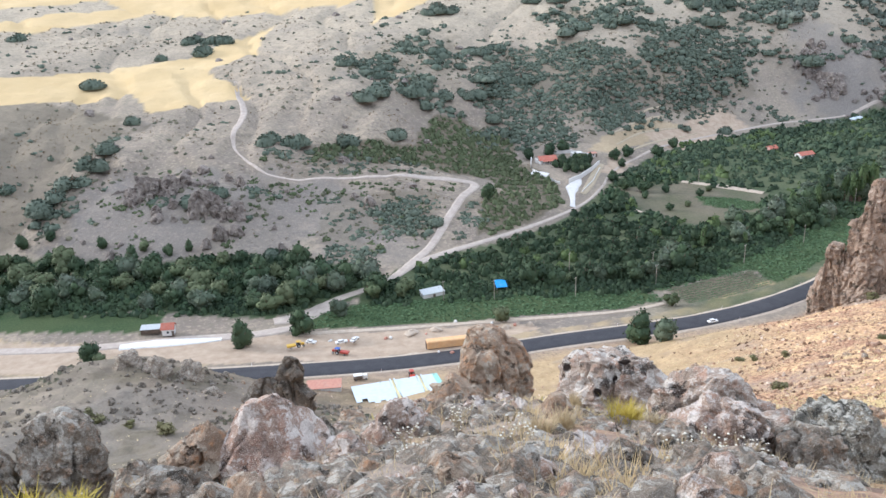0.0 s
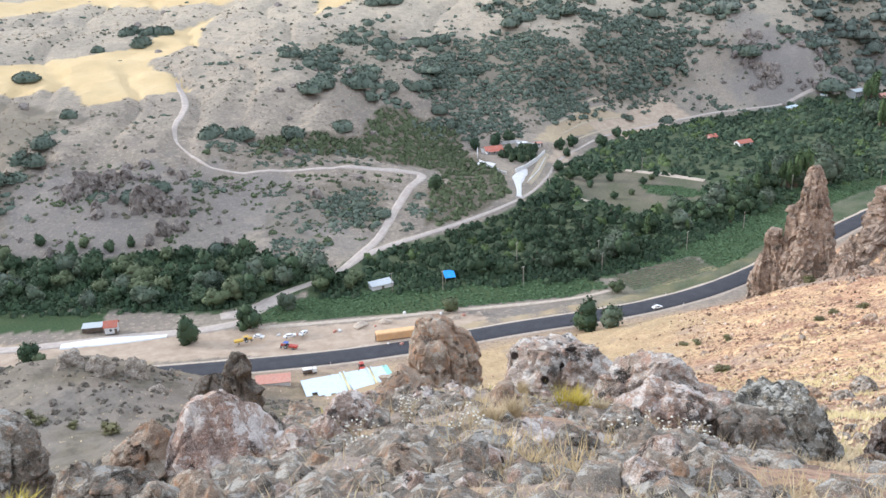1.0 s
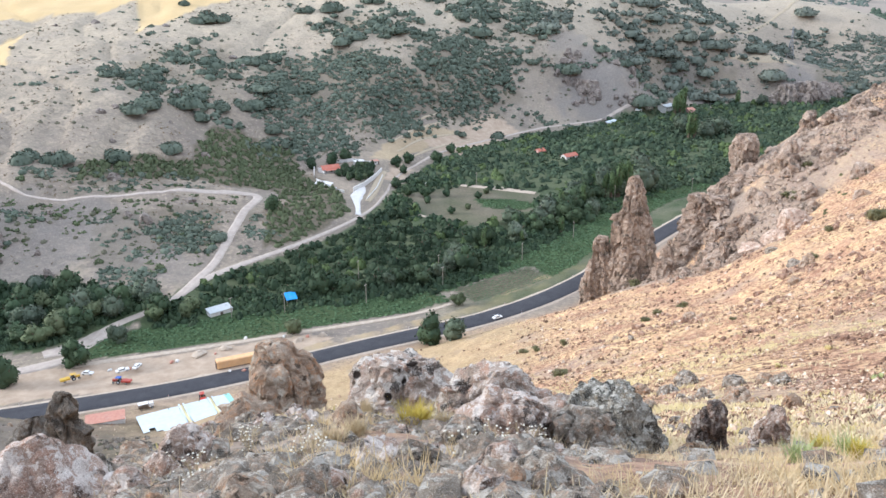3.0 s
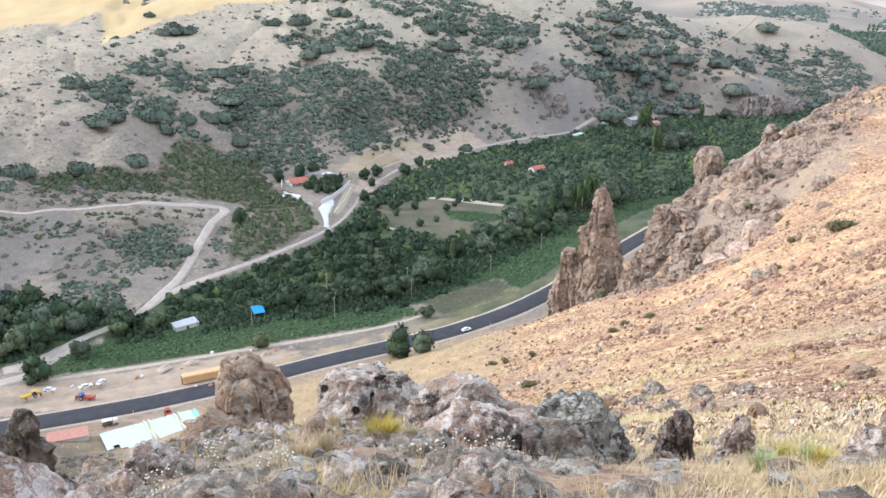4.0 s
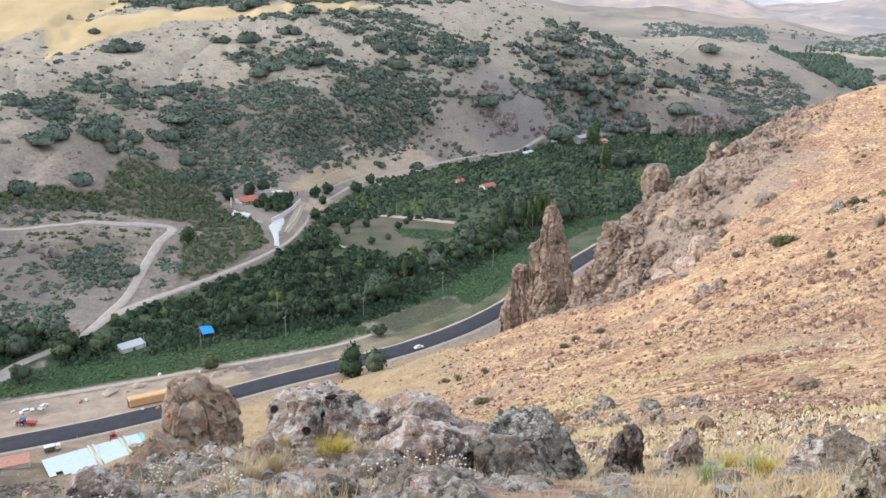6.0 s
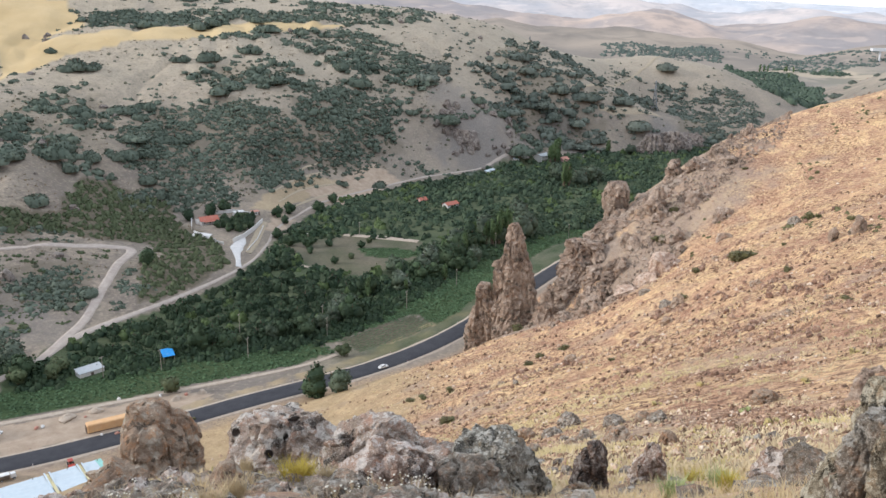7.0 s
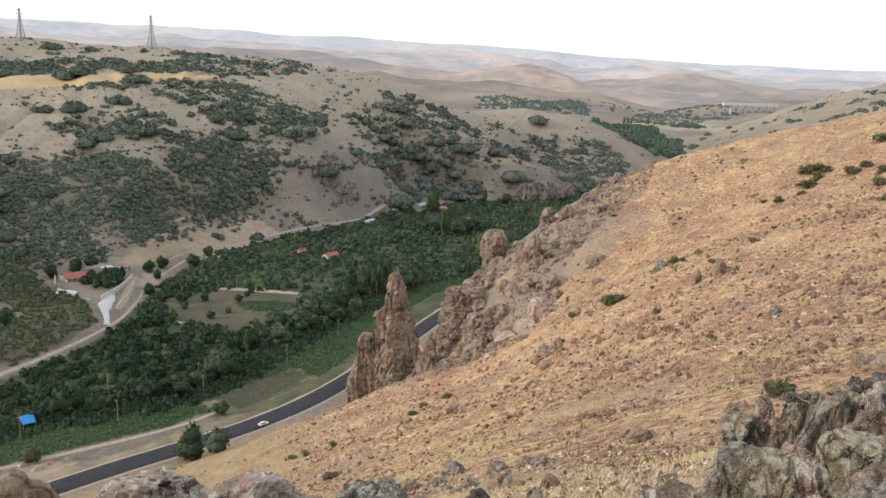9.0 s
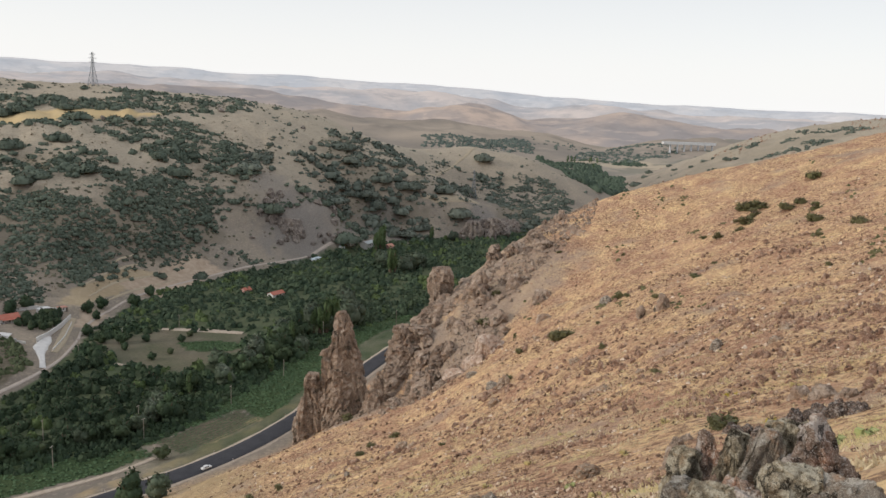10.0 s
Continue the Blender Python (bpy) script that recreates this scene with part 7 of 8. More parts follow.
WHITEWASH = paint("whitewash", (0.66, 0.65, 0.64))
PINK_WALL = paint("pink_plaster", (0.58, 0.36, 0.33))
TILE = paint("red_roof_tile", (0.36, 0.115, 0.08), (0.43, 0.15, 0.105))
TERRACOTTA = paint("terracotta_sheet", (0.42, 0.20, 0.15), (0.48, 0.25, 0.19))
SHEET = paint("pale_metal_sheet", (0.46, 0.54, 0.60), (0.52, 0.59, 0.64), 0.45, 1.5, (0.40, 0.44, 0.47), 0.25)
SHEET_GREEN = paint("turquoise_sheet", (0.28, 0.55, 0.50), None, 0.45)
SHEET_YELLOW = paint("yellowed_sheet", (0.58, 0.52, 0.30), None, 0.5)
TIN = paint("grey_tin", (0.42, 0.45, 0.47), None, 0.45)
BLUE = paint("blue_tarpaulin", (0.02, 0.22, 0.60), (0.03, 0.30, 0.70), 0.5)
ORANGE = paint("orange_tarpaulin", (0.60, 0.36, 0.18), (0.66, 0.42, 0.22), 0.7, 1.5)
CAR_WHITE = paint("white_car_paint", (0.72, 0.72, 0.72), None, 0.25, 1.0, (0.5, 0.5, 0.5), 0.1, spec=0.5)
CAR_RED = paint("red_paint", (0.40, 0.06, 0.04), None, 0.4)
CAR_BLUE = paint("blue_paint", (0.03, 0.10, 0.42), None, 0.4)
CAR_YELLOW = paint("yellow_paint", (0.60, 0.38, 0.05), None, 0.4)
GLASS = paint("dark_window_glass", (0.02, 0.025, 0.03), None, 0.08, spec=0.6)
RUBBER = paint("tyre_rubber", (0.02, 0.02, 0.02), None, 0.9)
DARK_WOOD = paint("weathered_timber", (0.12, 0.09, 0.07), None, 0.9)
POLE_WOOD = paint("pole_timber", (0.30, 0.27, 0.23), None, 0.9)
STEEL = paint("galvanised_steel", (0.26, 0.28, 0.30), None, 0.5, metal=0.2)
FAR_STEEL = paint("weathered_steel", (0.20, 0.22, 0.25), None, 0.6)
DECK = paint("bridge_concrete", (0.62, 0.64, 0.68), None, 0.8)


def block(w, d, h, z=0.0, bevel=0.03, x=0.0, y=0.0, taper=1.0):
    """A block standing on z, its edges eased; taper narrows its top."""
    bm = bmesh.new()
    bmesh.ops.create_cube(bm, size=1.0)
    for v in bm.verts:
        k = taper if v.co.z > 0 else 1.0
        v.co = (v.co.x * w * k + x, v.co.y * d * k + y, (v.co.z + 0.5) * h + z)
    if bevel:
        bmesh.ops.bevel(bm, geom=bm.edges[:], offset=min(bevel, 0.2 * min(w, d, h)), segments=1, affect="EDGES")
    return bm


def bm_part(name, bm, mat, parent, label="", m=None):
    me = bpy.data.meshes.new(name)
    bm.to_mesh(me)
    bm.free()
    me.materials.append(mat)
    ob = part(name, me, parent, label)
    if m is not None:
        ob.matrix_basis = m
    return ob


def gable(w, d, rise, over, thick, z):
    """A pitched roof, its ridge along x."""
    bm = bmesh.new()
    hw, hd = w / 2 + over, d / 2 + over
    low = z - over * rise / (d / 2)
    pts = [(-hd, low), (0, z + rise), (hd, low), (hd, low - thick), (0, z + rise - thick), (-hd, low - thick)]
    a = [bm.verts.new((-hw, y, q)) for y, q in pts]
    b = [bm.verts.new((hw, y, q)) for y, q in pts]
    for i in range(6):
        j = (i + 1) % 6
        bm.faces.new((a[i], a[j], b[j], b[i]))
    for e in (a, b):
        bm.faces.new((e[0], e[1], e[4], e[5]))
        bm.faces.new((e[1], e[2], e[3], e[4]))
    bmesh.ops.recalc_face_normals(bm, faces=bm.faces[:])
    return bm


def lean_roof(w, d, z, drop, thick=0.12):
    """A single-pitch roof that falls towards -y."""
    bm = block(w, d, thick, z, 0.0)
    for v in bm.verts:
        v.co.z -= drop * (0.5 - v.co.y / d)
    return bm


def window(parent, x, y, z, w=1.1, h=1.2):
    f = bm_part("window", block(w, 0.14, h, z, 0.02, x, y - 0.03), WHITEWASH, parent)
    bm_part("pane", block(w - 0.22, 0.06, h - 0.22, z + 0.11, 0.0, x, y - 0.10), GLASS, f)


def house(name, x, y, turn, w, d, h, wall_mat, roof_mat, label, rise=1.6, windows=3, z=None, storeys=1):
    ob = empty(name, pose(x, y, height(x, y) - 0.1 if z is None else z, 0, 0, turn), label, "house")
    bm_part("wall", block(w, d, h, 0, 0.04), wall_mat, ob)
    if rise > 0:
        bm_part("roof", gable(w, d, rise, 0.5, 0.18, h), roof_mat, ob)
        for s in (-1, 1):
            bm = bmesh.new()
            q = [bm.verts.new((s * (w / 2 - 0.02), a, b)) for a, b in ((-d / 2, h), (d / 2, h), (0, h + rise - 0.2))]
            bm.faces.new(q)
            g = bmesh.ops.extrude_face_region(bm, geom=bm.faces[:])
            for v in g["geom"]:
                if isinstance(v, bmesh.types.BMVert):
                    v.co.x -= s * 0.2
            bm_part("gable_wall", bm, wall_mat, ob)
    else:
        bm_part("roof", block(w + 0.5, d + 0.5, 0.25, h, 0.03), roof_mat, ob)
    for s in range(storeys):
        for i in range(windows):
            window(ob, (i - (windows - 1) / 2) * w / (windows + 0.3), -d / 2, 1.0 + s * 2.9)
    bm_part("door", block(1.0, 0.12, 2.1, 0, 0.02, w * 0.42, -d / 2 - 0.02), DARK_WOOD, ob)
    return ob


def shed(name, x, y, turn, w, d, h, roof_mat, wall_mat, label, drop=0.6, open_front=False, z=None, category="shed"):
    ob = empty(name, pose(x, y, height(x, y) - 0.1 if z is None else z, 0, 0, turn), label, category)
    if open_front:
        for i in (-1, 1):
            for j in (-1, 1):
                bm_part("post", block(0.16, 0.16, h - (drop if j < 0 else 0) + 0.06, 0, 0.0, i * (w / 2 - 0.3), j * (d / 2 - 0.3)), POLE_WOOD, ob)
    else:
        bm_part("wall", block(w - 0.4, d - 0.4, h - drop - 0.05, 0, 0.03), wall_mat, ob)
        bm_part("door", block(1.2, 0.1, min(2.0, h - drop - 0.4), 0, 0.0, 0, -d / 2 + 0.17), DARK_WOOD, ob)
    bm_part("roof", lean_roof(w, d, h, drop), roof_mat, ob)
    return ob


def barn():
    """A long low barn with a patched sheet roof, seen from above beside the highway."""
    ob = empty("barn", pose(-15.5, 247.5, 0.8, 0, 0, 14), "long low roadside barn with a ragged pale blue sheet roof", "barn")
    bm_part("wall", block(25, 15, 3.4, -1.5, 0.05, 0.5, 0.5), WHITEWASH, ob)
    n = 16
    for i in range(n):
        x = -15.2 + i * 1.9
        mat = SHEET_YELLOW if i in (7, 12) else SHEET_GREEN if i == n - 1 else SHEET
        front = -8.6 + (2.2 * math.sin(i * 1.9) if i < 7 else 0.5 * math.sin(i * 2.7)) + (3.4 if i < 3 else 0)
        back = 8.4 + 0.25 * math.sin(i * 3.1)
        bm = block(1.97 if mat is SHEET else 0.9 if mat is SHEET_YELLOW else 1.97, back - front, 0.07, 5.6, 0.0, x, (front + back) / 2)
        if mat is SHEET_YELLOW:
            bm_part("roof_sheet", block(0.52, back - front, 0.07, 5.6, 0.0, x - 0.72, (front + back) / 2), SHEET, ob).location.z += 0.02 * math.sin(i)
            bm_part("roof_sheet", block(0.52, back - front, 0.07, 5.6, 0.0, x + 0.72, (front + back) / 2), SHEET, ob).location.z += 0.02 * math.cos(i)
        p = bm_part("roof_sheet", bm, mat, ob, "yellowed translucent roof sheet" if mat is SHEET_YELLOW else "turquoise roof sheet" if mat is SHEET_GREEN else "")
        p.rotation_euler = (radians(-6), 0, 0)
        p.location.z += 0.035 * (i % 3)
    for k, (x, y) in enumerate(((-14, -3), (-6, -8), (2, -8), (10, -8), (13, 8), (4, 8.2), (-6, 8.2))):
        bm_part("post", block(0.22, 0.22, 6.9, -1.5, 0.0, x, y), POLE_WOOD, ob)
    bm_part("rubble_wall", block(3.5, 1.2, 1.2, 0, 0.2, -9, 9.4), TERRACOTTA, ob, "low stack of red bricks")
    return ob


def wheel(parent, x, y, r, w=0.22):
    bm = bmesh.new()
    bmesh.ops.create_cone(bm, cap_ends=True, segments=14, radius1=r, radius2=r, depth=w, matrix=pose(x, y, r, 90))
    t = bm_part("wheel", bm, RUBBER, parent)
    bm = bmesh.new()
    bmesh.ops.create_cone(bm, cap_ends=True, segments=10, radius1=r * 0.55, radius2=r * 0.5, depth=w + 0.03, matrix=pose(x, y, r, 90))
    bm_part("rim", bm, TIN, t)


def car(x, y, turn, mat, label, z, length=4.2):
    ob = empty("car", pose(x, y, z, 0, 0, turn), label, "car")
    bm = block(length, 1.72, 0.62, 0.28, 0.14)
    bm_part("body", bm, mat, ob)
    bm = block(length * 0.58, 1.6, 0.58, 0.86, 0.1, -length * 0.06)
    for v in bm.verts:
        if v.co.z > 1.2:
            v.co.x = -length * 0.06 + (v.co.x + length * 0.06) * 0.72
            v.co.y *= 0.86
    bm_part("cabin", bm, mat, ob)
    for s in (-1, 1):
        bm_part("side_window", block(length * 0.44, 0.05, 0.36, 0.95, 0.0, -length * 0.06, s * 0.76), GLASS, ob)
        bm_part("headlight", block(0.08, 0.35, 0.16, 0.62, 0.02, length / 2 - 0.03, s * 0.6), TIN, ob)
        for e in (-1, 1):
            wheel(ob, e * length * 0.31, s * 0.80, 0.31)
    bm_part("windscreen", block(0.06, 1.3, 0.42, 0.92, 0.0, length * 0.175), GLASS, ob, m=None)
    bm_part("rear_window", block(0.06, 1.2, 0.38, 0.95, 0.0, -length * 0.31), GLASS, ob)
    return ob


def tractor(x, y, turn, body, cover, label, z):
    ob = empty("tractor", pose(x, y, z, 0, 0, turn), label, "tractor")
    bm_part("bonnet", block(1.7, 0.8, 0.8, 0.7, 0.1, 0.9), body, ob)
    bm_part("canopy", block(1.9, 1.6, 0.14, 2.2, 0.04, -0.5), cover, ob)
    for i in (-1, 1):
        for j in (-1.2, 0.2):
            bm_part("post", block(0.07, 0.07, 1.5, 0.7, 0.0, j, i * 0.65), STEEL, ob)
        wheel(ob, -0.6, i * 0.85, 0.72, 0.35)
        wheel(ob, 1.3, i * 0.7, 0.42, 0.25)
    bm_part("seat", block(0.5, 0.5, 0.5, 0.9, 0.06, -0.5), RUBBER, ob)
    bm_part("trailer_bed", block(3.4, 1.9, 0.7, 0.7, 0.05, -3.4), body, ob)
    for i in (-1, 1):
        wheel(ob, -3.6, i * 0.95, 0.4, 0.25)
    bm_part("drawbar", block(1.1, 0.1, 0.1, 0.6, 0.0, -1.4), STEEL, ob)
    return ob


def truck(x, y, turn, label, z):
    ob = empty("pickup_truck", pose(x, y, z, 0, 0, turn), label, "truck")
    bm_part("cab", block(1.7, 1.8, 1.5, 0.5, 0.15, 1.5, 0, 0.9), CAR_WHITE, ob)
    bm_part("windscreen", block(0.06, 1.4, 0.6, 1.2, 0.0, 2.3), GLASS, ob)
    bm_part("load_bed", block(3.2, 1.9, 0.6, 0.6, 0.04, -1.1), DARK_WOOD, ob)
    bm_part("canvas", block(3.2, 1.95, 0.25, 1.9, 0.1, -1.1), CAR_WHITE, ob, "pale canvas cover")
    for i in (-1, 1):
        for j in (-2.6, 0.3):
            bm_part("hoop", block(0.06, 0.06, 0.75, 1.2, 0.0, j, i * 0.9), STEEL, ob)
        for e in (1.6, -1.9):
            wheel(ob, e, i * 0.85, 0.4, 0.25)
    return ob


def pole(x, y, h=9.5):
    ob = empty("utility_pole", pose(x, y, height(x, y) - 0.2, 0, 0, random.uniform(20, 60)), "weathered grey utility pole with a crossarm", "utility pole", "utility poles in the valley")
    part("mast", raw_mesh("mast", *limb_tube([(0, 0, -0.3), (0, 0, h / 2), (0, 0, h)], (0.19, 0.16, 0.12), 8), POLE_WOOD), ob)
    bm_part("crossarm", block(1.9, 0.14, 0.14, h - 0.6, 0.0, 0, 0.14), POLE_WOOD, ob)
    for i in (-0.85, 0, 0.85):
        bm_part("insulator", block(0.12, 0.12, 0.26, h - 0.46, 0.02, i, 0.14), WHITEWASH, ob)
    return ob


def pylon(bearing, d, h, turn, mat=STEEL, group="pylons of the power line", thick=1.5):
    x, y = spot(bearing, d)
    ob = empty("pylon", pose(x, y, height(x, y) - 0.5, 0, 0, turn), "grey steel lattice power pylon on a dry hill", "pylon", group)
    b, waist, top = 0.11 * h, 0.028 * h, 0.016 * h
    r = 0.16 * thick

    def side(z):
        return b + (waist - b) * z / (0.62 * h) if z < 0.62 * h else waist + (top - waist) * (z - 0.62 * h) / (0.38 * h)

    for sx in (-1, 1):
        for sy in (-1, 1):
            pts = [(sx * side(z), sy * side(z), z) for z in (0, 0.62 * h, h)]
            part("leg", raw_mesh("leg", *limb_tube(pts, (r * 1.3, r, r * 0.7), 4), mat), ob)
    levels = [0.0, 0.16, 0.30, 0.42, 0.53, 0.62, 0.72, 0.82, 0.91, 1.0]
    for a, c in zip(levels, levels[1:]):
        pieces = []
        za, zc = a * h, c * h
        p, q = side(za), side(zc)
        for k in range(4):
            m = np.array([[math.cos(k * math.pi / 2), -math.sin(k * math.pi / 2)], [math.sin(k * math.pi / 2), math.cos(k * math.pi / 2)]])
            for u, w in (((-p, p), (q, q)), ((p, p), (-q, q)), ((-q, q), (q, q))):
                uz = za if w is not u and u[0] in (-p, p) and abs(u[0]) == p else zc
                uu, ww = m @ np.array(u), m @ np.array(w)
                za2 = zc if u == (-q, q) else za
                pieces.append(limb_tube([(*uu, za2), (*((uu + ww) / 2), (za2 + zc) / 2), (*ww, zc)], (r * 0.55,) * 3, 4))
        part("bracing", raw_mesh("bracing", *joined(pieces), mat), ob)
    for z, w in ((0.70, 0.15), (0.82, 0.19), (0.94, 0.13)):
        arm = [limb_tube([(-w * h, 0, z * h), (0, 0, z * h + 0.03 * h), (w * h, 0, z * h)], (r * 0.5, r * 0.8, r * 0.5), 4), limb_tube([(-w * h, 0, z * h), (0, 0, z * h - 0.005 * h), (w * h, 0, z * h)], (r * 0.5,) * 3, 4)]
        part("crossarm", raw_mesh("crossarm", *joined(arm), mat), ob)
    return ob


def low_wall(points, h, thick, mat, label, name="retaining_wall"):
    ob = empty(name, pose(0, 0, 0), label, "wall")
    for (ax, ay), (bx, by) in zip(points, points[1:]):
        n = max(1, int(math.hypot(bx - ax, by - ay) / 5))
        for k in range(n):
            t0, t1 = k / n, (k + 1) / n
            cx, cy = ax + (bx - ax) * (t0 + t1) / 2, ay + (by - ay) * (t0 + t1) / 2
            L = math.hypot(bx - ax, by - ay) / n
            p = bm_part("panel", block(L - 0.04, thick, h + 0.6, -0.6, 0.04), mat, ob)
            p.matrix_basis = pose(cx, cy, height(cx, cy), 0, 0, math.degrees(math.atan2(by - ay, bx - ax)))
    return ob


def bridge():
    ob = empty("viaduct", pose(0, 0, 0), "long pale concrete viaduct far down the valley", "bridge")
    a, b = np.array(spot(50.0, 2230)), np.array(spot(53.2, 2300))
    c, L, turn = (a + b) / 2, np.linalg.norm(b - a), math.degrees(math.atan2(b[1] - a[1], b[0] - a[0]))
    z = 45.0
    bm_part("deck", block(L * 1.02, 13, 5.6, z, 0.3), CAR_WHITE, ob).matrix_basis = pose(c[0], c[1], 0, 0, 0, turn)
    for s in (-1, 1):
        bm_part("parapet", block(L * 1.02, 0.4, 1.3, z + 5.6, 0.0, 0, s * 6.2), CAR_WHITE, ob).matrix_basis = pose(c[0], c[1], 0, 0, 0, turn)
    for k in np.linspace(0.14, 0.96, 7):
        x, y = a + (b - a) * k
        g = height(x, y) - 6
        bm_part("pier", block(2.2, 6, max(z - g, 4) + 0.2, g, 0.2), DECK, ob).matrix_basis = pose(x, y, 0, 0, 0, turn)
    return ob


def built():
    Z = ROAD_Z
    # farmhouse with its yard
    h = house("farmhouse", 70, 533, 12, 11.5, 7.5, 3.2, WHITEWASH, TILE, "white farmhouse with a red tiled gable roof above a concrete yard", 1.9, 3)
    bm_part("porch_roof", block(8.5, 2.6, 0.14, 2.7, 0.02, 0, -5.0), TILE, h)
    for i in (-4, 0, 4):
        bm_part("porch_post", block(0.2, 0.2, 2.7, 0, 0.0, i, -6.1), WHITEWASH, h)
    bm_part("terrace", block(14, 5.5, 1.0, -1.0, 0.05, 0, -6.6), CONCRETE, h)
    for i, (a, b, c) in enumerate(((-6.4, 1.5, 3.6), (-6.0, -3.5, 2.6))):
        bm_part("garden_wall", block(0.4, 6.0, c, -0.6, 0.03, a, b), WHITEWASH, h)
    house("outbuilding", 92, 548, 15, 7, 4, 2.6, WHITEWASH, WHITEWASH, "small whitewashed flat-roofed outbuilding", 0, 2)
    house("outbuilding", 103, 549, 12, 5, 4, 2.4, WHITEWASH, TERRACOTTA, "small whitewashed outbuilding with a brown flat roof", 0, 1)
    low_wall([(78, 489), (87, 501), (97, 519), (105, 535)], 2.8, 0.5, WHITEWASH, "tall white retaining wall beside the farm drive")
    low_wall([(84, 477), (95, 501), (104, 527)], 0.9, 0.4, CONCRETE, "low pale kerb wall along the farm lane")
    low_wall([(57.5, 513), (60, 535), (62.5, 552)], 2.6, 0.4, WHITEWASH, "white garden wall beside the farmhouse")
    low_wall([(77, 553), (90, 554), (100, 547)], 2.2, 0.4, WHITEWASH, "white wall behind the farm garden")
    low_wall([(58, 508), (64, 494), (72, 485)], 1.2, 0.4, CONCRETE, "low pale concrete garden wall")
    strip("farm_drive", curve([(86, 499), (83, 491), (79, 482), (77, 472), (76, 462), (74, 449)], 1.5), [2.5, 5.5, 6.5, 3.6, 2.4, 3.0], 0.45, CONCRETE, "bright pale concrete farm drive", "driveway")
    strip("farm_yard", curve([(57, 503), (62, 501), (67, 499)], 1.5), [7, 8, 6], 0.5, CONCRETE, "bright pale concrete terrace below the farmhouse", "driveway")
    strip("lane_bank", curve([(84, 474), (91, 492), (100, 518), (107, 536)], 2), [3, 5, 5, 3], 0.3, TERRACE, "dry tan bank between the farm wall and the track", "bank")
    for k, pts in enumerate(([(128, 562), (160, 594), (196, 622)], [(124, 572), (150, 600), (190, 630)], [(122, 584), (146, 610), (182, 640)], [(132, 606), (150, 622), (176, 646)])):
        strip("terrace_bank", curve(pts, 3), [0.8, 1.6, 1.4, 0.6], 0.3, TERRACE, "pale dry terrace bank above the track", "terrace")
    strip("hill_track", curve([(478, 764), (513, 776), (567, 812), (647, 859), (690, 890)], 4), [2.5, 3, 3, 3], 0.35, TERRACE, "pale dirt track across the far shoulder of the hill", "track")
    strip("pylon_terrace", curve([(500, 742), (522, 737), (545, 734), (580, 742)], 4), [5, 9, 9, 5], 0.35, TERRACE, "pale levelled terrace below a pylon", "terrace")
    strip("valley_path", curve([(98, 486), (101, 470), (107, 452), (118, 436)], 2), [2.5, 2.2, 2], 0.3, VERGE, "pale earth path beside a clearing", "path")
    strip("river_ford", curve([(-72, 318), (-60, 322), (-50, 333)], 2), [6, 9, 8], 0.3, TRACK, "pale gravel river crossing", "track")
    strip("clearing_bank", curve([(150, 500), (170, 487), (190, 470)], 2), [3, 6, 4], 0.4, VERGE, "bare pale earth bank in the orchard", "bank")
    # houses down the valley
    house("villa", 397, 676, 25, 13, 9, 6.2, WHITEWASH, TIN, "white two-storey villa among trees at the hill foot", 1.5, 4, storeys=2)
    house("outbuilding", 378, 674, 20, 8, 5, 3, WHITEWASH, TIN, "low white outbuilding beside a villa", 0.8, 2)
    house("cottage", 417, 670, 20, 8, 7, 4.6, PINK_WALL, TERRACOTTA, "pink two-storey cottage among poplars", 1.6, 2)
    house("cottage", 231, 566, 20, 6, 5, 3.4, PINK_WALL, TILE, "small cottage with a red roof in the orchard", 1.4, 1)
    house("farm_shed", 246, 547, 20, 11, 6, 3.2, WHITEWASH, TILE, "long white shed with a red roof in the orchard", 1.5, 2)
    shed("hut", 365, 668, 10, 5, 4, 3.4, SHEET, WHITEWASH, "small white hut at the hill foot")
    shed("greenhouse", 330, 650, 30, 14, 4, 2.4, SHEET, WHITEWASH, "low pale sheeted shed beside the track")
    shed("tin_shed", -5.5, 339.5, 24, 10.5, 5, 2.6, TIN, WHITEWASH, "grey tin-roofed shed among trees", 0.8)
    shed("tarpaulin_shelter", 25, 341, 8, 5, 5, 4.6, BLUE, BLUE, "open shelter with a bright blue tarpaulin roof", 1.6, True, category="shelter")
    # beside the highway
    barn()
    shed("brick_shed", -42.5, 252.5, 4, 12, 5, 3.6, TERRACOTTA, WHITEWASH, "low roadside shed with a terracotta sheet roof", 0.8, z=3.6)
    st = empty("covered_stack", pose(0.2, 288, Z, 0, 0, 9), "long stack covered by an orange tarpaulin beside the highway", "tarpaulin stack")
    bm_part("cover", block(16, 3.4, 3.2, 0.1, 0.35), ORANGE, st)
    bm_part("pallet", block(15, 3.0, 0.16, 0, 0.0), DARK_WOOD, st)
    bm_part("end_board", block(0.2, 2.6, 2.4, 0.15, 0.0, -8.1), DARK_WOOD, st)
    hut = house("hut", -113, 309, 5, 4.6, 4.2, 3.4, WHITEWASH, TILE, "small white roadside hut with a bright red roof", 1.6, 1, z=0.8)
    shed("dark_shed", -121, 311, 5, 8, 4, 2.6, TIN, DARK_WOOD, "dark timber shed with a grey roof beside a hut", 0.6, z=0.8)
    strip("concrete_apron", curve([(-130, 299), (-118, 301), (-104, 302), (-90, 303)], 2), [4, 6, 5, 2], 0.35, WHITEWASH, "bright pale concrete apron in front of a hut", "apron")
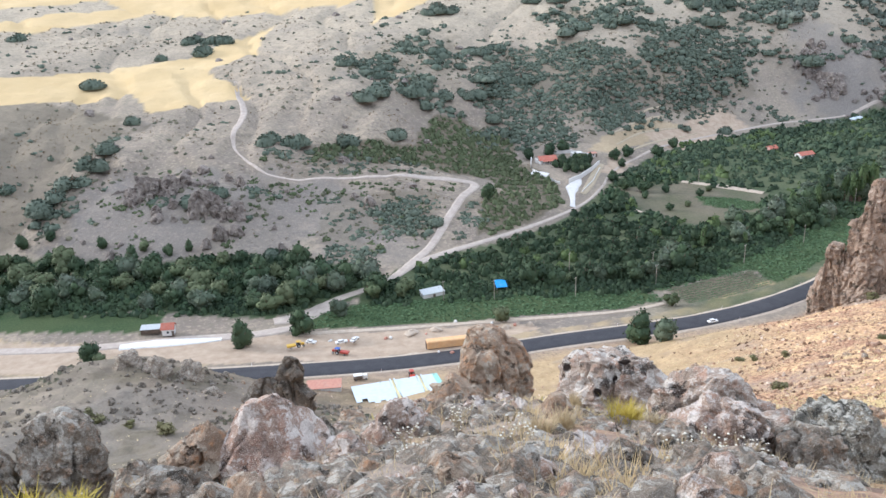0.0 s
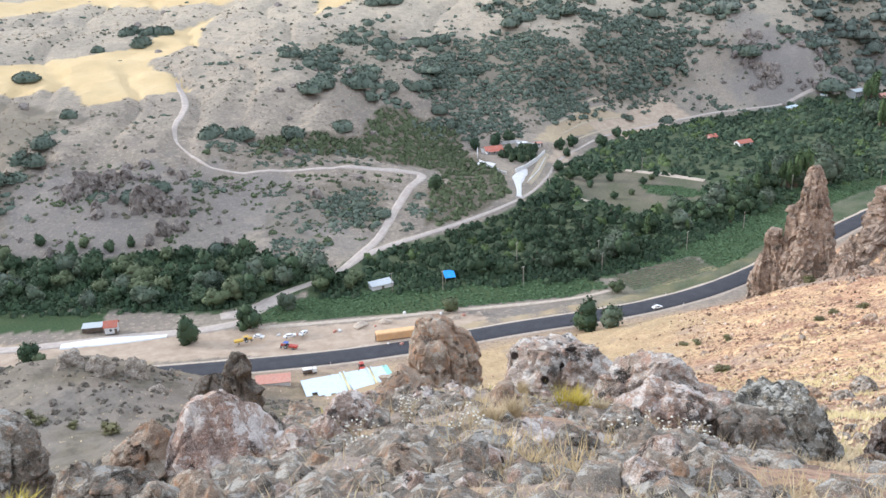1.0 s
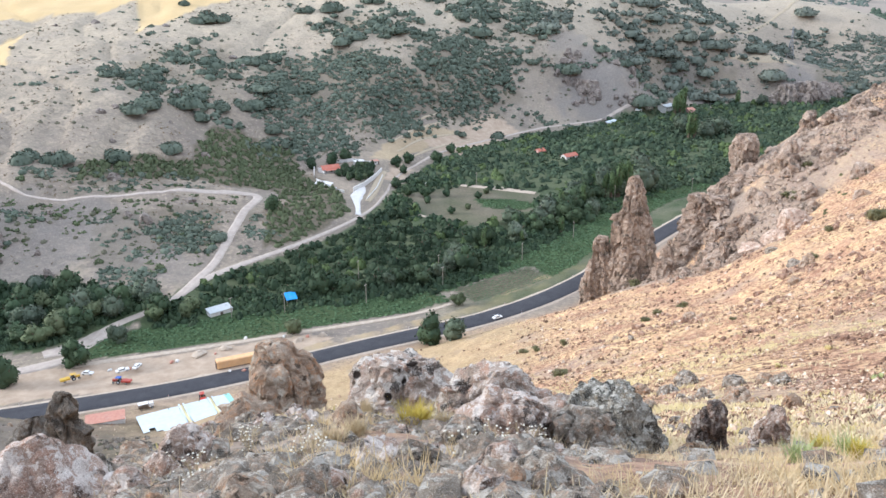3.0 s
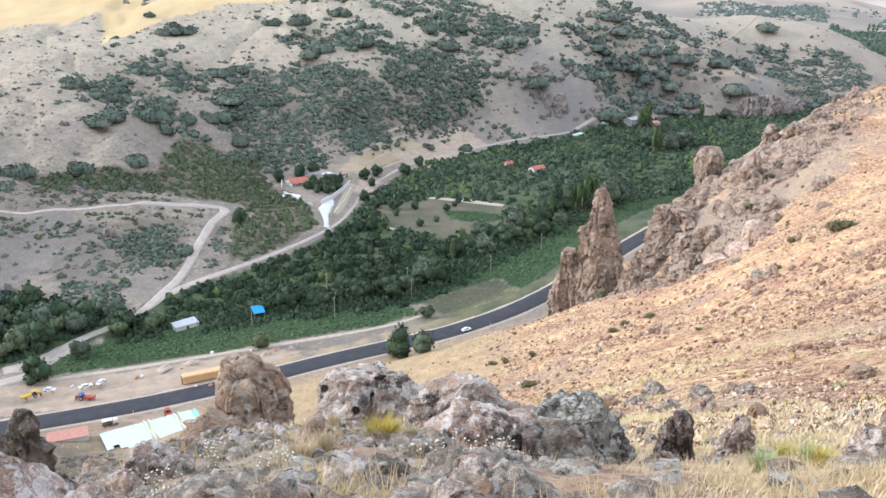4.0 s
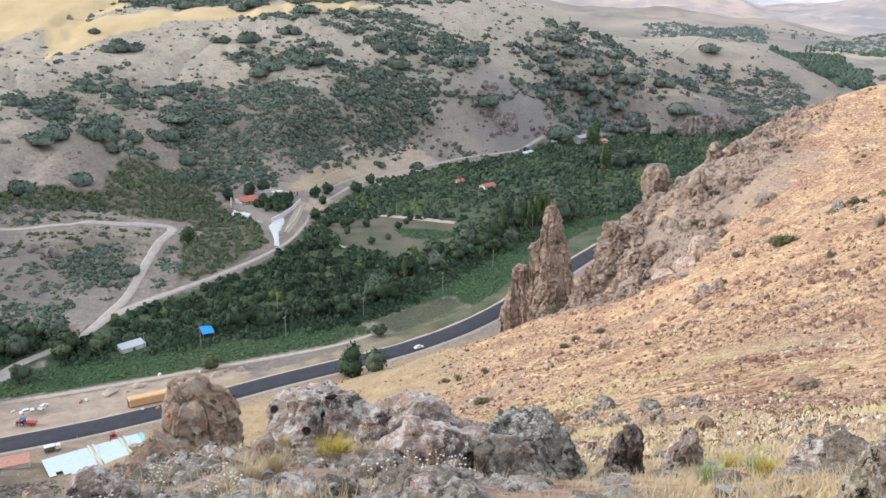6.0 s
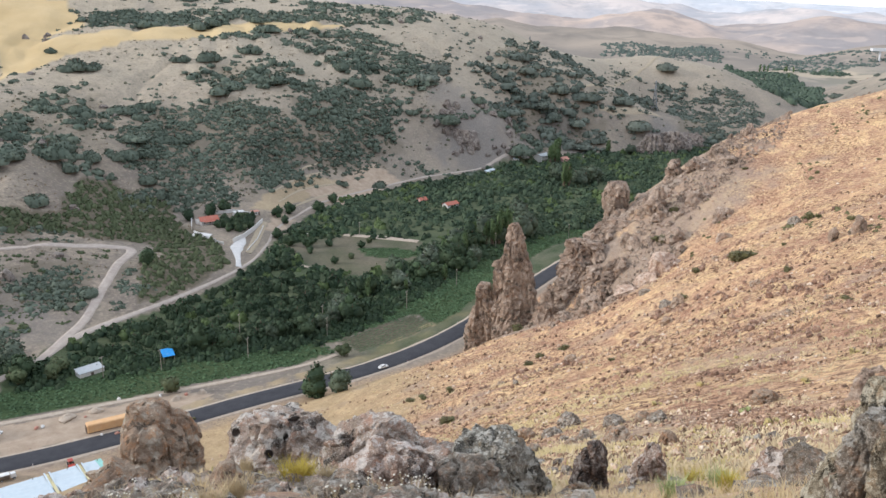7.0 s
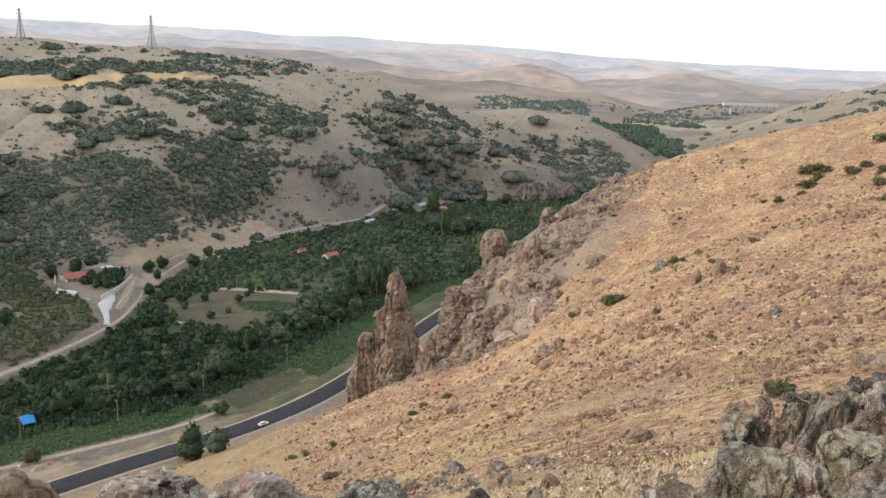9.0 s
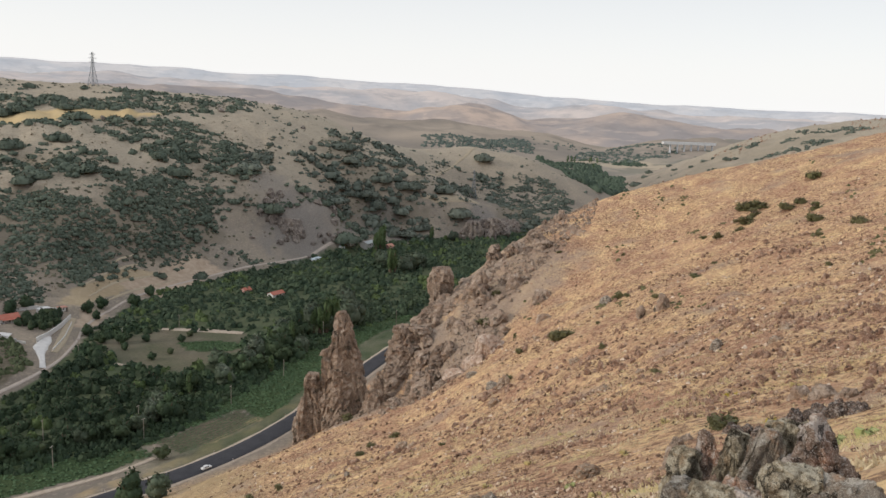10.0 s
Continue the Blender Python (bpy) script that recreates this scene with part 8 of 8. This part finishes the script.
    strip("roadside_track", curve([(-200, 300), (-150, 299), (-110, 304), (-80, 306), (-60, 312)], 3), [5, 5, 5, 6], 0.25, TRACK, "pale gravel track beside the river wood", "track")
    strip("field_path", curve([(-62, 305), (-20, 307), (30, 311), (72, 315), (94, 322)], 3), [3, 2.4, 2.6, 2.2], 0.3, VERGE, "pale earth path along the edge of a field", "path")
    for x, y, w in ((-14, 302, 9), (-4, 304, 7), (24, 303, 6), (34, 305, 5)):
        v, f = rock_shape((w, w * 0.7, 1.8), int(300 + x), 4, 0.05, taper=0.6)
        ob = new("earth_mound", raw_mesh("earth_mound", v, f, VERGE, True))
        ob.matrix_world = pose(x, y, height(x, y) - 0.2, 0, 0, x * 9)
        tagged(ob, "low heap of pale sandy earth beside the field", "earth heap", "earth heaps beside the field")
    # vehicles
    car(106, 299.4, 15, CAR_WHITE, "small white hatchback parked on the edge of the highway", Z + 0.24)
    truck(-31, 264.2, 12, "old white pickup with a canvas cover beside the highway", 1.5)
    tractor(-42, 285, 160, CAR_RED, CAR_BLUE, "red tractor with a blue canopy and trailer on gravel", Z + 0.1)
    tractor(-57, 292, 20, CAR_YELLOW, CAR_YELLOW, "yellow tractor with trailer on gravel", Z + 0.1)
    tractor(-13, 266, 100, CAR_RED, CAR_RED, "red tractor beside the barn", Z)
    car(-41, 293.5, 20, CAR_WHITE, "white van parked on gravel beside a field", Z + 0.1, 4.8)
    car(-36, 295.2, 60, CAR_WHITE, "white car parked on gravel beside a field", Z + 0.1)
    car(-53, 294.5, -20, CAR_WHITE, "white car parked at the gravel edge", Z + 0.1)
    rng = np.random.RandomState(77)
    for x, y in ((-24, 298), (-22, 298.5), (2, 282), (-3, 283), (-8, 301), (4, 311), (-46, 298), (28, 306), (19, 309), (-39, 297)):
        v, f = rock_shape((rng.uniform(1.2, 2.6), rng.uniform(1, 1.8), rng.uniform(0.6, 1.2)), int(rng.randint(999)), 3, rough=0.08)
        ob = new("sack_pile", raw_mesh("sack_pile", v, f, WHITEWASH if rng.rand() < 0.6 else TERRACOTTA, True))
        ob.matrix_world = pose(x, y, height(x, y), 0, 0, rng.uniform(0, 180))
        tagged(ob, "small heap of pale sacks on gravel", "heap", "heaps beside the field")
    # road markers
    d = np.gradient(HIGHWAY, axis=0)
    d /= np.linalg.norm(d, axis=1)[:, None]
    for i in range(40, len(HIGHWAY) - 90, 12):
        for s in (-1, 1):
            x, y = HIGHWAY[i] + s * 5.6 * np.array([d[i][1], -d[i][0]])
            ob = empty("road_marker", pose(x, y, Z + 0.1), "white roadside marker post", "marker post", "marker posts along the highway")
            bm_part("post", block(0.16, 0.16, 1.1, 0, 0.02), WHITEWASH, ob)
            bm_part("reflector", block(0.18, 0.18, 0.18, 0.78, 0.0), CAR_RED, ob)
    # masts
    for b, r in POLES:
        pole(*spot(b, r))
    pylon(12.9, 1012, 36, 35)
    pylon(5.5, 1014, 34, 35)
    pylon(37.6, 985, 34, 60)
    pylon(29.2, 1330, 34, 50, FAR_STEEL)
    pylon(39.5, 1900, 36, 55, FAR_STEEL, thick=1.6)
    pylon(8.6, 1750, 30, 30, FAR_STEEL, thick=1.6)
    pylon(16.5, 1900, 34, 30, FAR_STEEL, thick=1.8)
    pylon(18.2, 1650, 30, 30, FAR_STEEL, thick=1.5)
    bridge()


POLES = [(9.2, 366), (9.7, 337), (15.1, 372), (15.4, 356), (3.7, 333), (-0.1, 333), (14.2, 497), (32.6, 530), (22.4, 453), (21.2, 390), (24.8, 427), (11.5, 480), (17.8, 520), (27.5, 500)]
built()


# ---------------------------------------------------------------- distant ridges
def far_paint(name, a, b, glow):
    """Bare hills kilometres away: haze put into pale colours and a glow, with soft field and gully patches."""
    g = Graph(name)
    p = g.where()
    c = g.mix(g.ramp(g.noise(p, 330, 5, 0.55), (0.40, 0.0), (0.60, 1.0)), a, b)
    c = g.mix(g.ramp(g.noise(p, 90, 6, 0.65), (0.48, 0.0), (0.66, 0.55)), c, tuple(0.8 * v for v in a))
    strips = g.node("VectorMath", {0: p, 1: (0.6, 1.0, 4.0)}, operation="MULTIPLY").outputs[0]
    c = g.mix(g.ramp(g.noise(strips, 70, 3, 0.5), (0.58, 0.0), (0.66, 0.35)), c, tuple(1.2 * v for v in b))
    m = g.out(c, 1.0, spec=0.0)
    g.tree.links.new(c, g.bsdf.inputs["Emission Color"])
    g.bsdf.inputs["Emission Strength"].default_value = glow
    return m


def ridge_height(x, y, d, thick, rows, seed, rough):
    bb, dd = np.degrees(np.arctan2(x, y)), np.hypot(x, y)
    crest = np.interp(bb, [r[0] for r in rows], [r[1] for r in rows])
    lump = grain(x, y, 320, 4, 0.5, seed=seed) + 0.4 * np.abs(grain(x, y, 150, 3, seed=seed + 1))
    return np.maximum(crest + rough * lump, 2) * np.sin(np.clip((dd - d + thick) / thick, 0, 1) * math.pi / 2) ** 1.2 - 12


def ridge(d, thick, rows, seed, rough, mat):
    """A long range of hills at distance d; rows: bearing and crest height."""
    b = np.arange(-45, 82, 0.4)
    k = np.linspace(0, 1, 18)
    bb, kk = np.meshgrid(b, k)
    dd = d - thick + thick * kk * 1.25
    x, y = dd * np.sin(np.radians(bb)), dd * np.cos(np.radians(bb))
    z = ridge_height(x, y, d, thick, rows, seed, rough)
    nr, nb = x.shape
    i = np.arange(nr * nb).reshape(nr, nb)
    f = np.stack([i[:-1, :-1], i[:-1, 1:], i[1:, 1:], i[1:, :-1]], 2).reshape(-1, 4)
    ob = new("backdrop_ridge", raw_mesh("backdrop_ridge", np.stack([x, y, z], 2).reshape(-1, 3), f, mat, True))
    return tagged(ob, "bare hills far away, evening haze painted into their pale colour", "distant hills", kind="structure")


FIRST_RIDGE = [(-45, 60), (12, 60), (18, 85), (27, 92), (30, 70), (36, 75), (40, 48), (46, 20), (49, 40), (53, 52), (60, 60), (80, 90)]
# each farther ridge is coloured paler and glows more, as haze
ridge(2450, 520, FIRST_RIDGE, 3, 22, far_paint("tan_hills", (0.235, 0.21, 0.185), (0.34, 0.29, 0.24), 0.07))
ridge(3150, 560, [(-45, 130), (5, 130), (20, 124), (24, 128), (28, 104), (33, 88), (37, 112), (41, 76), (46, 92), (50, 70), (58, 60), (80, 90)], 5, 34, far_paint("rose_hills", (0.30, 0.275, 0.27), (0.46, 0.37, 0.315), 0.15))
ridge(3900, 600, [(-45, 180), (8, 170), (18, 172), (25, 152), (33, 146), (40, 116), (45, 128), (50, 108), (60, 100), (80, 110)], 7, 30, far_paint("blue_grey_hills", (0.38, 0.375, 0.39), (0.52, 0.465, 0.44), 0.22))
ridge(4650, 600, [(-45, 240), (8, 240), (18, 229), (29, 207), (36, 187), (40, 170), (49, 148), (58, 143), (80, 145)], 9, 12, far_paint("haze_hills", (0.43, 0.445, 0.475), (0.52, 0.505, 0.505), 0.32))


def valley_belts():
    """Lines of trees and plantations on the low hills down the valley."""
    rng = np.random.RandomState(81)
    shapes = [dome_bush(400 + i, 2, 6, 0.1, 0.6, 0.5, 0.62, 6, 2) for i in range(4)]
    tall = [leaf_crown(410 + i, 26, (0.13, 0.13, 0.5), (0, 0, 0.5), 0.07, 4, fine=1) for i in range(2)]
    for nm, these, mat, label, plots in (("tree_belt", shapes, HAZED_BELT, "dark belts of trees on the low hills down the valley", BELTS), ("valley_grove", shapes, VALLEY, "dense dark green grove on the valley floor far off", GROVES), ("poplar_rows", tall, POPLAR, "rows of slim poplars down the valley", POPLAR_ROWS)):
        xs, ys, ss = [], [], []
        for corners, gap, keep, lo, hi in plots:
            x, y = sow(rng, [spot(*c) for c in corners], gap, 0.6)
            m = rng.rand(len(x)) < keep * (0.9 + 0.9 * grain(x, y, 110, 3, seed=82))
            xs.append(x[m]), ys.append(y[m]), ss.append(rng.uniform(lo, hi, m.sum()))
        x, y, s = np.concatenate(xs), np.concatenate(ys), np.concatenate(ss)
        d = np.hypot(x, y)
        z = np.where(d > 1930, np.maximum(land(x, y), ridge_height(x, y, 2450, 520, FIRST_RIDGE, 3, 22)), land(x, y))
        strewn(nm, these, x, y, s * 1.25, mat, label, "trees", 83, rng.uniform(0.8, 1.2, len(x)), z=z, smooth=True)


BELTS = [([(34, 2070), (41.5, 2090), (41.3, 2310), (36, 2240), (34, 2200)], 10.5, 0.85, 5, 11), ([(41, 2200), (46, 2260), (46, 2420), (41, 2380)], 20, 0.45, 4, 8), ([(44, 2110), (48.2, 2010), (51, 2250), (50.5, 2430), (47, 2430), (44.5, 2200)], 12, 0.8, 5, 10),
         ([(32, 1700), (42, 1750), (43, 2050), (33, 2000)], 26, 0.5, 4, 9), ([(51, 2200), (56, 2200), (56, 2420), (51, 2420)], 30, 0.45, 4, 8)]
GROVES = [([(41.9, 2060), (44, 2000), (46.1, 1850), (47.4, 1500), (47.9, 1150), (45.4, 1090), (43.6, 1110), (42.4, 1250)], 9.5, 1.1, 8, 14), ([(43.8, 2075), (48.2, 2085), (49.2, 1960), (47.6, 1960), (46.5, 2030)], 11, 0.85, 7, 12)]
POPLAR_ROWS = [([(43.6, 2020), (47.4, 1980), (47.4, 1996), (43.6, 2036)], 13, 0.6, 13, 19), ([(45, 1820), (47.5, 1800), (47.5, 1812), (45, 1832)], 14, 0.5, 12, 17)]
valley_belts()
